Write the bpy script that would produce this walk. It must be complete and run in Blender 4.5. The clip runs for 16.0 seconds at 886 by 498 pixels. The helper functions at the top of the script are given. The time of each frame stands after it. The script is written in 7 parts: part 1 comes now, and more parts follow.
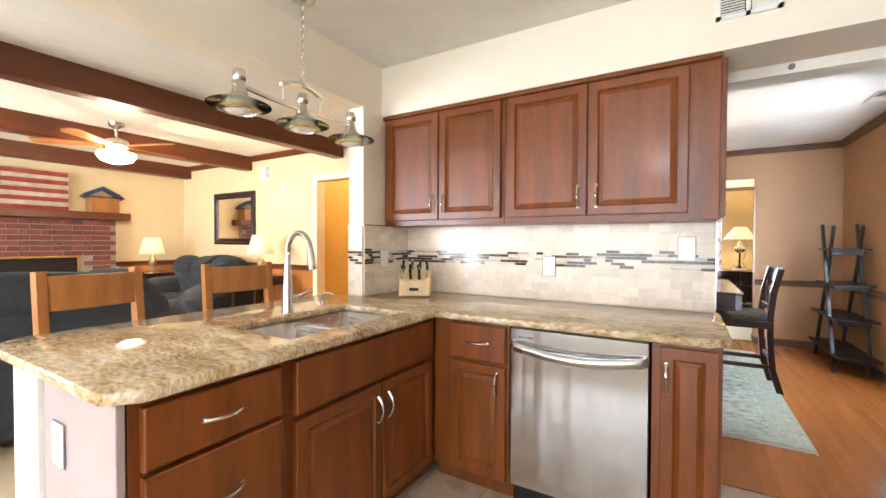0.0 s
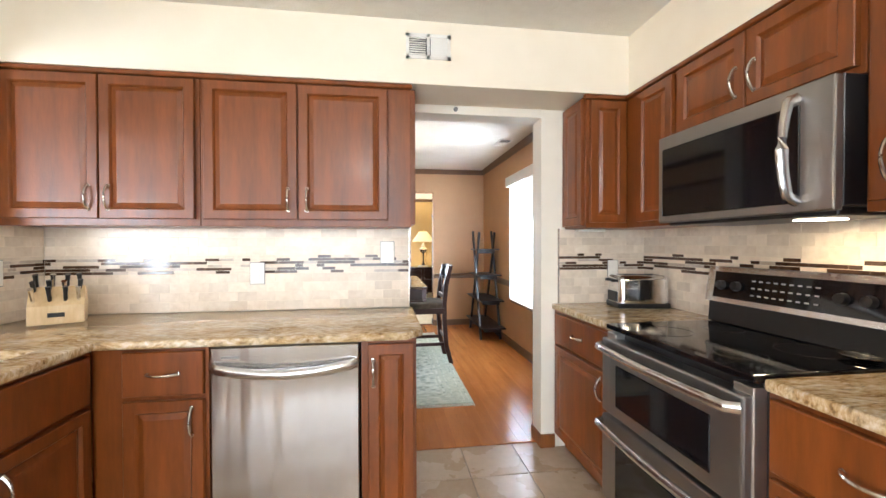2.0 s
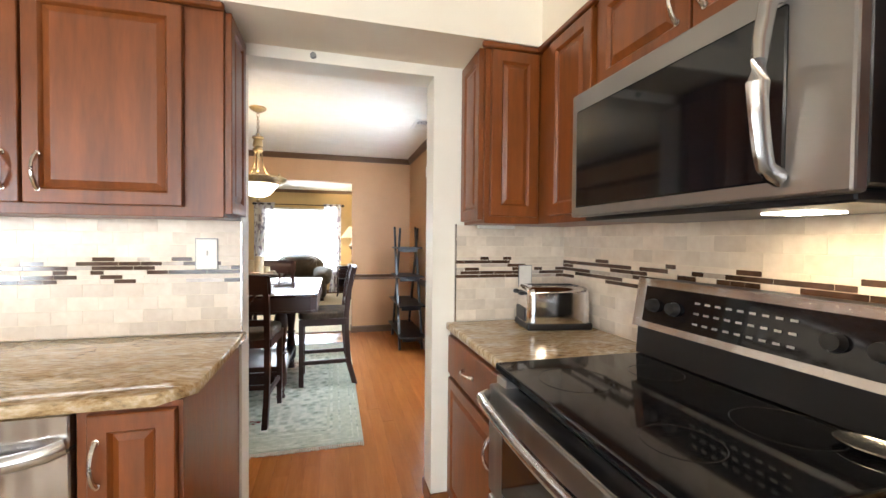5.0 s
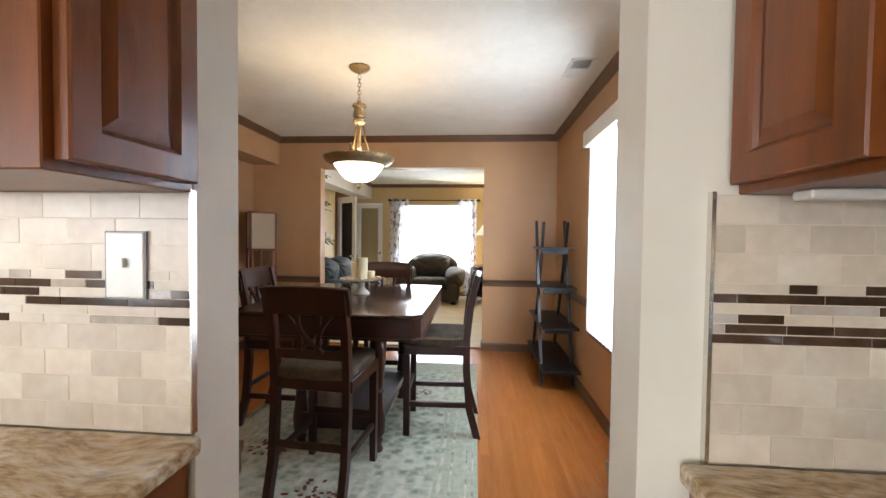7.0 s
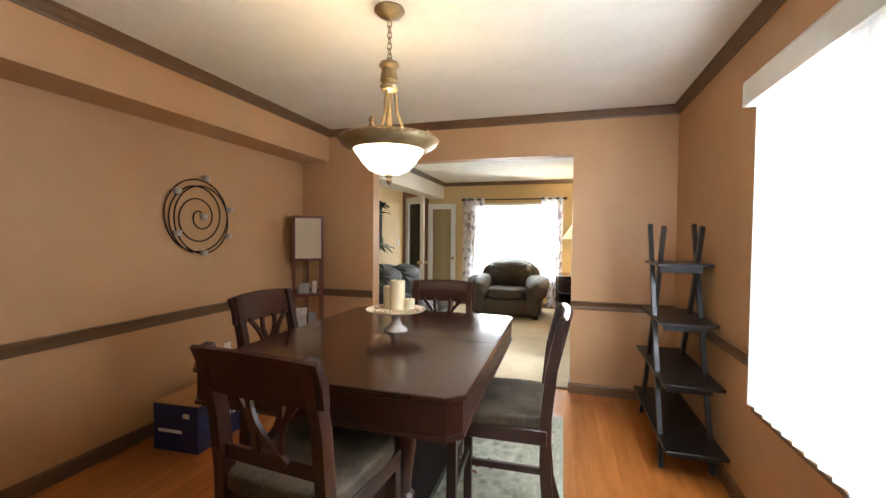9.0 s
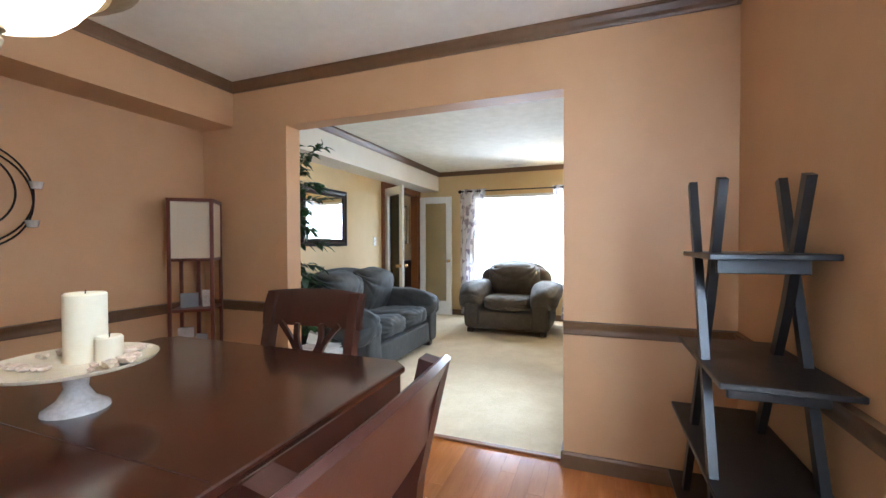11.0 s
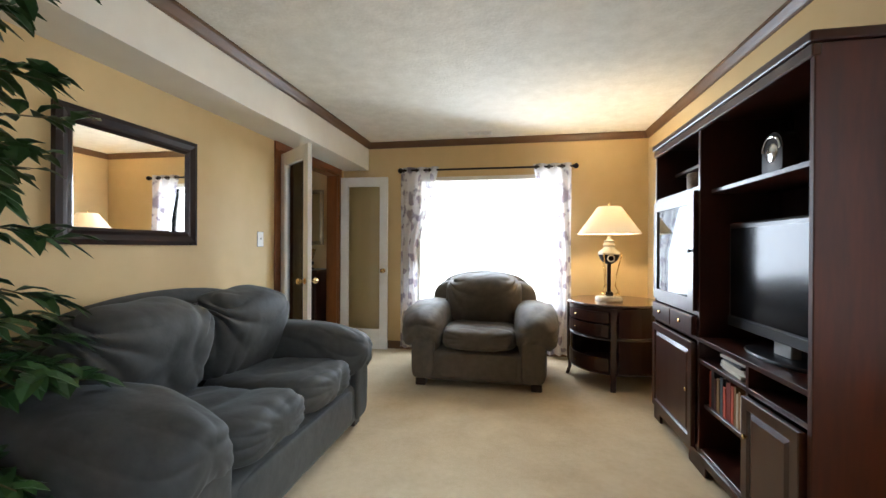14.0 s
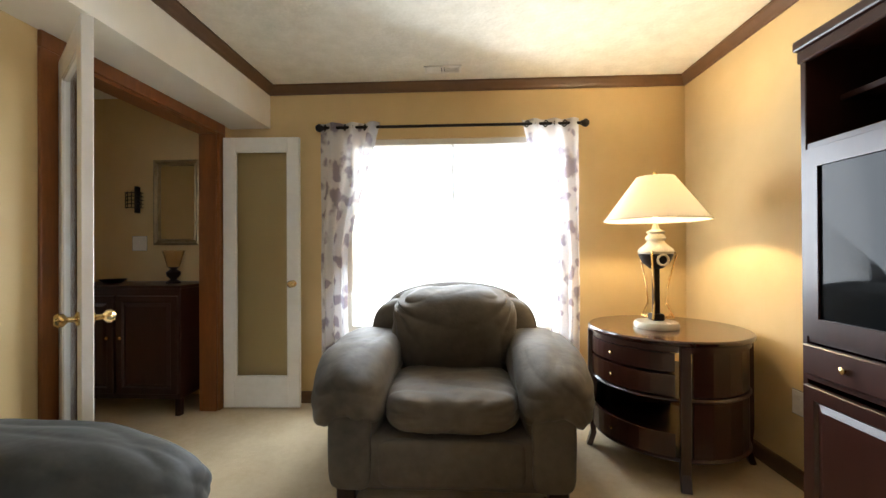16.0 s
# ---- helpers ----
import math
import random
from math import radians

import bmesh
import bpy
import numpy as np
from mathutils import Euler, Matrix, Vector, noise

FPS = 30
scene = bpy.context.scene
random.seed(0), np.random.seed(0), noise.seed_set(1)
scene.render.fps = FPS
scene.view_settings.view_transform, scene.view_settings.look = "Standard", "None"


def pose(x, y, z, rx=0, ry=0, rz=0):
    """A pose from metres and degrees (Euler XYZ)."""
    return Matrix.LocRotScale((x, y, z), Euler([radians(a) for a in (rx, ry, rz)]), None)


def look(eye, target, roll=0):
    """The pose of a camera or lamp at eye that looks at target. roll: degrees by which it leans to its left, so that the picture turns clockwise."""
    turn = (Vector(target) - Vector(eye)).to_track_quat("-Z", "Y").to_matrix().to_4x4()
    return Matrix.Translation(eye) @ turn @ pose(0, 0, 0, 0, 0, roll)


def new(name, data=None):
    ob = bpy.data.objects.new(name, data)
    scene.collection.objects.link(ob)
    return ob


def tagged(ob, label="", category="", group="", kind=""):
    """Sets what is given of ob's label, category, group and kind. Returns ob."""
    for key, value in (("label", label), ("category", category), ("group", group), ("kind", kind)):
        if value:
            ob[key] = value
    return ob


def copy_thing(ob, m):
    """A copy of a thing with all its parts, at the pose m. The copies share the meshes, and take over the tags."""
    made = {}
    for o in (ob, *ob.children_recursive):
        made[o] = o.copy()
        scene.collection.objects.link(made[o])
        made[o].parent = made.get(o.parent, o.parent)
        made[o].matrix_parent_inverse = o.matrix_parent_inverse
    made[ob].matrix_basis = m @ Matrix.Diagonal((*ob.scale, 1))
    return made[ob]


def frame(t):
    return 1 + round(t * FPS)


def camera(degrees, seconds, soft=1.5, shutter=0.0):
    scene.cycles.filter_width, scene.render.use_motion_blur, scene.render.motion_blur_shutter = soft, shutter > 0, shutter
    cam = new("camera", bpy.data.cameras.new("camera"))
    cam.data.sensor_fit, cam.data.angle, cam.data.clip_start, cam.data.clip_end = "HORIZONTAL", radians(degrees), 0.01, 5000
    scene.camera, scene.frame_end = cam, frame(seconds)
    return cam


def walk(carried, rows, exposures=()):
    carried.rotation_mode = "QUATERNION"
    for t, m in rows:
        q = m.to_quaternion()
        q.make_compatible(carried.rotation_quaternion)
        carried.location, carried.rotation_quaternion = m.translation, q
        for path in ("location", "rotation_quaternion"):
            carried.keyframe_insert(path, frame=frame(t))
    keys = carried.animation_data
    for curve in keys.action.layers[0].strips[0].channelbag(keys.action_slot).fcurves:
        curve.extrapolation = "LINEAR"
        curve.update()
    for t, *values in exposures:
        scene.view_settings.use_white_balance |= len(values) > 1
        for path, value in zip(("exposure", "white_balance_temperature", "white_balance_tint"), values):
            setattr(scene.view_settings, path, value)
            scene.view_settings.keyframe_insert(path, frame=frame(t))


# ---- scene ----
cam = camera(94.8, 16.0)
PATH = [
    (0, (0.579, -0.176, 1.272), (-0.444, 1.542, 1.238), 0.2),
    (0.5, (0.54, -0.124, 1.285), (-0.237, 1.719, 1.254), 0.2),
    (1, (0.545, -0.096, 1.28), (0.058, 1.843, 1.254), 0.1),
    (1.5, (0.566, -0.1, 1.29), (0.462, 1.897, 1.261), -0.0),
    (2, (0.569, -0.114, 1.29), (0.853, 1.865, 1.265), -0.1),
    (2.5, (0.571, -0.13, 1.306), (1.236, 1.756, 1.28), -0.0),
    (3, (0.581, -0.125, 1.301), (1.511, 1.645, 1.269), -0.1),
    (5.5, (1.193, 0.682, 1.307), (1.449, 2.665, 1.26), 0.7),
    (6, (1.228, 0.942, 1.298), (1.22, 2.941, 1.247), 0.8),
    (6.5, (1.233, 1.285, 1.304), (1.168, 3.283, 1.249), 0.8),
    (7, (1.253, 1.593, 1.301), (1.091, 3.586, 1.243), 0.7),
    (7.5, (1.256, 1.907, 1.304), (0.933, 3.88, 1.246), 0.7),
    (8, (1.242, 2.115, 1.32), (0.784, 4.061, 1.262), 0.6),
    (8.5, (1.237, 2.318, 1.345), (0.686, 4.24, 1.29), 0.6),
    (9, (1.254, 2.529, 1.377), (0.691, 4.447, 1.314), 0.5),
    (11.5, (1.54, 4.367, 1.241), (0.695, 6.179, 1.23), -0.7),
    (12, (1.475, 4.785, 1.241), (0.45, 6.502, 1.227), -0.6),
    (12.5, (1.328, 5.135, 1.234), (0.238, 6.811, 1.22), -0.3),
    (13, (1.129, 5.423, 1.219), (0.087, 7.131, 1.207), 0.1),
    (13.5, (0.925, 5.658, 1.224), (0.163, 7.507, 1.205), 0.2),
    (14, (0.673, 5.885, 1.208), (0.316, 7.853, 1.202), 0.3),
    (14.5, (0.518, 6.1, 1.221), (0.397, 8.096, 1.216), 0.1),
    (15, (0.433, 6.481, 1.227), (0.345, 8.479, 1.213), 0.0),
    (15.5, (0.372, 6.939, 1.24), (0.297, 8.938, 1.211), -0.0),
    (16, (0.407, 7.462, 1.176), (0.307, 9.459, 1.185), -0.3),
]
# seconds, stops, kelvin, tint: the clip's own drift
TONE = [(0, 0.14, 5600, 10), (1.5, 0.16, 5600, 10), (3.2, 0.25, 5800, 10), (5.5, 0.12, 5800, 10), (7.0, -0.2, 5800, 10), (7.6, -0.2, 5950, 10), (8.5, -0.03, 6150, 10), (9.5, -0.02, 6050, 10), (11.3, 0.1, 5150, 10), (12.5, -0.05, 5250, 10), (13.5, -0.28, 5500, 10), (14.5, -0.22, 5800, 10), (16, -0.22, 6050, 10)]
walk(cam, [(t, look(e, g, r)) for t, e, g, r in PATH], TONE)

# ---- world and lights ----
world = bpy.data.worlds.new("sky")
scene.world = world
world.use_nodes = True
wn = world.node_tree.nodes
sky = wn.new("ShaderNodeTexSky")
sky.sky_type = "NISHITA"
sky.sun_disc = False
sky.sun_elevation = radians(48)
sky.sun_rotation = radians(70)
wn["Background"].inputs[1].default_value = 0.12
world.node_tree.links.new(sky.outputs[0], wn["Background"].inputs[0])


def lamp(name, kind, m, watts, colour=(1, 1, 1), size=0.1, size_y=None, spread=180):
    data = bpy.data.lights.new(name, kind)
    data.energy, data.color = watts, colour
    if kind == "AREA":
        data.shape, data.size, data.size_y = "RECTANGLE", size, size_y or size
        data.spread = radians(spread)
    elif kind == "SUN":
        data.angle = size
    else:
        data.shadow_soft_size = size
    ob = new(name, data)
    ob.matrix_world = m
    return ob


sun = lamp("sun", "SUN", look((6, 4, 8), (0, 4.5, 0)), 2.0, (1.0, 0.95, 0.88), radians(0.5))
# daylight in the window openings; the living side, patio and family openings are added
lamp("daylight_dining", "AREA", look((2.31, 4.21, 1.31), (0.9, 5.0, 0.9)), 130, (0.86, 0.94, 1.0), 1.0, 1.4)
lamp("daylight_living", "AREA", look((0.33, 10.78, 1.3), (1.5, 8.9, 0.0)), 112, (0.9, 0.96, 1.0), 1.62, 1.5)
# narrow beam added to brighten the carpet; no window is known here
lamp("added_carpet_light", "AREA", look((2.21, 6.93, 1.5), (0.9, 6.95, 0.0)), 14, (0.78, 0.9, 1.0), 0.8, 1.4, 62)
# patio and family lamps light the rooms through unseen, added openings
lamp("added_patio_daylight", "AREA", look((-0.2, -3.07, 1.1), (-0.2, 0, 1.0)), 52, (0.92, 0.97, 1.0), 2.3, 2.0)
lamp("added_family_daylight", "AREA", look((-4.0, -3.07, 1.3), (-4.0, 0, 1.1)), 240, (0.97, 0.97, 0.96), 2.0, 1.4)
# the lamps that are switched on
WARM = (1.0, 0.74, 0.42)
lamp("pendant_bulbs", "POINT", pose(0.44, 4.36, 1.80), 15, WARM, 0.05)
lamp("table_lamp_bulb", "POINT", pose(1.51, 9.86, 1.50), 37, WARM, 0.03)
lamp("family_lamp_far", "POINT", pose(-6.1, 2.76, 1.21), 14, WARM, 0.03)
lamp("family_lamp_near", "POINT", pose(-3.96, 3.02, 1.24), 12, WARM, 0.03)
lamp("fan_light", "POINT", pose(-4.36, 1.68, 2.0), 75, WARM, 0.1)
lamp("passage_light", "POINT", pose(-2.8, 4.1, 2.2), 20, WARM, 0.08)
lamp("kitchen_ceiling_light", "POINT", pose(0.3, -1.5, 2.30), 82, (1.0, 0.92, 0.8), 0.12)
lamp("hood_light", "AREA", look((2.05, 1.1, 1.352), (2.05, 1.1, 0)), 1.4, WARM, 0.1, 0.1)
lamp("under_cabinet_left", "AREA", look((-0.25, 2.2, 1.37), (-0.25, 2.26, 0.9)), 1.5, (1.0, 0.95, 0.86), 1.6, 0.04)

# ---- materials ----
def lin(h):
    """Linear colour of a six-digit hex value."""
    v = [int(h[i:i + 2], 16) / 255 for i in (0, 2, 4)]
    return tuple(c / 12.92 if c < 0.04045 else ((c + 0.055) / 1.055) ** 2.4 for c in v)


def base_mat(name):
    m = bpy.data.materials.new(name)
    m.use_nodes = True
    return m, m.node_tree.nodes, m.node_tree.links, m.node_tree.nodes["Principled BSDF"]


def surface(name, a, b=None, rough=0.5, metal=0.0, scale=8.0, stretch=(1, 1, 1), detail=4.0, bump=0.0, bump_scale=60.0,
            random_value=0.0, rough_var=0.08, coat=0.0, island=False):
    """Two colours mixed by coarse and fine noise, with uneven gloss, fine relief and, where asked, a shift from piece to piece."""
    m, n, l, p = base_mat(name)
    b = b or tuple(c * 0.8 for c in a)
    co = n.new("ShaderNodeTexCoord")
    mp = n.new("ShaderNodeMapping")
    mp.inputs["Scale"].default_value = stretch
    l.new(co.outputs["Object"], mp.inputs["Vector"])
    vec = mp.outputs["Vector"]
    if random_value or island:
        info = n.new("ShaderNodeNewGeometry" if island else "ShaderNodeObjectInfo")
        rnd = info.outputs["Random Per Island" if island else "Random"]
        add = n.new("ShaderNodeVectorMath")
        add.operation = "MULTIPLY_ADD"
        add.inputs[1].default_value = (1, 1, 1)
        sc = n.new("ShaderNodeVectorMath")
        sc.operation = "SCALE"
        sc.inputs[0].default_value = (37, 53, 71)
        l.new(rnd, sc.inputs["Scale"])
        l.new(vec, add.inputs[0])
        l.new(sc.outputs[0], add.inputs[2])
        vec = add.outputs[0]
    n1, n2 = n.new("ShaderNodeTexNoise"), n.new("ShaderNodeTexNoise")
    for node, s in ((n1, scale), (n2, scale * 6)):
        node.inputs["Scale"].default_value = s
        node.inputs["Detail"].default_value = detail
        l.new(vec, node.inputs["Vector"])
    mix = n.new("ShaderNodeMath")
    mix.operation = "MULTIPLY_ADD"
    mix.inputs[1].default_value = 0.65
    half = n.new("ShaderNodeMath")
    half.operation = "MULTIPLY"
    half.inputs[1].default_value = 0.35
    l.new(n2.outputs["Fac"], half.inputs[0])
    l.new(n1.outputs["Fac"], mix.inputs[0])
    l.new(half.outputs[0], mix.inputs[2])
    ramp = n.new("ShaderNodeValToRGB")
    ramp.color_ramp.elements[0].position, ramp.color_ramp.elements[1].position = 0.32, 0.68
    ramp.color_ramp.elements[0].color, ramp.color_ramp.elements[1].color = (*b, 1), (*a, 1)
    l.new(mix.outputs[0], ramp.inputs[0])
    col = ramp.outputs["Color"]
    if random_value:
        hsv = n.new("ShaderNodeHueSaturation")
        mr = n.new("ShaderNodeMapRange")
        mr.inputs["To Min"].default_value, mr.inputs["To Max"].default_value = 1 - random_value, 1 + random_value
        l.new(rnd, mr.inputs["Value"])
        l.new(mr.outputs[0], hsv.inputs["Value"])
        l.new(col, hsv.inputs["Color"])
        col = hsv.outputs["Color"]
    l.new(col, p.inputs["Base Color"])
    rr = n.new("ShaderNodeMapRange")
    rr.inputs["To Min"].default_value, rr.inputs["To Max"].default_value = max(0.02, rough - rough_var), min(1, rough + rough_var)
    l.new(n1.outputs["Fac"], rr.inputs["Value"])
    l.new(rr.outputs[0], p.inputs["Roughness"])
    p.inputs["Metallic"].default_value = metal
    p.inputs["Coat Weight"].default_value = coat
    p.inputs["Coat Roughness"].default_value = 0.12
    if bump:
        n3 = n.new("ShaderNodeTexNoise")
        n3.inputs["Scale"].default_value = bump_scale
        n3.inputs["Detail"].default_value = 3
        l.new(vec, n3.inputs["Vector"])
        bp = n.new("ShaderNodeBump")
        bp.inputs["Strength"].default_value = bump
        bp.inputs["Distance"].default_value = 0.01
        l.new(n3.outputs["Fac"], bp.inputs["Height"])
        l.new(bp.outputs[0], p.inputs["Normal"])
    return m


def granite(name):
    """Polished gold granite: drawn-out cream and brown bands with dark flecks lying along them."""
    m, n, l, p = base_mat(name)
    co, mp, warp, add = n.new("ShaderNodeTexCoord"), n.new("ShaderNodeMapping"), n.new("ShaderNodeTexNoise"), n.new("ShaderNodeVectorMath")
    warp.inputs["Scale"].default_value, warp.inputs["Detail"].default_value = 3.0, 2
    l.new(co.outputs["Object"], warp.inputs["Vector"])
    add.operation = "MULTIPLY_ADD"
    add.inputs[1].default_value = (0.16, 0.16, 0.16)
    l.new(warp.outputs["Color"], add.inputs[0])
    l.new(co.outputs["Object"], add.inputs[2])
    mp.inputs["Rotation"].default_value, mp.inputs["Scale"].default_value = (0, 0, 0.95), (0.62, 1.85, 1.2)
    l.new(add.outputs[0], mp.inputs["Vector"])
    layers = []
    for sc, dt, els in ((6.5, 8, ((0.32, "8f6d44"), (0.45, "b99a6c"), (0.55, "cdb893"), (0.68, "e8e0d0"))),
                        (44, 5, ((0.36, "33241a"), (0.42, "9a7a4c"), (0.53, "ccb68f"), (0.70, "f1ebdf")))):
        nz, r = n.new("ShaderNodeTexNoise"), n.new("ShaderNodeValToRGB")
        nz.inputs["Scale"].default_value, nz.inputs["Detail"].default_value, nz.inputs["Roughness"].default_value = sc, dt, 0.62
        l.new(mp.outputs["Vector"], nz.inputs["Vector"])
        e = r.color_ramp.elements
        e[0].position, e[0].color = els[0][0], (*lin(els[0][1]), 1)
        e[1].position, e[1].color = els[3][0], (*lin(els[3][1]), 1)
        for q, c in els[1:3]:
            x = e.new(q)
            x.color = (*lin(c), 1)
        l.new(nz.outputs["Fac"], r.inputs[0])
        layers.append(r)
    mx = n.new("ShaderNodeMix")
    mx.data_type = "RGBA"
    mx.inputs["Factor"].default_value = 0.5
    l.new(layers[0].outputs["Color"], mx.inputs["A"])
    l.new(layers[1].outputs["Color"], mx.inputs["B"])
    l.new(mx.outputs["Result"], p.inputs["Base Color"])
    p.inputs["Roughness"].default_value = 0.09
    return m


def brushed(name, colour, rough=0.28, along=(1, 1, 60), aniso=0.0):
    """Brushed metal: even fine grain that draws reflections out across it."""
    m, n, l, p = base_mat(name)
    co, mp, nz = n.new("ShaderNodeTexCoord"), n.new("ShaderNodeMapping"), n.new("ShaderNodeTexNoise")
    mp.inputs["Scale"].default_value = along
    l.new(co.outputs["Object"], mp.inputs["Vector"])
    nz.inputs["Scale"].default_value, nz.inputs["Detail"].default_value = 9, 3
    l.new(mp.outputs["Vector"], nz.inputs["Vector"])
    rr = n.new("ShaderNodeMapRange")
    rr.inputs["To Min"].default_value, rr.inputs["To Max"].default_value = rough - 0.02, rough + 0.03
    l.new(nz.outputs["Fac"], rr.inputs["Value"])
    l.new(rr.outputs[0], p.inputs["Roughness"])
    p.inputs["Base Color"].default_value = (*colour, 1)
    p.inputs["Metallic"].default_value = 1
    if aniso:
        # the sheet is faintly wavy from side to side
        m2, wv, bp = n.new("ShaderNodeMapping"), n.new("ShaderNodeTexNoise"), n.new("ShaderNodeBump")
        m2.inputs["Scale"].default_value = (1, 1, 0.08)
        wv.inputs["Scale"].default_value, wv.inputs["Detail"].default_value = 11, 1.5
        bp.inputs["Strength"].default_value, bp.inputs["Distance"].default_value = 1.0, 0.008
        l.new(co.outputs["Object"], m2.inputs["Vector"])
        l.new(m2.outputs["Vector"], wv.inputs["Vector"])
        l.new(wv.outputs["Fac"], bp.inputs["Height"])
        l.new(bp.outputs[0], p.inputs["Normal"])
        tg = n.new("ShaderNodeTangent")
        tg.direction_type, tg.axis = "RADIAL", "Z"
        l.new(tg.outputs[0], p.inputs["Tangent"])
        p.inputs["Anisotropic"].default_value = aniso
    return m


def glass(name, colour=(1, 1, 1), rough=0.0, alpha=1.0):
    m, n, l, p = base_mat(name)
    p.inputs["Base Color"].default_value = (*colour, 1)
    p.inputs["Roughness"].default_value = rough
    p.inputs["Transmission Weight"].default_value = alpha
    p.inputs["IOR"].default_value = 1.45
    return m


def pane_glass(name, tint=(1, 1, 1), mirror=0.08):
    """A thin pane: clear, with a faint even gloss."""
    m, n, l, p = base_mat(name)
    n.remove(p)
    tr, gl, mx = n.new("ShaderNodeBsdfTransparent"), n.new("ShaderNodeBsdfGlossy"), n.new("ShaderNodeMixShader")
    tr.inputs["Color"].default_value = (*tint, 1)
    gl.inputs["Roughness"].default_value = 0.02
    fr = n.new("ShaderNodeFresnel")
    fr.inputs["IOR"].default_value = 1.45
    l.new(fr.outputs[0], mx.inputs[0])
    l.new(tr.outputs[0], mx.inputs[1])
    l.new(gl.outputs[0], mx.inputs[2])
    l.new(mx.outputs[0], n["Material Output"].inputs["Surface"])
    return m


def glow(name, colour, strength):
    m, n, l, p = base_mat(name)
    p.inputs["Base Color"].default_value = (*colour, 1)
    p.inputs["Emission Color"].default_value = (*colour, 1)
    p.inputs["Emission Strength"].default_value = strength
    p.inputs["Roughness"].default_value = 0.4
    return m


def cloth_sheer(name, colour, through_share=0.5, clear=0.0, pattern=None):
    """Thin cloth or blind: part of the light passes and scatters; a woven or printed pattern changes its density."""
    m, n, l, p = base_mat(name)
    n.remove(p)
    df, tl, mx = n.new("ShaderNodeBsdfDiffuse"), n.new("ShaderNodeBsdfTranslucent"), n.new("ShaderNodeMixShader")
    df.inputs["Color"].default_value = tl.inputs["Color"].default_value = (*colour, 1)
    mx.inputs[0].default_value = through_share
    l.new(df.outputs[0], mx.inputs[1])
    l.new(tl.outputs[0], mx.inputs[2])
    out = mx.outputs[0]
    if pattern:
        co, v, r = n.new("ShaderNodeTexCoord"), n.new("ShaderNodeTexVoronoi"), n.new("ShaderNodeValToRGB")
        nz, ad = n.new("ShaderNodeTexNoise"), n.new("ShaderNodeMixRGB")
        nz.inputs["Scale"].default_value = 9
        ad.inputs[0].default_value = 0.12
        v.feature = "SMOOTH_F1"
        v.inputs["Scale"].default_value = 11
        l.new(co.outputs["Object"], nz.inputs["Vector"])
        l.new(co.outputs["Object"], ad.inputs[1])
        l.new(nz.outputs["Color"], ad.inputs[2])
        l.new(ad.outputs[0], v.inputs["Vector"])
        e = r.color_ramp.elements
        e[0].position, e[0].color = 0.28, (*pattern, 1)
        e[1].position, e[1].color = 0.40, (*colour, 1)
        l.new(v.outputs["Distance"], r.inputs[0])
        l.new(r.outputs["Color"], df.inputs["Color"])
        l.new(r.outputs["Color"], tl.inputs["Color"])
    if clear:
        tr, m2 = n.new("ShaderNodeBsdfTransparent"), n.new("ShaderNodeMixShader")
        m2.inputs[0].default_value = clear
        l.new(out, m2.inputs[1])
        l.new(tr.outputs[0], m2.inputs[2])
        out = m2.outputs[0]
    l.new(out, n["Material Output"].inputs["Surface"])
    return m


def rug_mat(name):
    """Woven rug: sage field, ivory and rust figures in bands that follow the border."""
    m, n, l, p = base_mat(name)
    co = n.new("ShaderNodeTexCoord")
    v, nz, w = n.new("ShaderNodeTexVoronoi"), n.new("ShaderNodeTexNoise"), n.new("ShaderNodeTexNoise")
    v.inputs["Scale"].default_value = 15
    v.distance = "CHEBYCHEV"
    nz.inputs["Scale"].default_value, nz.inputs["Detail"].default_value = 5.0, 6
    w.inputs["Scale"].default_value, w.inputs["Detail"].default_value = 22, 5
    for q in (v, nz, w):
        l.new(co.outputs["Object"], q.inputs["Vector"])
    r1, r2 = n.new("ShaderNodeValToRGB"), n.new("ShaderNodeValToRGB")
    e = r1.color_ramp.elements
    e[0].position, e[0].color = 0.30, (*lin("8f9a82"), 1)
    e[1].position, e[1].color = 0.62, (*lin("d6d8c6"), 1)
    e2 = r2.color_ramp.elements
    e2[0].position, e2[0].color = 0.12, (*lin("6e7a68"), 1)
    e2[1].position, e2[1].color = 0.5, (*lin("dcdccb"), 1)
    x = e2.new(0.3)
    x.color = (*lin("aab29c"), 1)
    l.new(w.outputs["Fac"], r1.inputs[0])
    l.new(v.outputs["Distance"], r2.inputs[0])
    mx = n.new("ShaderNodeMix")
    mx.data_type = "RGBA"
    mx.inputs["Factor"].default_value = 0.5
    l.new(r1.outputs["Color"], mx.inputs["A"])
    l.new(r2.outputs["Color"], mx.inputs["B"])
    l.new(mx.outputs["Result"], p.inputs["Base Color"])
    p.inputs["Roughness"].default_value = 0.95
    bp = n.new("ShaderNodeBump")
    bp.inputs["Strength"].default_value, bp.inputs["Distance"].default_value = 0.5, 0.004
    w2 = n.new("ShaderNodeTexNoise")
    w2.inputs["Scale"].default_value = 220
    l.new(co.outputs["Object"], w2.inputs["Vector"])
    l.new(w2.outputs["Fac"], bp.inputs["Height"])
    l.new(bp.outputs[0], p.inputs["Normal"])
    return m


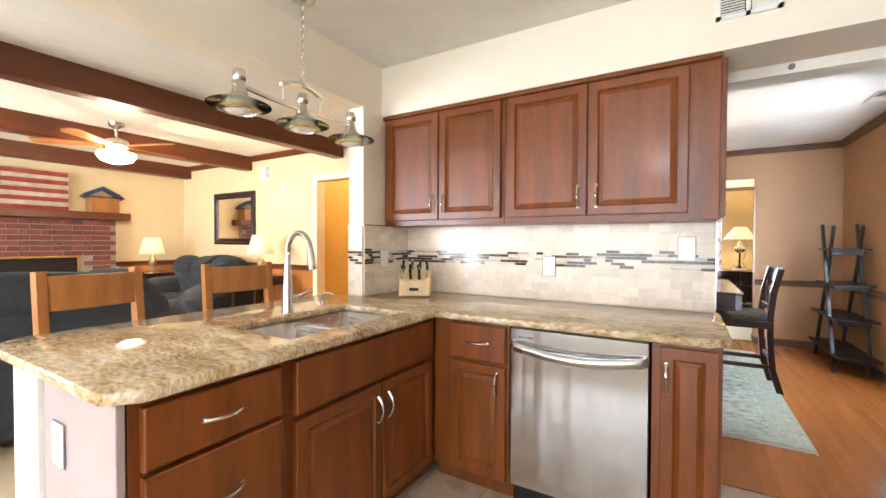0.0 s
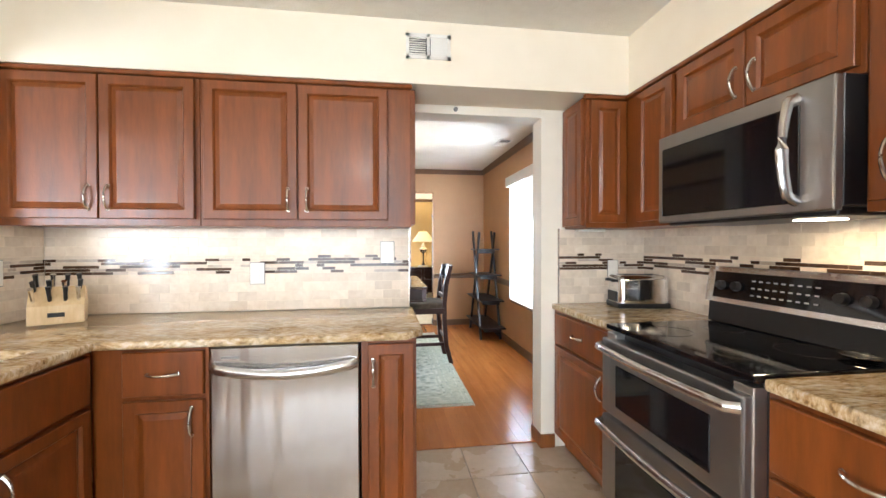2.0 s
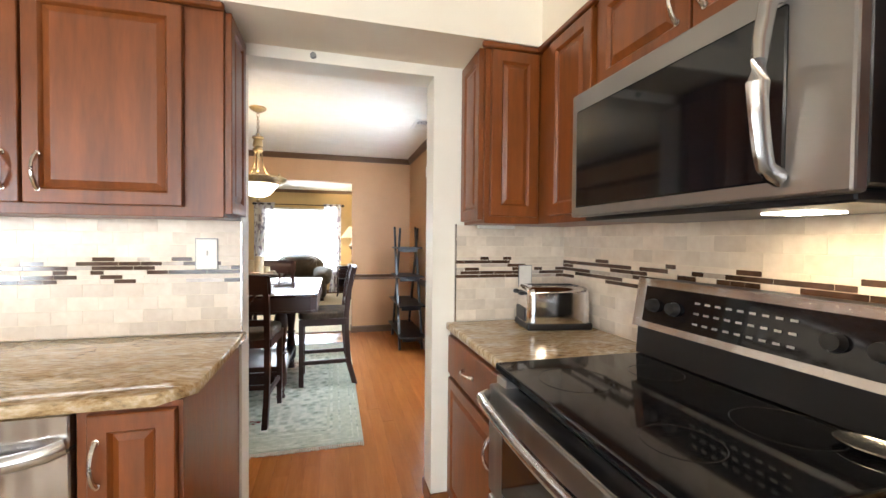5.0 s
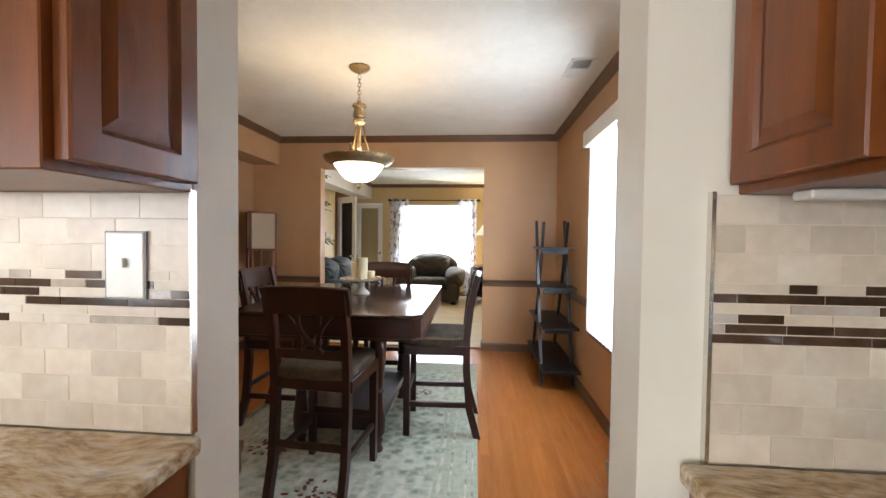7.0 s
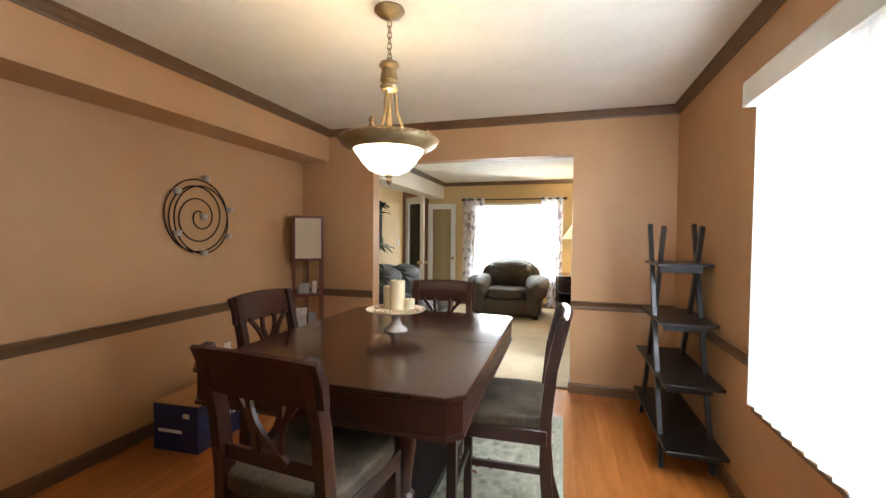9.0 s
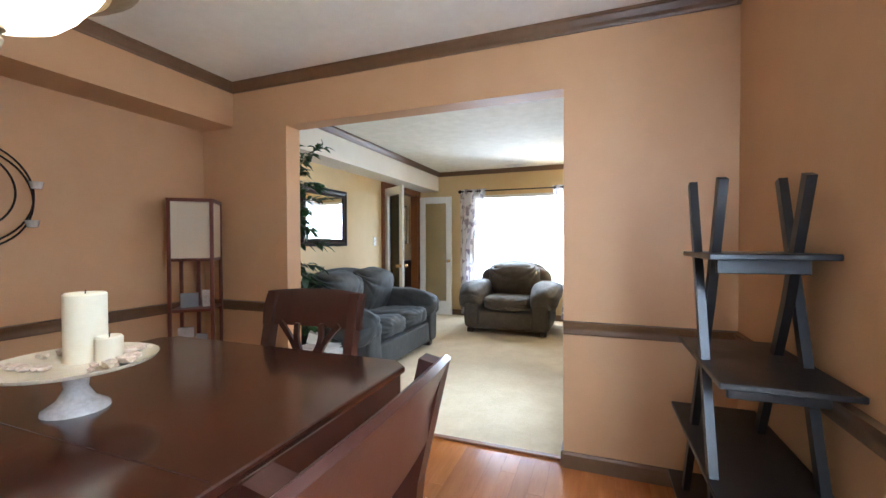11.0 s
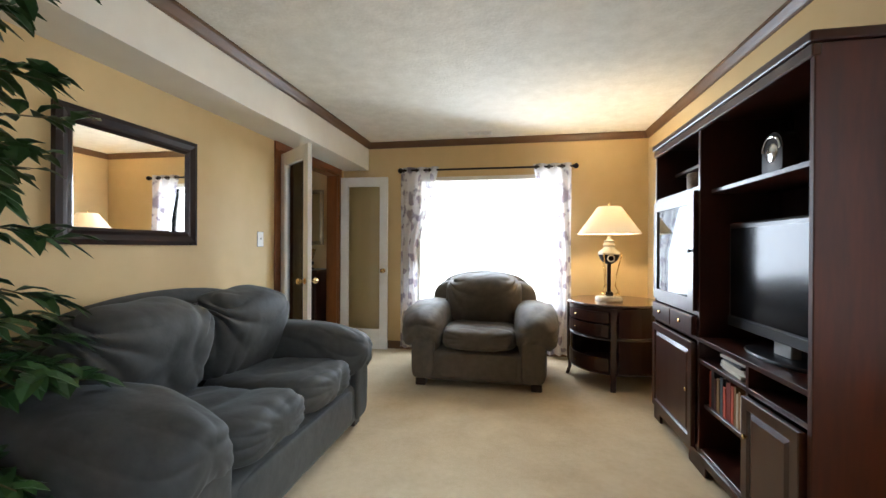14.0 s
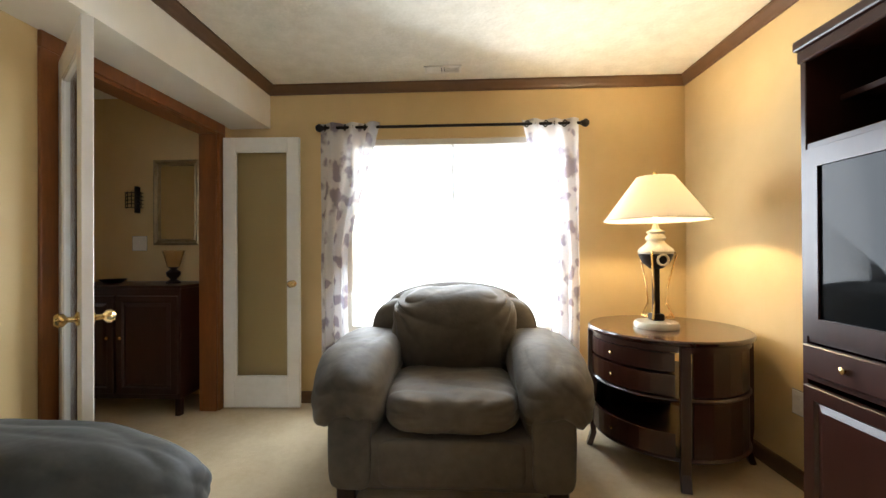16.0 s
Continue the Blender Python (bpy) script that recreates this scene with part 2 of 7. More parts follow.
CREAM = surface("cream_wall_paint", lin("f2e8d4"), lin("ebdfc8"), 0.6, scale=1.2, bump=0.06, bump_scale=140)
FAMILY = surface("warm_cream_paint", lin("ecd8b0"), lin("e4cda2"), 0.6, scale=1.2, bump=0.06, bump_scale=140)
WHITE_WALL = surface("warm_white_paint", lin("f1ebdc"), lin("e8e0cf"), 0.55, scale=1.5, bump=0.05, bump_scale=140)
PEACH = surface("peach_wall_paint", lin("c3986b"), lin("ba8e61"), 0.55, scale=1.1, bump=0.08, bump_scale=120)
GOLD = surface("gold_wall_paint", lin("dcc08a"), lin("d2b47c"), 0.55, scale=1.1, bump=0.07, bump_scale=120)
CEIL = surface("white_ceiling_paint", lin("efece2"), lin("e4e0d4"), 0.8, scale=3, bump=0.3, bump_scale=90)
CEIL_TEX = surface("textured_ceiling_paint", lin("efeadb"), lin("dcd6c4"), 0.8, scale=9, detail=8, bump=0.35, bump_scale=40)
TRIM = surface("brown_painted_trim", lin("6f5134"), lin("5f442b"), 0.38, scale=5, bump=0.05)
TRIM_WHITE = surface("white_trim_paint", lin("efece4"), lin("e4e0d6"), 0.35, scale=4)
OAK = surface("oak_trim", lin("8a5426"), lin("6d3f1b"), 0.4, scale=3, stretch=(6, 6, 0.8), bump=0.1, bump_scale=50)
CABINET = surface("cherry_cabinet_wood", lin("874817"), lin("60310e"), 0.36, scale=2.2, stretch=(5, 5, 0.7), rough_var=0.1, bump=0.05, bump_scale=60, coat=0.06)
DARKWOOD = surface("dark_cherry_wood", lin("3a1b11"), lin("2e130b"), 0.32, scale=2.4, stretch=(5, 5, 0.8), rough_var=0.08, bump=0.02, bump_scale=50, coat=0.1)
TABLETOP = surface("polished_cherry_top", lin("3f1d12"), lin("32150c"), 0.18, scale=2.2, stretch=(7, 0.7, 5), rough_var=0.08, coat=0.4)
ESPRESSO = surface("espresso_wood", lin("2b1712"), lin("1c0e0b"), 0.3, scale=2.6, stretch=(4, 4, 0.8), coat=0.2)
BLACKWOOD = surface("black_stained_wood", lin("1b1715"), lin("100e0d"), 0.35, scale=3, stretch=(4, 4, 1))
LAMPWOOD = surface("red_brown_lamp_wood", lin("6b2f18"), lin("52220f"), 0.4, scale=3, stretch=(5, 5, 1))
BLONDE = surface("honey_oak_wood", lin("b3783d"), lin("96602d"), 0.35, scale=3, stretch=(5, 5, 0.8))
BEAM = surface("stained_beam_wood", lin("6e3a1c"), lin("532810"), 0.4, scale=2, stretch=(5, 0.5, 5), bump=0.15, bump_scale=30)
FLOORWOOD = surface("oak_floor_plank", lin("bd7638"), lin("a5622c"), 0.2, scale=2.0, stretch=(9, 0.8, 5), random_value=0.10, bump=0.03, rough_var=0.06, coat=0.2)
FLOORTILE = surface("beige_floor_tile", lin("c9b49a"), lin("b39c80"), 0.28, scale=4, detail=7, random_value=0.06, bump=0.05)
GROUT = surface("grout", lin("a49684"), lin("8f8170"), 0.9, scale=30)
CARPET = surface("cream_carpet", lin("e2cfab"), lin("d3bd96"), 0.95, scale=5, detail=8, bump=0.8, bump_scale=260)
GRANITE = granite("gold_granite")
TRAVERTINE = surface("travertine_tile", lin("e8dbc8"), lin("cdbba4"), 0.35, scale=6, detail=7, random_value=0.09, bump=0.08, bump_scale=40)
MOSAIC = surface("mosaic_strip", lin("5d4432"), lin("2a1d15"), 0.12, scale=9, random_value=0.1, island=True)
MOSAIC_L = surface("mosaic_glass_strip", lin("cfc6ba"), lin("a89684"), 0.05, scale=9, island=True)
STEEL = brushed("brushed_steel", (0.62, 0.61, 0.6), 0.2, (1, 1, 90), 0.85)
# refrigerator steel; the warm brown reflections are put into its base colour
STEEL_WARM_REFLECT = brushed("warm_reflection_steel", (0.52, 0.47, 0.41), 0.3, (1, 1, 90), 0.7)
STEEL_DARK = brushed("dark_brushed_steel", (0.33, 0.32, 0.31), 0.36, (1, 1, 90), 0.5)
STEEL_V = brushed("brushed_steel_side", (0.5, 0.48, 0.46), 0.34, (1, 1, 90), 0.6)
PANEL_PALE = surface("pale_mauve_panel", lin("b7a8a4"), lin("a89793"), 0.35, scale=3)
NICKEL = brushed("satin_nickel", (0.68, 0.65, 0.6), 0.22, (1, 1, 20))
CHROME = brushed("chrome", (0.8, 0.8, 0.8), 0.1, (1, 1, 1))
BRASS = brushed("brass", (0.75, 0.55, 0.25), 0.25, (1, 1, 1))
BRONZE = surface("antique_bronze", lin("ad976f"), lin("85704f"), 0.35, 0.5, scale=14, bump=0.1)
IRON = surface("dark_iron", lin("2a211b"), lin("191411"), 0.45, 0.6, scale=14)
BLACKGLASS = surface("black_glass", (0.006, 0.006, 0.007), (0.004, 0.004, 0.005), 0.06, scale=3, rough_var=0.02)
DARKPANE = surface("dark_door_glass", (0.01, 0.011, 0.012), (0.008, 0.009, 0.01), 0.03, scale=2, rough_var=0.01)
DARKPANE.node_tree.nodes["Principled BSDF"].inputs["IOR"].default_value = 1.22
TVSCREEN = surface("matte_black_screen", (0.008, 0.008, 0.01), (0.006, 0.006, 0.008), 0.16, scale=3, rough_var=0.02)
TVSCREEN.node_tree.nodes["Principled BSDF"].inputs["IOR"].default_value = 1.3
BLACKPLASTIC = surface("black_plastic", (0.012, 0.012, 0.013), (0.008, 0.008, 0.009), 0.35, scale=6)
GREYPLASTIC = surface("grey_plastic", lin("8c8a86"), lin("7c7a76"), 0.4, scale=6)
PLATE = surface("white_plate_plastic", lin("efebe2"), lin("e4dfd4"), 0.3, scale=6)
SUEDE = surface("slate_microsuede", lin("474743"), lin("2b2c2a"), 0.7, scale=3, detail=6, bump=0.5, bump_scale=11)
SUEDE_OLIVE = surface("olive_microsuede", lin("655b4d"), lin("403a31"), 0.7, scale=3, detail=6, bump=0.5, bump_scale=11)
for _m in (SUEDE, SUEDE_OLIVE):
    _p = _m.node_tree.nodes["Principled BSDF"]
    _p.inputs["Sheen Weight"].default_value, _p.inputs["Sheen Roughness"].default_value = 0.14, 0.4
    _p.inputs["Sheen Tint"].default_value = (0.72, 0.78, 0.82, 1)
SEATFAB = surface("printed_seat_fabric", lin("6a5c49"), lin("2f2a24"), 0.85, scale=13, detail=7, bump=0.2, bump_scale=120)
LEAF = surface("ficus_leaf", lin("3c5a2c"), lin("23401f"), 0.35, scale=9, island=True)
BARK = surface("ficus_bark", lin("7a6a52"), lin("55472f"), 0.8, scale=14, bump=0.4)
CARD_WHITE = surface("white_cardboard", lin("e7e2d8"), lin("d6cfc2"), 0.75, scale=5)
CARD_BROWN = surface("brown_cardboard", lin("b78a5c"), lin("a27648"), 0.8, scale=6, bump=0.05)
CARD_BLUE = surface("navy_printed_card", lin("1d2d66"), lin("162353"), 0.5, scale=5)
INK = surface("dark_ink", lin("25231f"), lin("1b1a17"), 0.6, scale=5)
INK_WHITE = surface("white_ink", lin("e9e9ee"), lin("dcdce4"), 0.6, scale=5)
PAPER = surface("paper_sheet", lin("e8e4da"), lin("d8d2c4"), 0.7, scale=5, random_value=0.12)
BRICK = surface("red_brick", lin("8a4a3a"), lin("5e3430"), 0.85, scale=14, random_value=0.25, bump=0.4, bump_scale=50)
MORTAR = surface("mortar", lin("a59a8c"), lin("8d8274"), 0.95, scale=20, bump=0.3)
RUG = rug_mat("sage_woven_rug")
RUG_BORDER = surface("ivory_rug_border", lin("cfd0bc"), lin("a9af98"), 0.95, scale=26, detail=6, bump=0.4, bump_scale=160)
RUG_RUST = surface("rust_rug_figure", lin("8a4038"), lin("5f2c2a"), 0.95, scale=30, detail=5, bump=0.4, bump_scale=160)
FRINGE = surface("rug_fringe", lin("d6d2c2"), lin("bcb7a4"), 0.95, scale=20)
MIRROR, _mn, _ml, _mp = base_mat("mirror_silver")
_mp.inputs["Base Color"].default_value, _mp.inputs["Metallic"].default_value, _mp.inputs["Roughness"].default_value = (0.9, 0.9, 0.88, 1), 1, 0.01
PANE = pane_glass("window_pane")
DOORGLASS = pane_glass("door_pane", (0.93, 0.94, 0.9))
AQUAGLASS = pane_glass("aqua_glass", (0.88, 0.96, 0.94))
CLEARGLASS = glass("clear_glass")
CUPGLASS = surface("frosted_cup_glass", lin("cfc6bb"), lin("a89e92"), 0.12, scale=20)
BLIND = cloth_sheer("white_blind_vane", (0.92, 0.94, 0.95), 0.5)
CURTAIN = cloth_sheer("sheer_curtain", (0.86, 0.85, 0.87), 0.5, 0.22, lin("aaa2b0"))
SHADE = cloth_sheer("cream_lampshade", (0.95, 0.88, 0.74), 0.55)
PAPERSHADE = cloth_sheer("rice_paper_shade", (0.72, 0.6, 0.42), 0.3)
BOWL = glow("lit_alabaster_glass", (1.0, 0.84, 0.58), 5.0)
FANGLOBE = glow("lit_fan_globe", (1.0, 0.8, 0.5), 9.0)
BULB = glow("lit_bulb", (1.0, 0.82, 0.55), 20.0)
OUTSIDE = glow("bright_overcast_outside", (0.95, 0.98, 1.0), 3.0)
WAX = surface("ivory_candle_wax", lin("efe3c4"), lin("e2d3ae"), 0.5, scale=6)
CERAMIC = surface("cream_ceramic", lin("eadfc6"), lin("d8caaa"), 0.25, scale=8)
SHELL = surface("shells", lin("e8d6bd"), lin("a98f74"), 0.5, scale=20, island=True)
SLATEBLUE = surface("dark_couch_cloth", lin("3c4148"), lin("2a2e34"), 0.85, scale=5, bump=0.2)
HALLGOLD = surface("hall_gold_paint", lin("dcb45a"), lin("cfa54c"), 0.6, scale=2)

# ---- building helpers ----
def bx(bm, x0, x1, y0, y1, z0, z1, m=None):
    """A box between two corners, added to bm."""
    r = bmesh.ops.create_cube(bm, size=1)
    mat = Matrix.Translation(((x0 + x1) / 2, (y0 + y1) / 2, (z0 + z1) / 2)) @ Matrix.Diagonal((abs(x1 - x0), abs(y1 - y0), abs(z1 - z0), 1))
    bmesh.ops.transform(bm, matrix=(m @ mat) if m else mat, verts=r["verts"])
    return r["verts"]


def box(x0, x1, y0, y1, z0, z1, bevel=0.0, seg=1):
    bm = bmesh.new()
    bx(bm, x0, x1, y0, y1, z0, z1)
    if bevel:
        bmesh.ops.bevel(bm, geom=bm.edges[:], offset=bevel, segments=seg, affect="EDGES", profile=0.5)
    return bm


def boxes(*rows, bevel=0.0, seg=1):
    bm = bmesh.new()
    for r in rows:
        bx(bm, *r)
    if bevel:
        bmesh.ops.bevel(bm, geom=bm.edges[:], offset=bevel, segments=seg, affect="EDGES", profile=0.5)
    return bm


def lathe(profile, seg=28, m=None):
    """A turned body from (radius, height) pairs."""
    bm = bmesh.new()
    rings = []
    for r, z in profile:
        rings.append([bm.verts.new((r * math.cos(2 * math.pi * i / seg), r * math.sin(2 * math.pi * i / seg), z)) for i in range(seg)] if r > 1e-5 else [bm.verts.new((0, 0, z))])
    for a, b in zip(rings, rings[1:]):
        for i in range(seg):
            j = (i + 1) % seg
            if len(a) > 1 and len(b) > 1:
                bm.faces.new((a[i], a[j], b[j], b[i]))
            elif len(a) == 1 and len(b) > 1:
                bm.faces.new((a[0], b[j], b[i]))
            elif len(b) == 1 and len(a) > 1:
                bm.faces.new((a[i], a[j], b[0]))
    if m:
        bmesh.ops.transform(bm, matrix=m, verts=bm.verts[:])
    bmesh.ops.recalc_face_normals(bm, faces=bm.faces[:])
    return bm


def tube(points, radius, seg=8, closed=False, flat=1.0):
    """A round bar along points; radius may be a number or one per point."""
    bm = bmesh.new()
    pts = [Vector(p) for p in points]
    n = len(pts)
    rings, up = [], Vector((0.0213, 0.0371, 1)).normalized()
    for i, p in enumerate(pts):
        a, b = pts[(i - 1) % n if closed else max(i - 1, 0)], pts[(i + 1) % n if closed else min(i + 1, n - 1)]
        d = (b - a).normalized()
        u = d.cross(up)
        u = u.normalized() if u.length > 1e-3 else d.cross(Vector((1, 0, 0))).normalized()
        w = u.cross(d).normalized()
        r = radius[i] if isinstance(radius, (list, tuple)) else radius
        rings.append([bm.verts.new(p + r * (math.cos(2 * math.pi * k / seg) * u + flat * math.sin(2 * math.pi * k / seg) * w)) for k in range(seg)])
    for i in range(n if closed else n - 1):
        a, b = rings[i], rings[(i + 1) % n]
        for k in range(seg):
            bm.faces.new((a[k], a[(k + 1) % seg], b[(k + 1) % seg], b[k]))
    if not closed:
        bm.faces.new(rings[0][::-1])
        bm.faces.new(rings[-1])
    bmesh.ops.recalc_face_normals(bm, faces=bm.faces[:])
    return bm


def bar(path, w, h, m=None):
    """A bar of rectangular section, w across and h thick, swept along points in the xz plane of its own frame (across is y)."""
    bm = bmesh.new()
    rings = []
    for i, (x, z) in enumerate(path):
        a, b = path[max(i - 1, 0)], path[min(i + 1, len(path) - 1)]
        d = Vector((b[0] - a[0], b[1] - a[1])).normalized()
        nx, nz = -d.y * h / 2, d.x * h / 2
        ww = w[i] if isinstance(w, (list, tuple)) else w
        rings.append([bm.verts.new(v) for v in ((x + nx, -ww / 2, z + nz), (x + nx, ww / 2, z + nz), (x - nx, ww / 2, z - nz), (x - nx, -ww / 2, z - nz))])
    for a, b in zip(rings, rings[1:]):
        for k in range(4):
            bm.faces.new((a[k], a[(k + 1) % 4], b[(k + 1) % 4], b[k]))
    bm.faces.new(rings[0][::-1])
    bm.faces.new(rings[-1])
    if m:
        bmesh.ops.transform(bm, matrix=m, verts=bm.verts[:])
    bmesh.ops.recalc_face_normals(bm, faces=bm.faces[:])
    return bm


def join(*bms):
    """One bmesh out of several."""
    out = bmesh.new()
    for b in bms:
        me = bpy.data.meshes.new("tmp")
        b.to_mesh(me)
        b.free()
        out.from_mesh(me)
        bpy.data.meshes.remove(me)
    return out


def puff(sx, sy, sz, n=4.0, cuts=14, wrinkle=0.012, seed=0, folds=(3, 3, 6), sag=0.0, m=None, pinches=(), pleats=None, drape=0.0):
    """A stuffed cushion of that size round its middle: a rounded block with creases."""
    bm = bmesh.new()
    bmesh.ops.create_cube(bm, size=2)
    bmesh.ops.subdivide_edges(bm, edges=bm.edges[:], cuts=cuts, use_grid_fill=True)
    off = Vector((seed * 7.3, seed * 3.1, seed * 5.7))
    for v in bm.verts:
        c = v.co.copy()
        k = (abs(c.x) ** n + abs(c.y) ** n + abs(c.z) ** n) ** (-1 / n)
        c *= k
        p = Vector((c.x * sx / 2, c.y * sy / 2, c.z * sz / 2))
        q = Vector((p.x * folds[0], p.y * folds[1], p.z * folds[2])) + off
        d = noise.noise(q) * wrinkle * 1.5
        f = noise.noise(Vector((q.x * 0.9 + 0.8 * noise.noise(q * 0.7), q.y * 0.9, q.z * 1.1)) + off * 2)
        d -= wrinkle * 0.9 * max(0.0, 1 - abs(f) * 6)
        g = noise.noise(q * 2.4 + off)
        d -= wrinkle * 0.22 * max(0.0, 1 - abs(g) * 4)
        for px, pz, count, depth, reach in pinches:
            # folds that fan out from a pinched corner
            rr = math.hypot(p.x - px, p.z - pz)
            aa = math.atan2(p.z - pz, p.x - px)
            d += depth * math.exp(-rr / reach) * min(1.0, rr / 0.06) * (abs(math.sin(aa * count + 2.5 * noise.noise(q * 1.3))) - 0.6)
        if pleats:
            # gathers round the front end
            count, depth, start = pleats
            wgt = min(1.0, max(0.0, (c.y - start) / (0.98 - start)))
            aa = math.atan2(c.z, c.x)
            wgt *= min(1.0, (math.hypot(c.x, c.z) / 0.75) ** 2)
            d += depth * wgt * (abs(math.sin(aa * count + 3.0 * noise.noise(q * 0.8 + off))) - 0.7)
        p += c.normalized() * d
        if drape:
            # the front end hangs over and hugs the panel under it
            g = min(1.0, max(0.0, (c.y - 0.25) / 0.75))
            g = g * g * (3 - 2 * g)
            p.z -= drape * g * (0.35 + abs(c.x) ** 1.5) * (0.55 + 0.45 * max(0.0, -c.z))
        p.z -= sag * max(0, 1 - (c.x ** 2 + c.y ** 2)) * max(0, c.z)
        v.co = p
    if m:
        bmesh.ops.transform(bm, matrix=m, verts=bm.verts[:])
    return bm


def thing(name, label, category, m=None, group=""):
    """An empty at the base of a thing that parents its parts."""
    ob = new(name)
    ob.empty_display_size = 0.1
    if m:
        ob.matrix_basis = m
    return tagged(ob, label, category, group)


def mesh_of(name, bm, material, smooth=None):
    me = bpy.data.meshes.new(name)
    if smooth is None:
        smooth = len(bm.faces) > 60
    if smooth:
        for f in bm.faces:
            f.smooth = True
        for e in bm.edges:
            if len(e.link_faces) == 2 and e.calc_face_angle(0) > 0.75:
                e.smooth = False
    bm.to_mesh(me)
    bm.free()
    me.materials.append(material)
    return me


def part(name, bm, material, parent, label="", smooth=None):
    """bm as one mesh under parent."""
    ob = new(name, mesh_of(name, bm, material, smooth))
    ob.parent = parent
    return tagged(ob, label)


def single(name, bm, material, label, category, group="", m=None, kind="", smooth=None):
    """bm as a thing of one mesh."""
    ob = new(name, mesh_of(name, bm, material, smooth))
    if m:
        ob.matrix_basis = m
    return tagged(ob, label, category, group, kind)


def structure(name, bm, material, label, category="wall"):
    return single(name, bm, material, label, category, kind="structure")


def wall_with_holes(axis, at0, at1, a0, a1, z0, z1, holes=()):
    """A wall as one mesh between at0 and at1 on its thin axis and a0 to a1 along; holes are (b0, b1, z0, z1), in order along it."""
    bm = bmesh.new()

    def put(b0, b1, c0, c1):
        if b1 - b0 > 1e-4 and c1 - c0 > 1e-4:
            bx(bm, *((at0, at1, b0, b1, c0, c1) if axis == "x" else (b0, b1, at0, at1, c0, c1)))
    last = a0
    for b0, b1, c0, c1 in holes:
        put(last, b0, z0, z1)
        put(b0, b1, z0, c0)
        put(b0, b1, c1, z1)
        last = b1
    put(last, a1, z0, z1)
    bmesh.ops.remove_doubles(bm, verts=bm.verts[:], dist=1e-5)
    return bm


def text_mesh(body, size, depth=0.001):
    cu = bpy.data.curves.new("lettering", "FONT")
    cu.body, cu.size, cu.extrude, cu.align_x, cu.align_y = body, size, depth, "CENTER", "CENTER"
    ob = new("lettering", cu)
    bpy.context.view_layer.update()
    me = bpy.data.meshes.new_from_object(ob.evaluated_get(bpy.context.evaluated_depsgraph_get()))
    bpy.data.objects.remove(ob)
    bpy.data.curves.remove(cu)
    bm = bmesh.new()
    bm.from_mesh(me)
    bpy.data.meshes.remove(me)
    return bm

# ---- the building ----
CZ = 2.46          # ceilings
KB = 2.336         # kitchen side of the wall to the dining room
DN = 2.478         # dining side of it
DF, LF = 6.285, 6.425   # the two sides of the wall between dining and living room
LE = 10.56         # window wall of the living room
WX = -1.41         # long inner wall of dining and living room
RX = 2.15          # dining window wall
LX = 2.05          # living right wall
KR = 2.25          # kitchen right wall

structure("floor_kitchen", box(-1.7, KR, -3.0, 2.42, -0.12, -0.006), GROUT, "grout bed under the beige kitchen floor tiles", "floor")
structure("floor_family", box(-6.9, -1.7, -3.0, 3.6, -0.12, 0.0), CARPET, "pale carpet of the family room", "floor")
structure("floor_dining", box(-1.41, RX + 0.1, 2.42, 6.36, -0.12, -0.006), surface("floor_underlay", lin("7d4a22"), lin("6a3c1a"), 0.7), "dark bed under the oak plank floor", "floor")
structure("floor_living", box(-1.41, LX + 0.2, 6.36, LE + 0.1, -0.12, 0.008), CARPET, "cream cut-pile carpet", "floor")
structure("floor_hall", box(-3.7, -1.41, 8.0, 11.2, -0.12, 0.004), CARPET, "cream carpet of the hall", "floor")
structure("ceiling_kitchen", box(-1.4, KR, -3.0, DN, CZ, CZ + 0.1), CEIL, "white painted kitchen ceiling", "ceiling")
structure("ceiling_family", box(-6.9, -1.4, -3.0, 3.6, CZ, CZ + 0.1), CEIL, "white painted family room ceiling", "ceiling")
structure("ceiling_dining", box(WX, RX + 0.1, DN, DF + 0.07, CZ, CZ + 0.1), CEIL, "white painted dining room ceiling", "ceiling")
structure("ceiling_living", box(WX, LX + 0.2, DF + 0.07, LE + 0.1, CZ, CZ + 0.1), CEIL_TEX, "white textured living room ceiling", "ceiling")
structure("ceiling_hall", box(-3.7, WX, 8.0, 11.2, CZ, CZ + 0.1), CEIL, "white hall ceiling", "ceiling")

# kitchen shell
structure("wall_kitchen_back", wall_with_holes("y", KB, KB + 0.07, -1.36, KR, 0, CZ, [(0.712, 1.545, 0, 2.08)]), WHITE_WALL, "warm white kitchen wall with a cased opening")
structure("wall_dining_near", wall_with_holes("y", KB + 0.07, DN, WX, RX + 0.1, 0, CZ, [(0.712, 1.545, 0, 2.08)]), PEACH, "peach dining room wall round the kitchen opening")
structure("opening_lining", boxes((0.706, 0.713, KB - 0.002, DN + 0.002, 0, 2.08), (1.544, 1.551, KB - 0.002, DN + 0.002, 0, 2.08), (0.706, 1.551, KB - 0.002, DN + 0.002, 2.078, 2.085)), WHITE_WALL, "warm white plaster lining of the opening", "trim")
structure("wall_kitchen_right", box(KR, KR + 0.12, -3.1, DN, 0, CZ), CREAM, "cream kitchen side wall")
structure("wall_stub", box(-1.352, -1.228, 1.843, KB, 0, CZ), CREAM, "short cream wall at the end of the peninsula")
structure("header_peninsula", box(-1.40, -1.228, -3.0, 1.843, 2.15, CZ), CREAM, "dropped cream header over the peninsula", "header")
structure("soffit_back", box(-1.228, KR, 2.03, KB, 2.13, CZ), CREAM, "cream soffit above the wall cabinets", "soffit")
structure("soffit_right", box(1.94, KR, -3.0, 2.03, 2.13, CZ), CREAM, "cream soffit above the right cabinets", "soffit")
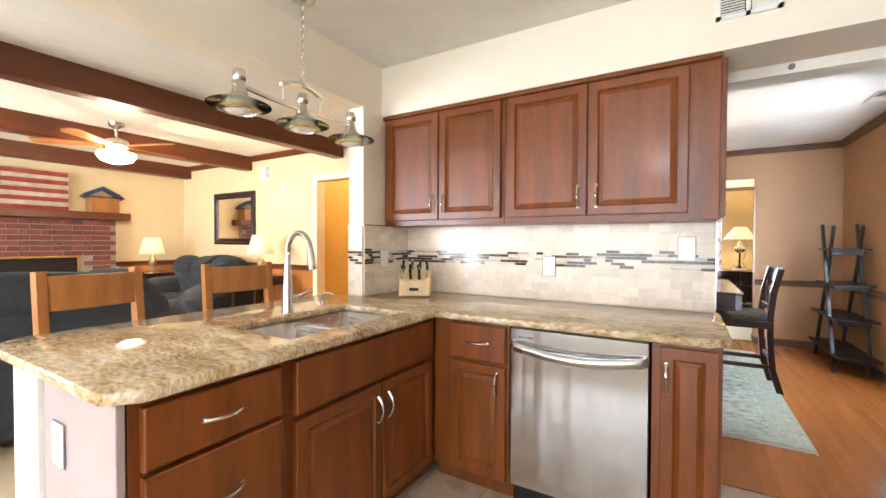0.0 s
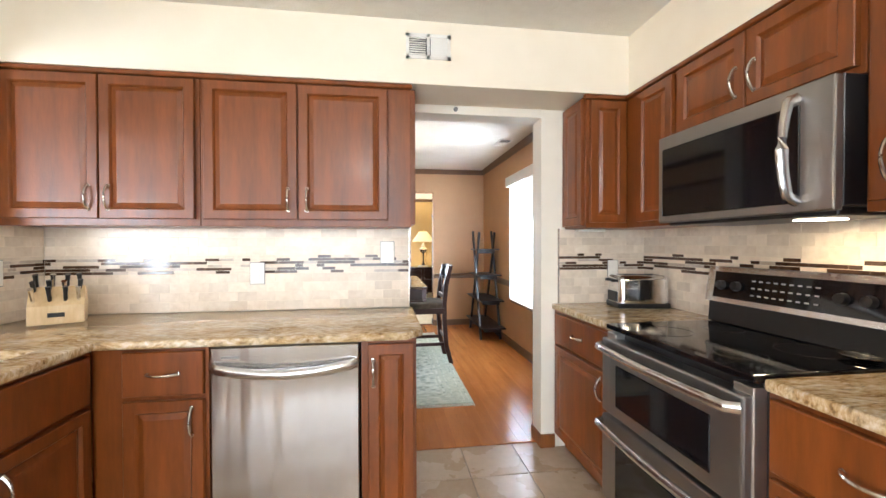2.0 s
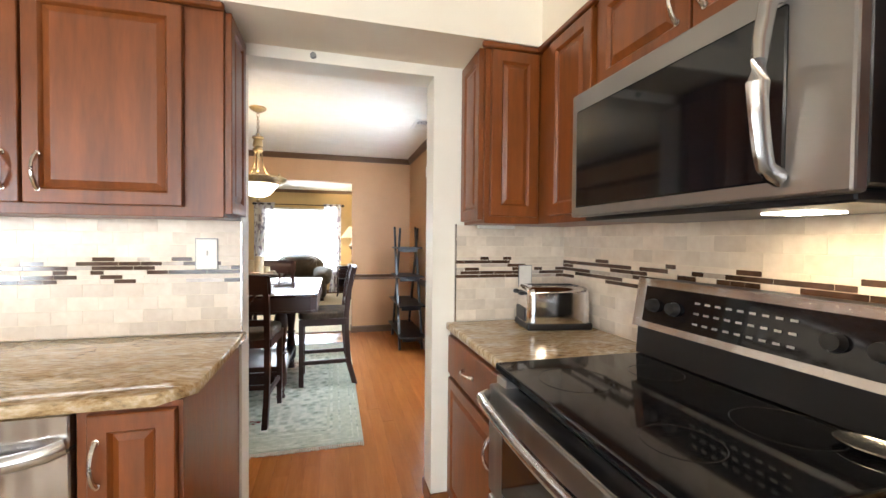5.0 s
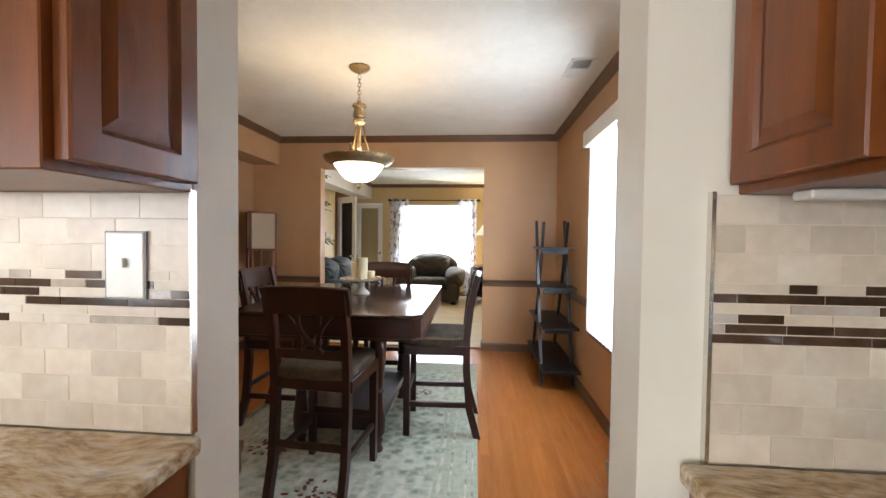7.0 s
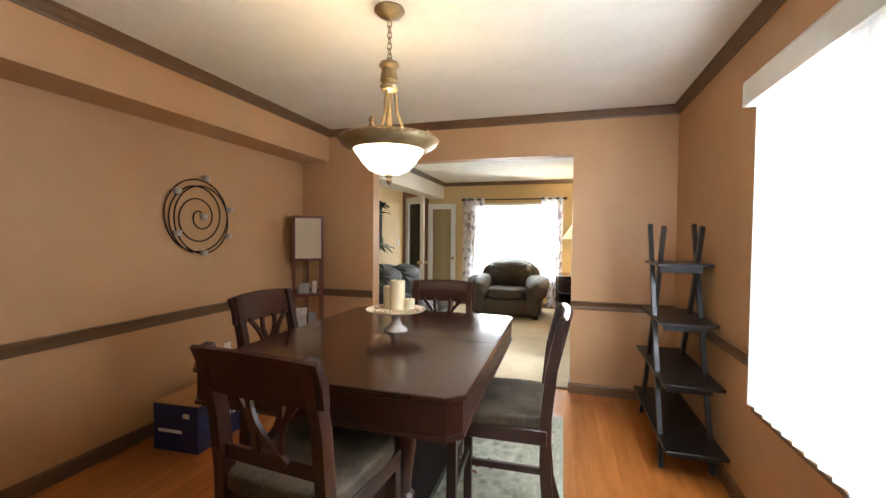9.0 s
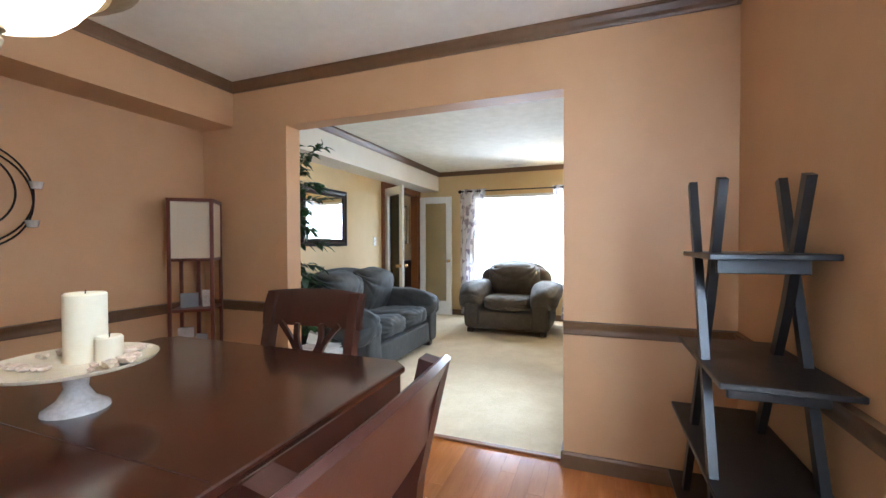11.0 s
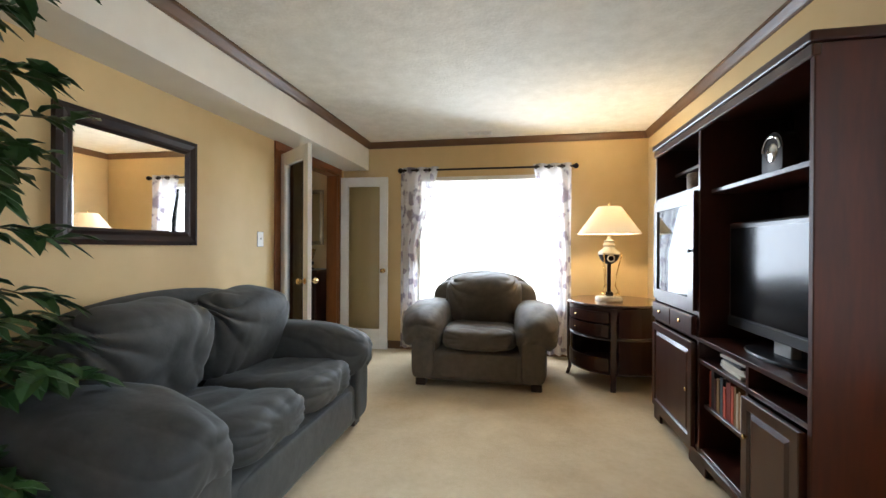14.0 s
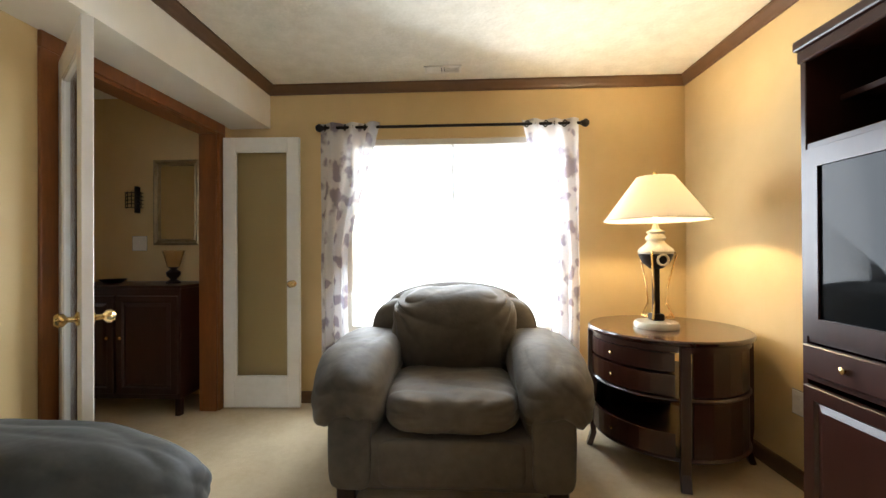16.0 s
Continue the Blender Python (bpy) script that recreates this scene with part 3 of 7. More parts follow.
# unseen wall; its door and window are added to let daylight in
structure("wall_rear", wall_with_holes("y", -3.12, -3.0, -6.9, KR + 0.12, 0, CZ, [(-5.0, -3.0, 0.6, 2.05), (-1.4, 1.0, 0, 2.08)]), CREAM, "unseen cream rear wall with an added patio door and window")
structure("baseboard_opening", boxes((1.537, 1.547, KB - 0.012, DN + 0.012, 0, 0.085), (1.537, 1.634, KB - 0.014, KB - 0.001, 0, 0.085), (0.69, 0.72, DN, DN + 0.012, 0, 0.085), bevel=0.002), OAK, "stained oak baseboard round the opening's jamb", "baseboard")

# dining room shell
structure("wall_dining_left", box(WX - 0.12, WX, DN - 0.02, DF, 0, CZ), PEACH, "peach dining room wall")
structure("wall_dining_window", wall_with_holes("x", RX, RX + 0.14, DN - 0.02, DF + 0.07, 0, CZ, [(3.72, 4.70, 0.60, 2.02)]), PEACH, "peach dining wall with a large window")
structure("wall_dining_far", wall_with_holes("y", DF, DF + 0.07, WX - 0.12, RX + 0.14, 0, CZ, [(-0.585, 1.335, 0, 2.10)]), PEACH, "peach wall with a wide opening to the living room")
structure("wall_living_near", wall_with_holes("y", DF + 0.07, LF, WX - 0.12, RX + 0.14, 0, CZ, [(-0.585, 1.335, 0, 2.10)]), PEACH, "peach wall on the living room side of the opening")
structure("soffit_dining", box(WX, -1.09, DN, DF, 2.135, CZ), PEACH, "peach soffit along the dining wall", "soffit")
structure("soffit_living", box(WX, -1.09, LF, LE, 2.135, CZ), WHITE_WALL, "off-white soffit along the living room wall", "soffit")

# living room shell
structure("wall_living_left", wall_with_holes("x", WX - 0.12, WX, LF, LE, 0, CZ, [(9.2, 10.38, 0, 2.06)]), GOLD, "gold living room wall with a double door opening")
structure("wall_living_window", wall_with_holes("y", LE, LE + 0.16, WX - 0.12, LX + 0.2, 0, CZ, [(-0.5, 1.16, 0.55, 2.04)]), GOLD, "gold living room wall with a wide window")
# the hole holds the added side window
structure("wall_living_right", wall_with_holes("x", LX, LX + 0.14, LF, LE, 0, CZ, [(6.5, 7.36, 0.75, 2.1)]), GOLD, "gold living room side wall")
# hall behind the glazed doors
structure("wall_hall_back", box(-3.7, WX - 0.12, 10.72, 10.84, 0, CZ), GOLD, "gold hall wall with a mirror")
structure("wall_hall_left", wall_with_holes("x", -3.2, -3.08, 8.0, 10.72, 0, CZ, [(9.62, 10.0, 0.85, 2.0)]), GOLD, "gold hall wall beside the front door")
structure("wall_hall_near", box(-3.2, WX - 0.12, 7.9, 8.0, 0, CZ), GOLD, "plain gold wall closing the hall")
# family room shell
structure("wall_family_far", wall_with_holes("y", 3.40, 3.52, -6.9, WX - 0.12, 0, CZ, [(-3.375, -2.4, 0, 2.03)]), FAMILY, "cream family room wall with a doorway")
structure("wall_family_fireplace", box(-6.62, -6.5, -3.0, 3.4, 0, CZ), FAMILY, "cream wall behind the fireplace")
structure("wall_passage", boxes((-3.6, -2.0, 4.6, 4.7, 0, CZ), (-3.6, -3.5, 3.52, 4.6, 0, CZ), (-2.1, -2.0, 3.52, 4.6, 0, CZ)), HALLGOLD, "gold walls of the passage behind the family room")
structure("ceiling_passage", box(-3.6, -2.0, 3.52, 4.7, CZ, CZ + 0.1), CEIL, "white passage ceiling", "ceiling")
structure("floor_passage", box(-3.6, -2.0, 3.52, 4.7, -0.12, 0.0), CARPET, "pale passage carpet", "floor")
structure("ground", box(-30, 30, -30, 40, -0.4, -0.2), surface("lawn", lin("4f6b34"), lin("3b5427"), 0.95, scale=3), "grass outside the house", "ground")


def strip(profile, p0, p1, into, flip=1):
    """A moulding of that profile (out from the wall, up) from p0 to p1 along x or y; into is the way off the wall."""
    bm = bmesh.new()
    a, b, o = Vector(p0), Vector(p1), Vector(into)
    r0 = [bm.verts.new(a + o * u + Vector((0, 0, v))) for u, v in profile]
    r1 = [bm.verts.new(b + o * u + Vector((0, 0, v))) for u, v in profile]
    k = len(profile)
    for i in range(k):
        bm.faces.new((r0[i], r0[(i + 1) % k], r1[(i + 1) % k], r1[i]))
    bm.faces.new(r0)
    bm.faces.new(r1[::-1])
    bmesh.ops.recalc_face_normals(bm, faces=bm.faces[:])
    return bm


CROWN = [(0.001, 0), (0.001, -0.07), (0.01, -0.07), (0.014, -0.058), (0.025, -0.045), (0.04, -0.018), (0.048, -0.013), (0.048, 0)]
RAIL = [(0.001, 0), (0.012, 0), (0.016, 0.012), (0.012, 0.022), (0.014, 0.045), (0.024, 0.056), (0.024, 0.07), (0.001, 0.074)]
BASE = [(0.001, 0), (0.014, 0), (0.014, 0.075), (0.008, 0.088), (0.001, 0.09)]
Z = CZ - 0.001
structure("crown_dining", join(strip(CROWN, (-1.09, DF, Z), (RX, DF, Z), (0, -1, 0)), strip(CROWN, (RX, DN, Z), (RX, DF, Z), (-1, 0, 0)),
                               strip(CROWN, (-1.09, DN, Z), (-1.09, DF, Z), (1, 0, 0)), strip(CROWN, (-1.09, DN, Z), (RX, DN, Z), (0, 1, 0))), TRIM, "brown crown moulding of the dining room", "trim")
structure("crown_living", join(strip(CROWN, (-1.09, LE, Z), (LX, LE, Z), (0, -1, 0)), strip(CROWN, (LX, LF, Z), (LX, LE, Z), (-1, 0, 0)),
                               strip(CROWN, (-1.09, LF, Z), (-1.09, LE, Z), (1, 0, 0)), strip(CROWN, (-1.09, LF, Z), (LX, LF, Z), (0, 1, 0))), TRIM, "brown crown moulding of the living room", "trim")
structure("chair_rail", join(strip(RAIL, (WX, DF, 0.745), (-0.585, DF, 0.745), (0, -1, 0)), strip(RAIL, (1.335, DF, 0.745), (RX, DF, 0.745), (0, -1, 0)),
                             strip(RAIL, (WX, DN, 0.745), (WX, DF, 0.745), (1, 0, 0)), strip(RAIL, (RX, 4.70, 0.745), (RX, DF, 0.745), (-1, 0, 0)), strip(RAIL, (RX, DN, 0.745), (RX, 3.72, 0.745), (-1, 0, 0)),
                             strip(RAIL, (WX, DN, 0.745), (0.712, DN, 0.745), (0, 1, 0)), strip(RAIL, (1.545, DN, 0.745), (RX, DN, 0.745), (0, 1, 0))), TRIM, "brown chair rail round the dining room", "trim")
structure("baseboard_dining", join(strip(BASE, (WX, DF, 0), (-0.585, DF, 0), (0, -1, 0)), strip(BASE, (1.335, DF, 0), (RX, DF, 0), (0, -1, 0)),
                                   strip(BASE, (WX, DN, 0), (WX, DF, 0), (1, 0, 0)), strip(BASE, (RX, DN, 0), (RX, DF, 0), (-1, 0, 0)), strip(BASE, (WX, DN, 0), (0.712, DN, 0), (0, 1, 0)),
                                   strip(BASE, (-0.585, DF, 0), (-0.585, LF, 0), (1, 0, 0)), strip(BASE, (1.335, DF, 0), (1.335, LF, 0), (-1, 0, 0))), TRIM, "brown baseboard of the dining room", "baseboard")
structure("baseboard_living", join(strip(BASE, (LX, LF, 0.008), (LX, LE, 0.008), (-1, 0, 0)), strip(BASE, (WX, LE, 0.008), (LX, LE, 0.008), (0, -1, 0)),
                                   strip(BASE, (WX, LF, 0.008), (WX, 9.1, 0.008), (1, 0, 0)), strip(BASE, (WX, LF, 0.008), (-0.585, LF, 0.008), (0, 1, 0)), strip(BASE, (1.335, LF, 0.008), (LX, LF, 0.008), (0, 1, 0))), TRIM, "brown baseboard of the living room", "baseboard")
structure("threshold", box(-0.57, 1.32, 6.335, 6.375, -0.004, 0.014, 0.004), OAK, "oak strip between plank floor and carpet", "trim")
structure("trim_family", join(strip(CROWN, (-6.5, 3.4, Z), (WX - 0.12, 3.4, Z), (0, -1, 0)), strip(RAIL, (-6.5, 3.4, 0.9), (-3.445, 3.4, 0.9), (0, -1, 0)), strip(RAIL, (-6.5, -1, 0.9), (-6.5, 3.4, 0.9), (1, 0, 0))), BEAM, "stained wood trim of the family room", "trim")
structure("wainscot_family", boxes((-6.5, -3.445, 3.385, 3.399, 0.0, 0.9), (-6.499, -6.485, 2.5, 3.385, 0, 0.9)), BLONDE, "honey oak panelling under the chair rail", "wainscot")

# ---- kitchen ----
def panel_door(w, h, frame_w=0.058, t=0.02):
    """A raised-panel door, front towards -y at y = -t, standing on z = 0 from x = 0."""
    bm = bmesh.new()
    bx(bm, 0, w, -t, 0, 0, h)
    f = min(bm.faces, key=lambda q: q.calc_center_median().y)
    fw = min(frame_w, w * 0.3, h * 0.3)
    bmesh.ops.inset_region(bm, faces=[f], thickness=0.004, depth=0.003)
    bmesh.ops.inset_region(bm, faces=[f], thickness=fw, depth=0)
    bmesh.ops.inset_region(bm, faces=[f], thickness=0.006, depth=-0.004)
    bmesh.ops.inset_region(bm, faces=[f], thickness=0.007, depth=-0.007)
    bmesh.ops.inset_region(bm, faces=[f], thickness=min(0.032, w * 0.12, h * 0.12), depth=0.009)
    return bm


def slab_front(w, h, t=0.02):
    bm = bmesh.new()
    bx(bm, 0, w, -t, 0, 0, h)
    f = min(bm.faces, key=lambda q: q.calc_center_median().y)
    bmesh.ops.inset_region(bm, faces=[f], thickness=0.006, depth=0.004)
    return bm


def pull(length=0.11, vertical=True):
    """An arched satin pull with two feet, standing off the plane y = 0 towards -y."""
    pts = [(0, -0.004 - 0.026 * math.sin(math.pi * i / 12) ** 0.7, -length / 2 + length * i / 12) for i in range(13)]
    if not vertical:
        pts = [(z, y, x) for x, y, z in pts]
    bm = tube(pts, [0.0075 - 0.0022 * math.sin(math.pi * i / 12) for i in range(13)], 8)
    for p in (pts[0], pts[-1]):
        c = lathe([(0, 0), (0.009, 0), (0.009, 0.004), (0, 0.006)], 10, Matrix.Translation((p[0], 0.0, p[2])) @ Matrix.Rotation(math.pi / 2, 4, "X"))
        bm = join(bm, c)
    return bm


def cabinet(name, label, m, w, d, h, doors=(), drawers=(), toe=False, side_panel=None, wood=None):
    """A cabinet unit facing -y. doors: x0, x1, z0, z1, handle x, handle z (None: none); drawers: x0, x1, z0, z1."""
    wood = wood or CABINET
    ob = thing(name, label, "cabinet", m, "fitted kitchen cabinets")
    if toe:
        part("body", boxes((0, w, 0, d, 0.1, h), (0.002, w - 0.002, 0.07, d, 0.0, 0.1)), wood, ob)
    else:
        part("body", box(0, w, 0, d, 0, h, 0.002), wood, ob)
    for x0, x1, z0, z1, hx, hz in doors:
        dr = part("door", panel_door(x1 - x0, z1 - z0), wood, ob)
        dr.location = (x0, -0.001, z0)
        if hx is not None:
            hd = part("handle", pull(), NICKEL, dr, "satin nickel arched pull")
            hd.location = (hx - x0, -0.023, hz - z0)
    for x0, x1, z0, z1 in drawers:
        dr = part("drawer_front", slab_front(x1 - x0, z1 - z0), wood, ob)
        dr.location = (x0, -0.001, z0)
        hd = part("handle", pull(0.11, False), NICKEL, dr, "satin nickel arched pull")
        hd.location = ((x1 - x0) / 2, -0.024, (z1 - z0) / 2)
    if side_panel:
        sx, rz = side_panel
        sp = part("side_panel", panel_door(d - 0.03, h - 0.03), wood, ob)
        sp.matrix_basis = Matrix.Translation((sx, 0.015 if rz > 0 else d - 0.015, 0.015)) @ Matrix.Rotation(radians(rz), 4, "Z")
    return ob


UB, UT = 1.38, 2.128
# wall cabinets on the dining wall, fronts towards the camera
cabinet("wall_cabinet", "cherry wall cabinet with two raised-panel doors", pose(-1.226, 2.062, UB), 0.892, 0.272, UT - UB,
        [(0.03, 0.445, 0.035, 0.72, 0.405, 0.135), (0.452, 0.872, 0.035, 0.72, 0.49, 0.135)])
cabinet("wall_cabinet", "wide cherry wall cabinet with two raised-panel doors and a panelled end", pose(-0.332, 2.062, UB), 1.042, 0.272, UT - UB,
        [(0.02, 0.462, 0.035, 0.72, 0.42, 0.135), (0.47, 0.918, 0.035, 0.72, 0.512, 0.135)], side_panel=(1.043, 90))
# corner unit and the run over the range
cabinet("wall_cabinet", "cherry corner wall cabinet with a panelled end", pose(1.70, 2.062, UB), 0.55, 0.272, UT - UB,
        [(0.02, 0.235, 0.03, 0.72, None, None)], side_panel=(-0.001, -90))
cabinet("wall_cabinet", "narrow cherry wall cabinet beside the microwave", pose(1.95, 2.06, UB, 0, 0, -90), 0.415, 0.30, UT - UB,
        [(0.12, 0.395, 0.03, 0.72, None, None)])
cabinet("wall_cabinet", "low cherry cabinet above the microwave", pose(1.95, 1.643, 1.785, 0, 0, -90), 0.76, 0.30, UT - 1.785,
        [(0.015, 0.375, 0.025, 0.315, 0.34, 0.13), (0.383, 0.745, 0.025, 0.315, 0.42, 0.13)])
cabinet("wall_cabinet", "cherry wall cabinet between microwave and refrigerator", pose(1.95, 0.88, UB, 0, 0, -90), 0.52, 0.30, UT - UB,
        [(0.02, 0.50, 0.03, 0.72, 0.07, 0.14)])
structure("cabinet_crown", join(boxes((-1.226, 0.716, 2.034, 2.06, 2.105, 2.13), (1.68, 1.955, 2.034, 2.06, 2.105, 2.13), (1.922, 1.948, 0.36, 2.034, 2.105, 2.13), bevel=0.006)), CABINET, "cherry moulding along the tops of the wall cabinets", "trim")

# base cabinets: back run
cabinet("base_cabinet", "cherry base cabinet with one drawer and one door", pose(-0.575, 1.665, 0), 0.432, 0.66, 0.878,
        [(0.12, 0.418, 0.115, 0.665, 0.375, 0.58)], [(0.12, 0.418, 0.685, 0.862)], toe=True)
cabinet("base_cabinet", "narrow cherry pull-out base cabinet at the counter's end", pose(0.468, 1.665, 0), 0.237, 0.66, 0.878,
        [(0.03, 0.225, 0.115, 0.862, 0.052, 0.74)], toe=True)
# base cabinets: peninsula, fronts towards +x
cabinet("base_cabinet", "cherry base cabinet with three wide drawers", pose(-0.578, 0.275, 0, 0, 0, 90), 0.45, 0.62, 0.878,
        (), [(0.025, 0.425, 0.70, 0.86), (0.025, 0.425, 0.415, 0.685), (0.025, 0.425, 0.12, 0.40)], toe=True)
sinkbase = cabinet("sink_cabinet", "cherry sink base cabinet with a false front and two doors", pose(-0.578, 0.727, 0, 0, 0, 90), 0.937, 0.62, 0.66,
                   [(0.03, 0.485, 0.115, 0.655, 0.455, 0.55), (0.492, 0.90, 0.115, 0.655, 0.525, 0.55)], toe=True)
ff = part("false_front", slab_front(0.87, 0.185), CABINET, sinkbase)
ff.location = (0.03, -0.001, 0.675)
part("apron", boxes((0, 0.937, 0, 0.02, 0.66, 0.878)), CABINET, sinkbase)
structure("peninsula_end", boxes((-1.06, -0.58, 0.252, 0.272, 0.0, 0.878), bevel=0.002), PANEL_PALE, "pale mauve end panel of the peninsula", "panel")
structure("knee_wall", boxes((-1.33, -1.205, 0.25, 1.84, 0, 0.878)), WHITE_WALL, "white knee wall behind the peninsula")
structure("end_post", box(-1.20, -1.06, 0.235, 0.272, 0, 0.878, 0.004), TRIM_WHITE, "white corner post of the peninsula", "trim")
# base cabinets: right run, fronts towards -x
cabinet("base_cabinet", "cherry base cabinet with drawer and door beside the range", pose(1.635, KB - 0.002, 0, 0, 0, -90), 0.69, 0.61, 0.878,
        [(0.05, 0.66, 0.115, 0.665, 0.60, 0.58)], [(0.05, 0.66, 0.685, 0.862)], toe=True)
cabinet("base_cabinet", "cherry base cabinet with drawer and door beside the refrigerator", pose(1.635, 0.88, 0, 0, 0, -90), 0.52, 0.61, 0.878,
        [(0.02, 0.50, 0.115, 0.645, 0.055, 0.55)], [(0.02, 0.50, 0.665, 0.862)], toe=True)

# worktops
SX0, SX1, SY0, SY1 = -1.08, -0.66, 0.82, 1.52


def slab(poly_list, z0, z1, bevel=0.008):
    bm = bmesh.new()
    for poly in poly_list:
        vs = [bm.verts.new((x, y, z1)) for x, y in poly]
        bm.faces.new(vs)
    bmesh.ops.remove_doubles(bm, verts=bm.verts[:], dist=1e-5)
    r = bmesh.ops.extrude_face_region(bm, geom=bm.faces[:])
    bmesh.ops.translate(bm, vec=(0, 0, z0 - z1), verts=[v for v in r["geom"] if isinstance(v, bmesh.types.BMVert)])
    bmesh.ops.recalc_face_normals(bm, faces=bm.faces[:])
    edge = [e for e in bm.edges if len(e.link_faces) == 2 and e.calc_face_angle(0) > 1.0]
    bmesh.ops.bevel(bm, geom=edge, offset=bevel, segments=2, affect="EDGES", profile=0.5)
    return bm


top_l = slab([[(-1.54, 0.31), (-1.46, 0.223), (-0.60, 0.223), (-0.535, 0.29), (-0.535, SY0), (SX1, SY0), (SX0, SY0), (-1.54, SY0)],
              [(SX1, SY0), (-0.535, SY0), (-0.535, SY1), (SX1, SY1)], [(-1.54, SY0), (SX0, SY0), (SX0, SY1), (-1.54, SY1)],
              [(-1.54, SY1), (SX0, SY1), (SX1, SY1), (-0.535, SY1), (-0.535, 1.613), (-0.535, 1.838), (-1.225, 1.838), (-1.54, 1.838)],
              [(-1.225, 1.838), (-0.535, 1.838), (-0.535, 2.325), (-1.225, 2.325)],
              [(-0.535, 1.613), (0.66, 1.613), (0.735, 1.69), (0.735, 2.325), (-0.535, 2.325), (-0.535, 1.838)]], 0.880, 0.915)
single("worktop", top_l, GRANITE, "polished gold and brown granite worktop with a sink cut-out", "worktop", "granite worktops")
single("worktop", slab([[(1.61, 1.648), (2.24, 1.648), (2.24, 2.325), (1.61, 2.325)]], 0.880, 0.915), GRANITE, "polished granite worktop beside the range", "worktop", "granite worktops")
single("worktop", slab([[(1.61, 0.362), (2.24, 0.362), (2.24, 0.876), (1.61, 0.876)]], 0.880, 0.915), GRANITE, "polished granite worktop beside the refrigerator", "worktop", "granite worktops")

# sink, faucet, soap dispenser
sink = thing("sink", "double-bowl stainless steel undermount sink", "sink", pose(0, 0, 0))


def bowl_mesh(x0, x1, y0, y1, z0, z1, r=0.05):
    bm = bmesh.new()
    rings = []
    for z, g in ((z1, -0.012), (z1, 0.0), (z0 + 0.04, 0.008), (z0 + 0.008, 0.025), (z0, 0.06)):
        ring = []
        for cx, cy, a0 in ((x1 - r, y1 - r, 0), (x0 + r, y1 - r, 90), (x0 + r, y0 + r, 180), (x1 - r, y0 + r, 270)):
            for k in range(5):
                a = radians(a0 + 22.5 * k)
                rr = max(r - g, 0.005)
                ring.append(bm.verts.new((cx + rr * math.cos(a), cy + rr * math.sin(a), z)))
        rings.append(ring)
    for a, b in zip(rings, rings[1:]):
        for i in range(20):
            bm.faces.new((a[i], a[(i + 1) % 20], b[(i + 1) % 20], b[i]))
    bm.faces.new(rings[-1])
    return bm


part("bowl", bowl_mesh(SX0 + 0.004, SX1 - 0.004, SY0 + 0.004, 1.15, 0.70, 0.879), STEEL, sink)
part("bowl", bowl_mesh(SX0 + 0.004, SX1 - 0.004, 1.19, SY1 - 0.004, 0.72, 0.879), STEEL, sink)
part("divider", box(SX0, SX1, 1.145, 1.195, 0.84, 0.879, 0.008, 2), STEEL, sink)
part("drain", lathe([(0, 0.706), (0.035, 0.706), (0.04, 0.703), (0.045, 0.7005)], 20, Matrix.Translation((-0.87, 0.985, 0))), CHROME, sink)
part("strainer", lathe([(0, 0.76), (0.03, 0.757), (0.046, 0.742), (0.05, 0.715), (0.03, 0.706), (0, 0.706)], 20, Matrix.Translation((-0.87, 1.09, 0))), BLACKPLASTIC, sink)

faucet = thing("faucet", "brushed nickel gooseneck pull-down kitchen faucet", "faucet", pose(-1.135, 1.18, 0.915, 0, 0, -8))
part("body", lathe([(0, 0), (0.03, 0), (0.03, 0.008), (0.025, 0.018), (0.024, 0.13), (0.02, 0.2), (0.017, 0.24), (0, 0.24)], 20), NICKEL, faucet)
gp = [(0, 0, 0.22), (0, 0, 0.28)] + [(0.1 - 0.1 * math.cos(radians(a)), 0, 0.30 + 0.1 * math.sin(radians(a))) for a in range(0, 161, 16)]
part("neck", tube(gp, 0.0135, 12), NICKEL, faucet)
part("spray_head", tube([(0.193, 0, 0.335), (0.2, 0, 0.30), (0.212, 0, 0.24), (0.216, 0, 0.225)], [0.014, 0.017, 0.021, 0.019], 12), NICKEL, faucet)
part("lever", join(tube([(0, 0.018, 0.07), (0, 0.05, 0.075)], 0.016, 10), tube([(0, 0.05, 0.075), (0.02, 0.1, 0.095), (0.03, 0.125, 0.1)], [0.01, 0.007, 0.006], 8)), NICKEL, faucet)
soap = thing("soap_dispenser", "nickel soap dispenser set into the worktop", "soap dispenser", pose(-1.165, 1.44, 0.915))
part("base", lathe([(0, 0), (0.019, 0), (0.019, 0.006), (0.012, 0.012), (0.011, 0.05), (0.013, 0.055), (0, 0.06)], 14), NICKEL, soap)
part("spout", tube([(0, 0, 0.055), (0.01, 0, 0.066), (0.05, 0, 0.072), (0.075, 0, 0.062)], [0.011, 0.01, 0.008, 0.006], 8), NICKEL, soap)

# dishwasher
dw = thing("dishwasher", "stainless steel built-in dishwasher with a curved bar handle", "dishwasher", pose(-0.137, 1.652, 0))
part("tub", box(0.004, 0.596, 0.03, 0.62, 0.10, 0.872), BLACKPLASTIC, dw)
part("door", box(0.004, 0.596, 0, 0.03, 0.115, 0.775, 0.004), STEEL, dw)
part("control_panel", box(0.004, 0.596, -0.002, 0.03, 0.779, 0.868, 0.004), STEEL, dw)
hp = [(0.012, -0.006, 0.79), (0.04, -0.03, 0.785)] + [(0.04 + 0.52 * i / 10, -0.032 - 0.022 * math.sin(math.pi * i / 10), 0.785 - 0.022 * math.sin(math.pi * i / 10)) for i in range(11)] + [(0.588, -0.006, 0.79)]
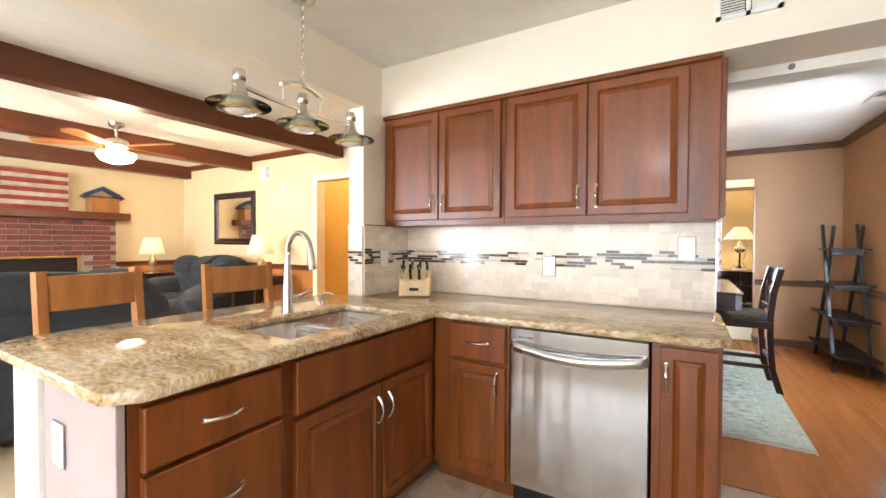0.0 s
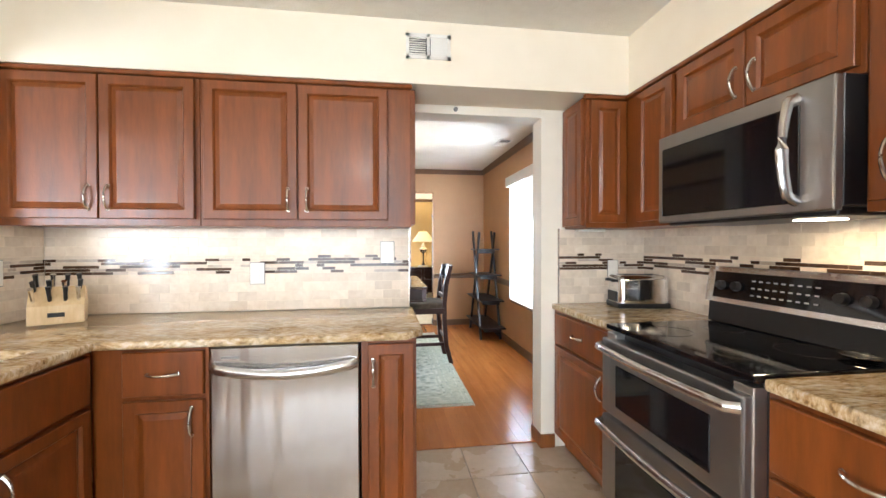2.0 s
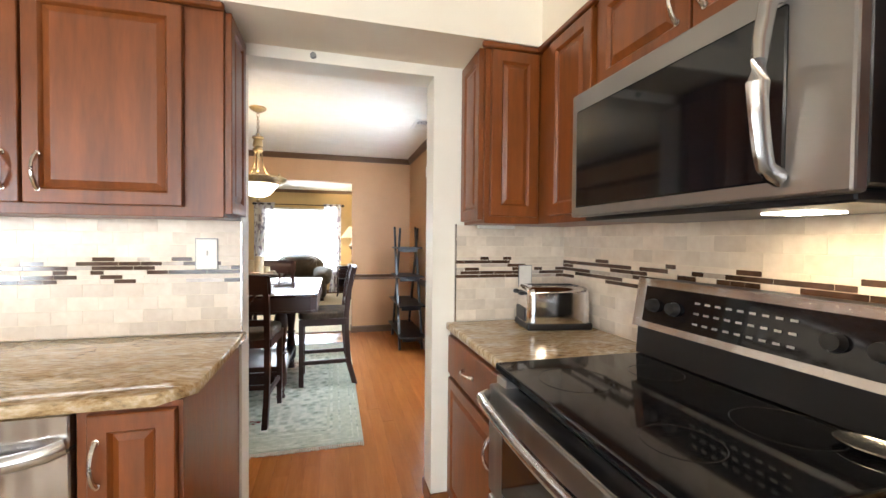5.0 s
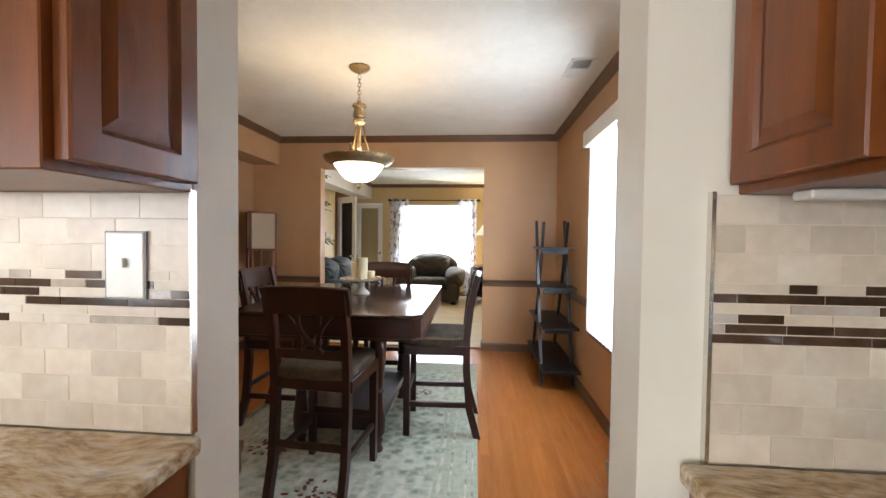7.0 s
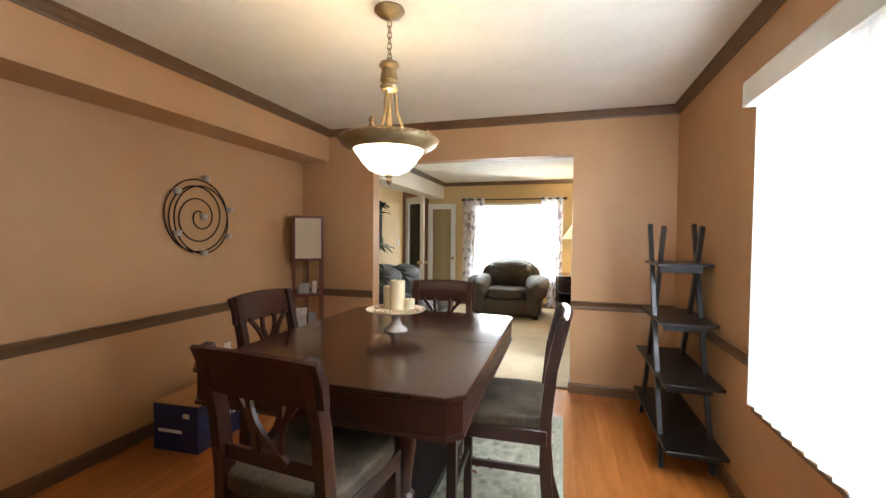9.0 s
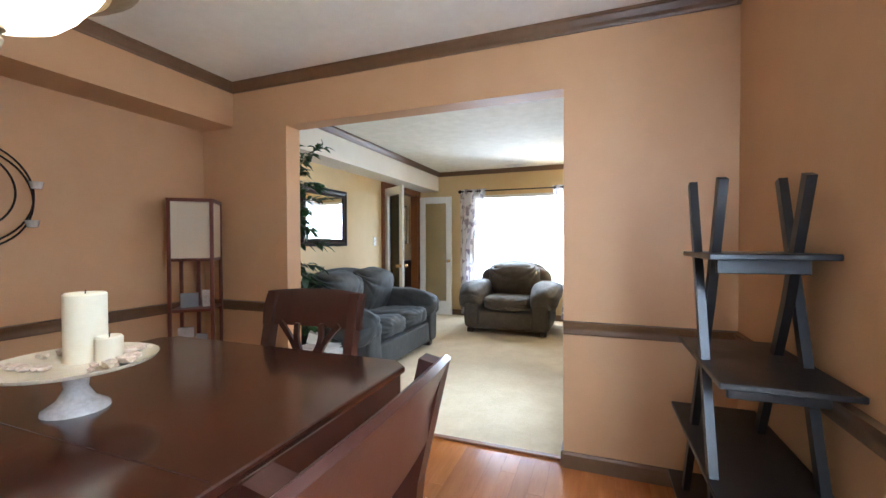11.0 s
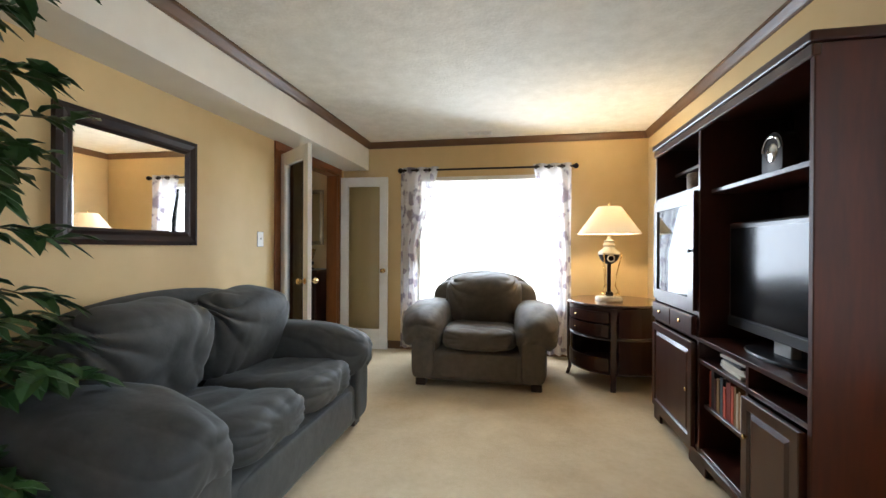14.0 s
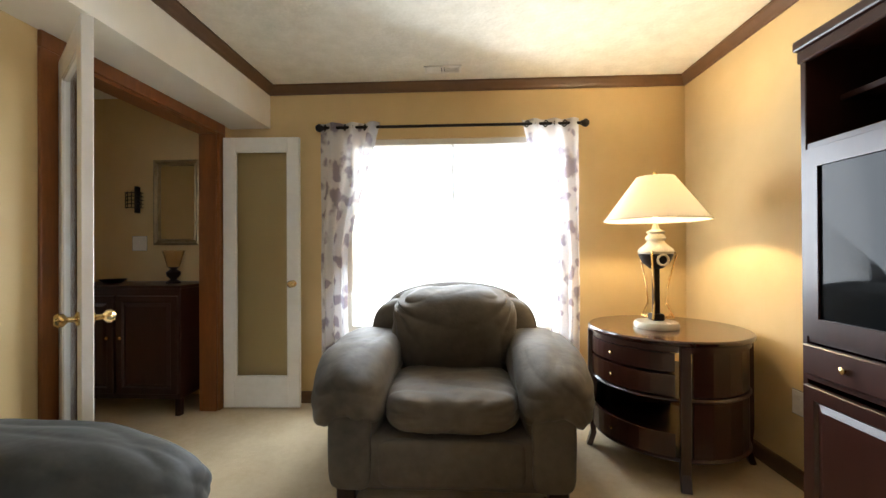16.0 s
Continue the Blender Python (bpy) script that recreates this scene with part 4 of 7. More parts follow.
part("handle", tube(hp, 0.013, 10, flat=1.6), STEEL, dw)
part("maker_plate", box(0.045, 0.115, -0.0045, -0.0015, 0.822, 0.832), GREYPLASTIC, dw)
part("kick_plate", box(0.004, 0.596, 0.05, 0.07, 0.0, 0.1), BLACKPLASTIC, dw)

# range
rg = thing("range", "stainless double-oven range with a black glass cooktop", "range", pose(1.59, 1.642, 0, 0, 0, -90))
W = 0.758
part("body", boxes((0.0, W, 0.045, 0.66, 0.05, 0.895), bevel=0.003), BLACKPLASTIC, rg)
part("cooktop", box(-0.002, W + 0.002, -0.005, 0.58, 0.897, 0.922, 0.005, 2), BLACKGLASS, rg)
for x0 in (0, W - 0.07):
    part("side_trim", box(x0, x0 + 0.07, -0.001, 0.045, 0.09, 0.885, 0.003), STEEL_V, rg)
for z0, z1, nm in ((0.53, 0.862, "upper_oven_door"), (0.13, 0.515, "lower_oven_door")):
    d = part(nm, box(0.006, W - 0.006, -0.03, 0.04, z0, z1, 0.008, 2), STEEL_DARK, rg)
    part("oven_window", box(0.12, W - 0.12, -0.0335, -0.028, z0 + 0.05, z1 - 0.1, 0.003), BLACKGLASS, d)
    yb = z1 - 0.035
    part("handle", tube([(0.01, -0.035, yb), (0.03, -0.062, yb)] + [(0.03 + (W - 0.06) * i / 10, -0.066 - 0.018 * math.sin(math.pi * i / 10), yb) for i in range(11)] + [(W - 0.01, -0.035, yb)], 0.013, 10, flat=1.4), STEEL, d)
part("back_panel", bar([(0.535, 0.925), (0.55, 1.13), (0.565, 1.145), (0.625, 1.15)], W, 0.03, Matrix.Translation((W / 2, 0, 0)) @ Matrix.Rotation(math.pi / 2, 4, "Z")), BLACKPLASTIC, rg)
bp_ = part("control_panel", bar([(0.515, 1.02), (0.54, 1.182)], W, 0.024, Matrix.Translation((W / 2, 0, 0)) @ Matrix.Rotation(math.pi / 2, 4, "Z")), STEEL, rg)
cg = part("control_glass", bar([(0.506, 1.043), (0.5245, 1.16)], W - 0.09, 0.006, Matrix.Translation((W / 2, 0, 0)) @ Matrix.Rotation(math.pi / 2, 4, "Z")), BLACKGLASS, rg)
part("backguard", box(0, W, 0.54, 0.645, 0.92, 1.178, 0.006), BLACKPLASTIC, rg)
for kx in (0.09, 0.17, W - 0.17, W - 0.09):
    part("knob", lathe([(0, 0.024), (0.018, 0.022), (0.022, 0.0), (0, 0)], 18, Matrix.Translation((kx, 0.5125, 1.10)) @ Matrix.Rotation(radians(81), 4, "X")), BLACKPLASTIC, rg)
for bxx, byy, br in ((0.2, 0.15, 0.1), (0.56, 0.15, 0.075), (0.2, 0.42, 0.075), (0.56, 0.42, 0.1)):
    part("burner_ring", tube([(bxx + br * math.cos(radians(a)), byy + br * math.sin(radians(a)), 0.9222) for a in range(0, 360, 15)], 0.0008, 4, True), IRON, rg)
for kx in range(9):
    for kz in range(3):
        part("key", box(-0.008, 0.008, -0.0015, 0, -0.003, 0.003), GREYPLASTIC, cg).matrix_basis = Matrix.Translation((0.25 + 0.032 * kx, 0.5055 + 0.0047 * kz, 1.07 + 0.03 * kz)) @ Matrix.Rotation(radians(-9), 4, "X")
part("spoon_rest", lathe([(0.0, 0.926), (0.045, 0.928), (0.06, 0.938), (0.057, 0.94), (0.04, 0.932), (0, 0.93)], 20, Matrix.Translation((0.68, 0.46, -0.003)) @ Matrix.Diagonal((1.0, 0.7, 1, 1))), NICKEL, rg)

# microwave over the range
mw = thing("microwave", "stainless over-the-range microwave with a dark glass door", "microwave", pose(1.845, 1.642, 1.385, 0, 0, -90))
part("case", box(0, W, 0.03, 0.40, 0.012, 0.396, 0.004), BLACKPLASTIC, mw)
md = part("door", box(0, W, 0, 0.032, 0.0, 0.394, 0.006, 2), STEEL_DARK, mw)
part("door_glass", box(0.03, 0.66, -0.004, 0.002, 0.03, 0.335, 0.004), BLACKGLASS, md)
part("handle", tube([(0.655, -0.004, 0.035), (0.655, -0.03, 0.045)] + [(0.655, -0.04 - 0.02 * math.sin(math.pi * i / 8), 0.055 + 0.28 * i / 8) for i in range(9)] + [(0.655, -0.03, 0.345), (0.655, -0.004, 0.355)], 0.012, 10, flat=1.5), STEEL, md)
part("vent_base", box(0.02, W - 0.02, 0.04, 0.39, -0.012, 0.012, 0.004), BLACKPLASTIC, mw)
part("hood_light", box(0.5, 0.6, 0.16, 0.26, -0.016, -0.011), BULB, mw, "lit hood lamp under the microwave")

# refrigerator
fr = thing("refrigerator", "stainless french-door refrigerator with a water dispenser", "refrigerator", pose(1.475, 0.345, 0, 0, 0, -90))
FW = 0.912
part("cabinet_case", box(0, FW, 0.072, 0.76, 0.02, 1.735, 0.005), STEEL_V, fr)
ld = part("left_door", wall_with_holes("y", 0.0, 0.07, 0.0, 0.452, 0.905, 1.745, [(0.098, 0.398, 1.005, 1.365)]), STEEL_WARM_REFLECT, fr)
part("right_door", box(0.46, FW, 0, 0.07, 0.905, 1.745, 0.014, 3), STEEL_WARM_REFLECT, fr)
part("freezer_drawer", box(0.0, FW, 0, 0.07, 0.09, 0.89, 0.014, 3), STEEL_WARM_REFLECT, fr)
part("kick_grille", box(0.01, FW - 0.01, 0.04, 0.07, 0.0, 0.085), BLACKPLASTIC, fr)
part("dispenser_panel", box(0.099, 0.397, -0.005, 0.06, 1.24, 1.364, 0.004), BLACKGLASS, ld, "black glass control panel")
part("dispenser_frame", boxes((0.086, 0.41, -0.006, 0.004, 0.988, 1.006), (0.086, 0.099, -0.006, 0.004, 1.006, 1.372), (0.397, 0.41, -0.006, 0.004, 1.006, 1.372), (0.099, 0.397, -0.006, 0.004, 1.364, 1.372), bevel=0.003), STEEL_V, ld)
part("dispenser_bay", box(0.099, 0.397, 0.056, 0.066, 1.006, 1.24), STEEL_DARK, ld, "grey sunk dispenser bay")
for dx in (0.099, 0.39):
    part("bay_side", box(dx, dx + 0.007, 0.004, 0.056, 1.006, 1.24, 0.002), STEEL_DARK, ld)
part("dispenser_lever", box(0.215, 0.285, 0.02, 0.045, 1.085, 1.235, 0.008, 2), BLACKPLASTIC, ld)
part("drip_tray", boxes((0.106, 0.39, -0.012, 0.056, 1.006, 1.018), bevel=0.004), GREYPLASTIC, ld)
for ix in range(4):
    part("key", box(0.13 + 0.065 * ix, 0.165 + 0.065 * ix, -0.0062, -0.0048, 1.262, 1.272), GREYPLASTIC, ld)
for hx, z0, z1 in ((0.42, 1.0, 1.65), (0.492, 1.0, 1.65)):
    part("handle", tube([(hx, -0.002, z0), (hx, -0.05, z0 + 0.03), (hx, -0.052, z1 - 0.03), (hx, -0.002, z1)], 0.012, 10), STEEL, fr)
part("handle", tube([(0.08, -0.002, 0.78), (0.1, -0.05, 0.78), (FW - 0.1, -0.05, 0.78), (FW - 0.08, -0.002, 0.78)], 0.012, 10), STEEL, fr)

# ---- dining room ----
def window_unit(name, label, m, w, h, lights=2, rails=1):
    """A window in its opening: frame, sill and panes; local x across, y outwards, z up from the sill."""
    ob = tagged(thing(name, label, "window", m), kind="structure")
    fw = 0.045
    part("window_frame", boxes((0, fw, 0.03, 0.1, 0, h), (w - fw, w, 0.03, 0.1, 0, h), (fw, w - fw, 0.03, 0.1, 0, fw), (fw, w - fw, 0.03, 0.1, h - fw, h)), TRIM_WHITE, ob)
    for i in range(1, lights):
        x = w * i / lights
        part("mullion", box(x - 0.009, x + 0.009, 0.05, 0.078, fw, h - fw, 0.003), BLIND, ob)
    for i in range(lights):
        x0, x1 = fw + (w - 2 * fw) * i / lights + 0.012, fw + (w - 2 * fw) * (i + 1) / lights - 0.012
        for j in range(rails + 1):
            z0, z1 = fw + (h - 2 * fw) * j / (rails + 1), fw + (h - 2 * fw) * (j + 1) / (rails + 1)
            g = part("pane", box(x0, x1, 0.062, 0.066, z0 + 0.015, z1 - 0.015), PANE, ob)
            g.visible_shadow = False
            if j:
                part("glazing_bar", box(x0, x1, 0.045, 0.085, z0 - 0.016, z0 + 0.016, 0.003), TRIM_WHITE, ob)
    return ob


wd = window_unit("window_1", "white double-hung dining room window", pose(RX, 4.70, 0.60, 0, 0, -90), 0.98, 1.42)
part("window_sill", box(-0.03, 1.01, -0.045, 0.03, -0.025, 0.0, 0.004), TRIM, wd)
wl = window_unit("window_2", "white double living room window", pose(-0.5, LE, 0.55), 1.66, 1.49, 2, 0)
part("window_sill", box(-0.05, 1.71, -0.05, 0.03, -0.03, 0.0, 0.005), TRIM_WHITE, wl)
# unseen window, added round the lamp that brightens the carpet
ws_ = window_unit("window_added_side", "unseen white living room side window, added for the carpet light", pose(LX, 7.36, 0.75, 0, 0, -90), 0.86, 1.35, 1, 0)
single("backdrop_dining", box(2.95, 2.96, 0.5, 9.5, -0.19, 4.2), OUTSIDE, "overexposed daylight outside the dining window", "backdrop", kind="structure")
single("backdrop_living", box(-7.0, 11.0, 11.75, 11.76, -0.19, 5.0), OUTSIDE, "overexposed daylight outside the living room window", "backdrop", kind="structure")
single("backdrop_hall", box(-4.2, -4.19, 9.0, 10.6, 0, 2.6), OUTSIDE, "daylight beside the front door", "backdrop", kind="structure")

# vertical blind
blind = thing("vertical_blind", "closed white vertical blind over the dining window", "blind", pose(RX - 0.005, 4.715, 0.612, 0, 0, -90))
part("valance", boxes((-0.03, 1.04, -0.105, -0.093, 1.37, 1.475), (-0.03, -0.018, -0.093, 0.0, 1.37, 1.475), (1.028, 1.04, -0.093, 0.0, 1.37, 1.475), (-0.03, 1.04, -0.105, 0.0, 1.475, 1.483), bevel=0.002), TRIM_WHITE, blind)
part("head_rail", box(0, 1.01, -0.07, -0.035, 1.395, 1.43, 0.003), TRIM_WHITE, blind)
for i in range(13):
    bmv = bmesh.new()
    for k in range(6):
        u = -0.044 + 0.088 * k / 5
        off = 0.006 * math.cos(math.pi * (k / 5 - 0.5))
        for z in (0.0, 1.395):
            bmv.verts.new((u, off, z))
    bmv.verts.ensure_lookup_table()
    for k in range(5):
        bmv.faces.new([bmv.verts[j] for j in (2 * k, 2 * k + 2, 2 * k + 3, 2 * k + 1)])
    v = part("vane", bmv, BLIND, blind, smooth=True)
    v.matrix_basis = pose(0.045 + i * 0.078, -0.05, 0, 0, 0, 14)

# dining table
TX0, TX1, TY0, TY1, TZ = -0.10, 0.975, 3.70, 5.08, 0.885
tb = thing("dining_table", "dark cherry counter-height dining table with a polished top", "table", pose((TX0 + TX1) / 2, (TY0 + TY1) / 2, 0))
hx, hy = (TX1 - TX0) / 2, (TY1 - TY0) / 2


def clipped(h_x, h_y, c):
    return [(-h_x + c, -h_y), (h_x - c, -h_y), (h_x, -h_y + c), (h_x, h_y - c), (h_x - c, h_y), (-h_x + c, h_y), (-h_x, h_y - c), (-h_x, -h_y + c)]


def prism(poly, z0, z1, bevel=0.0, seg=2):
    bm = bmesh.new()
    bm.faces.new([bm.verts.new((x, y, z0)) for x, y in poly])
    r = bmesh.ops.extrude_face_region(bm, geom=bm.faces[:])
    bmesh.ops.translate(bm, vec=(0, 0, z1 - z0), verts=[v for v in r["geom"] if isinstance(v, bmesh.types.BMVert)])
    bmesh.ops.recalc_face_normals(bm, faces=bm.faces[:])
    if bevel:
        bmesh.ops.bevel(bm, geom=[e for e in bm.edges if abs(e.verts[0].co.z - e.verts[1].co.z) < 1e-5], offset=bevel, segments=seg, affect="EDGES", profile=0.5)
    return bm


part("tabletop", prism(clipped(hx, hy, 0.05), TZ - 0.022, TZ, 0.007), TABLETOP, tb)
part("leaf_joint", box(-hx + 0.02, hx - 0.02, -0.0012, 0.0012, TZ - 0.001, TZ + 0.0006), DARKWOOD, tb)
part("apron", prism(clipped(hx - 0.012, hy - 0.012, 0.045), TZ - 0.13, TZ - 0.02, 0.006), DARKWOOD, tb)
part("apron_bead", prism(clipped(hx - 0.006, hy - 0.006, 0.045), TZ - 0.142, TZ - 0.126, 0.004), DARKWOOD, tb)
LEGP = [(0, 0), (0.03, 0), (0.036, 0.02), (0.025, 0.05), (0.034, 0.075), (0.026, 0.09), (0.045, 0.12), (0.048, 0.2), (0.034, 0.3), (0.03, 0.36), (0.044, 0.375), (0.03, 0.39), (0.034, 0.45), (0.05, 0.58), (0.052, 0.66), (0.04, 0.7), (0.05, 0.72), (0.05, 0.755), (0, 0.755)]
for sx_ in (-1, 1):
    for sy_ in (-1, 1):
        lg = part("leg", lathe(LEGP, 18), DARKWOOD, tb, "turned dark cherry table leg")
        lg.location = (sx_ * (hx - 0.30), sy_ * (hy - 0.28), 0.0)
part("lower_shelf", prism(clipped(hx - 0.26, hy - 0.24, 0.03), 0.20, 0.235, 0.005), DARKWOOD, tb)
part("shelf_apron", prism(clipped(hx - 0.29, hy - 0.27, 0.03), 0.13, 0.20, 0.004), DARKWOOD, tb)


# counter-height chairs
def dining_chair(m, label):
    ob = thing("dining_chair", label, "chair", m, "chairs round the dining table")
    w, sz = 0.45, 0.62
    part("seat", puff(0.435, 0.44, 0.085, 5, 10, 0.006, 3, m=Matrix.Translation((0, 0.0, sz + 0.01))), SEATFAB, ob, "dark printed fabric seat")
    part("seat_frame", boxes((-0.215, 0.215, -0.2, -0.175, sz - 0.075, sz - 0.015), (-0.215, 0.215, 0.175, 0.2, sz - 0.075, sz - 0.015), (-0.215, -0.19, -0.2, 0.2, sz - 0.075, sz - 0.015), (0.19, 0.215, -0.2, 0.2, sz - 0.075, sz - 0.015), bevel=0.003), DARKWOOD, ob)
    for s in (-1, 1):
        fl = part("front_leg", bar([(0, 0.0), (0, 0.3), (0, sz - 0.02)], [0.032, 0.038, 0.042], 0.04, Matrix.Rotation(math.pi / 2, 4, "Z")), DARKWOOD, ob)
        fl.location = (s * 0.188, 0.19, 0)
        bl = part("back_post", bar([(-0.27, 0.0), (-0.215, 0.2), (-0.195, 0.45), (-0.195, 0.65), (-0.215, 0.85), (-0.262, 1.055)], 0.036, 0.045, Matrix.Rotation(math.pi / 2, 4, "Z")), DARKWOOD, ob)
        bl.location = (s * 0.188, 0, 0)
        sd = part("side_stretcher", box(-0.011, 0.011, -0.21, 0.18, 0.20, 0.235, 0.003), DARKWOOD, ob)
        sd.location = (s * 0.186, 0, 0)
    part("front_stretcher", box(-0.185, 0.185, 0.18, 0.2, 0.26, 0.30, 0.003), DARKWOOD, ob)
    part("rear_stretcher", box(-0.195, 0.195, -0.225, -0.205, 0.26, 0.295, 0.003), DARKWOOD, ob)
    # crest rail, bowed back, with a rolled top edge
    cr = bmesh.new()
    rings = []
    for i in range(13):
        x = -0.222 + 0.444 * i / 12
        yb = -0.225 - 0.02 * (1 - (x / 0.222) ** 2)
        top = 1.075 - 0.012 * (x / 0.222) ** 2
        rings.append([cr.verts.new(v) for v in ((x, yb + 0.002, 0.925), (x, yb - 0.004, 0.99), (x, yb - 0.026, top - 0.02), (x, yb - 0.046, top - 0.006), (x, yb - 0.056, top - 0.012), (x, yb - 0.05, top - 0.028), (x, yb - 0.03, 0.985), (x, yb - 0.022, 0.925))])
    for a, b in zip(rings, rings[1:]):
        for k in range(8):
            cr.faces.new((a[k], a[(k + 1) % 8], b[(k + 1) % 8], b[k]))
    cr.faces.new(rings[0][::-1])
    cr.faces.new(rings[-1])
    bmesh.ops.recalc_face_normals(cr, faces=cr.faces[:])
    part("crest_rail", cr, DARKWOOD, ob, smooth=True)
    part("lower_rail", box(-0.19, 0.19, -0.21, -0.19, 0.70, 0.745, 0.003), DARKWOOD, ob)
    # lattice splat: two outer slats drawn in towards the foot, two inner ones that cross
    for s in (-1, 1):
        for top, foot, belly in ((0.135, 0.05, -0.035), (0.05, -0.07, 0.045)):
            pts = [(s * (top + (foot - top) * u + belly * math.sin(math.pi * u)), 0.735 + 0.205 * u_) for u, u_ in ((1 - k / 10, k / 10) for k in range(11))]
            sl = part("splat_slat", bar(pts, 0.014, 0.020), DARKWOOD, ob)
            sl.matrix_basis = Matrix.Translation((0, -0.208 + 0.006 * (top < 0.1) * s, 0)) @ Matrix.Translation((0, 0, 0.735)) @ Matrix.Rotation(radians(5), 4, "X") @ Matrix.Translation((0, 0, -0.735))
    return ob


ch1 = dining_chair(pose(0.475, 3.70, 0, 0, 0, -5), "dark cherry counter-height chair with a lattice back and printed seat")
copy_thing(ch1, pose(1.0, 4.38, 0, 0, 0, 92))
copy_thing(ch1, pose(-0.06, 4.38, 0, 0, 0, -92))
copy_thing(ch1, pose(0.47, 5.01, 0, 0, 0, 183))

# rug
rug = thing("area_rug", "sage and ivory woven rug with a fringe under the table", "rug", pose(0.465, 4.40, 0))
part("field", box(-0.815, 0.815, -1.30, 1.30, 0.0, 0.009, 0.002), RUG_BORDER, rug)
part("inner_field", box(-0.58, 0.58, -1.06, 1.06, 0.008, 0.0105), RUG, rug)
for g0, g1 in ((0.60, 0.62), (0.66, 0.675), (0.745, 0.755), (0.78, 0.79)):
    part("border_line", boxes((-g1, g1, -g1 - 0.49, -g0 - 0.49, 0.0085, 0.0098), (-g1, g1, g0 + 0.49, g1 + 0.49, 0.0085, 0.0098), (-g1, -g0, -g0 - 0.49, g0 + 0.49, 0.0085, 0.0098), (g0, g1, -g0 - 0.49, g0 + 0.49, 0.0085, 0.0098)), RUG, rug)
random.seed(5)
for fx, fy, fs in ((-0.03, -0.86, 0.16), (-0.45, -0.45, 0.13), (0.3, 0.5, 0.14)):
    bmf = bmesh.new()
    for k in range(26):
        a, r = random.uniform(0, 6.28), fs * random.random() ** 0.6
        bx(bmf, -0.012, 0.012, -0.009, 0.009, 0.010, 0.0112 + k * 0.00001, Matrix.Translation((fx + r * math.cos(a), fy + 0.7 * r * math.sin(a), 0)) @ Matrix.Rotation(a, 4, "Z"))
    tagged(part("rust_figure", bmf, RUG_RUST, rug), kind="stuff")
bmf = bmesh.new()
for s in (-1, 1):
    for i in range(150):
        x = -0.81 + 1.62 * i / 149
        bx(bmf, x - 0.0035, x + 0.0035, *sorted((s * 1.30, s * (1.345 + random.uniform(-0.008, 0.01)))), 0.001, 0.005, Matrix.Translation((0, 0, 0)))
tagged(part("fringe", bmf, FRINGE, rug), kind="stuff")

# pendant
pd = thing("pendant_light", "antique bronze bowl pendant with a lit alabaster glass shade", "pendant light", pose(0.44, 4.36, 0))
part("canopy", lathe([(0, 2.459), (0.07, 2.459), (0.072, 2.45), (0.055, 2.432), (0.03, 2.42), (0.012, 2.412), (0, 2.41)], 24), BRONZE, pd)
for i in range(7):
    a = 90 * (i % 2)
    part("chain_link", tube([(0.011 * math.cos(radians(t)) * math.cos(radians(a)), 0.011 * math.cos(radians(t)) * math.sin(radians(a)), 2.39 - i * 0.026 + 0.018 * math.sin(radians(t))) for t in range(0, 360, 30)], 0.0028, 5, True), BRONZE, pd)
part("hub", lathe([(0, 2.235), (0.012, 2.23), (0.018, 2.215), (0.045, 2.205), (0.05, 2.19), (0.035, 2.175), (0.04, 2.15), (0.044, 2.12), (0.03, 2.105), (0.045, 2.095), (0.04, 2.075), (0.016, 2.06), (0.014, 1.9), (0, 1.89)], 24), BRONZE, pd)
for k in range(3):
    a = radians(30 + 120 * k)
    prof = [(0.02, 2.10), (0.035, 2.04), (0.04, 1.97), (0.07, 1.90), (0.13, 1.855), (0.185, 1.845)]
    part("arm", tube([(r * math.cos(a), r * math.sin(a), z) for r, z in prof], 0.006, 7), BRONZE, pd)
    part("finial", lathe([(0, 0.06), (0.006, 0.055), (0.014, 0.04), (0.008, 0.028), (0.014, 0.02), (0.012, 0), (0, 0)], 12, Matrix.Translation((0.19 * math.cos(a), 0.19 * math.sin(a), 1.845))), BRONZE, pd)
part("rim", lathe([(0.20, 1.835), (0.215, 1.85), (0.228, 1.848), (0.236, 1.832), (0.23, 1.815), (0.21, 1.80), (0.178, 1.785), (0.165, 1.79), (0.17, 1.80)], 40), BRONZE, pd)
part("rope_edge", tube([((0.232 + 0.0035 * math.cos(i * 2.1)) * math.cos(2 * math.pi * i / 120), (0.232 + 0.0035 * math.cos(i * 2.1)) * math.sin(2 * math.pi * i / 120), 1.836 + 0.003 * math.sin(i * 2.1)) for i in range(120)], 0.007, 6, True), BRONZE, pd)
part("glass_bowl", lathe([(0.172, 1.795), (0.162, 1.775), (0.145, 1.755), (0.125, 1.725), (0.098, 1.697), (0.06, 1.678), (0.02, 1.672), (0, 1.672), (0, 1.678), (0.058, 1.685), (0.094, 1.703), (0.12, 1.73), (0.14, 1.758), (0.157, 1.78), (0.168, 1.798)], 36), BOWL, pd, "lit alabaster glass bowl")
part("bottom_finial", lathe([(0, 1.676), (0.016, 1.674), (0.02, 1.665), (0.01, 1.655), (0.016, 1.645), (0.01, 1.63), (0, 1.62)], 14), BRONZE, pd)

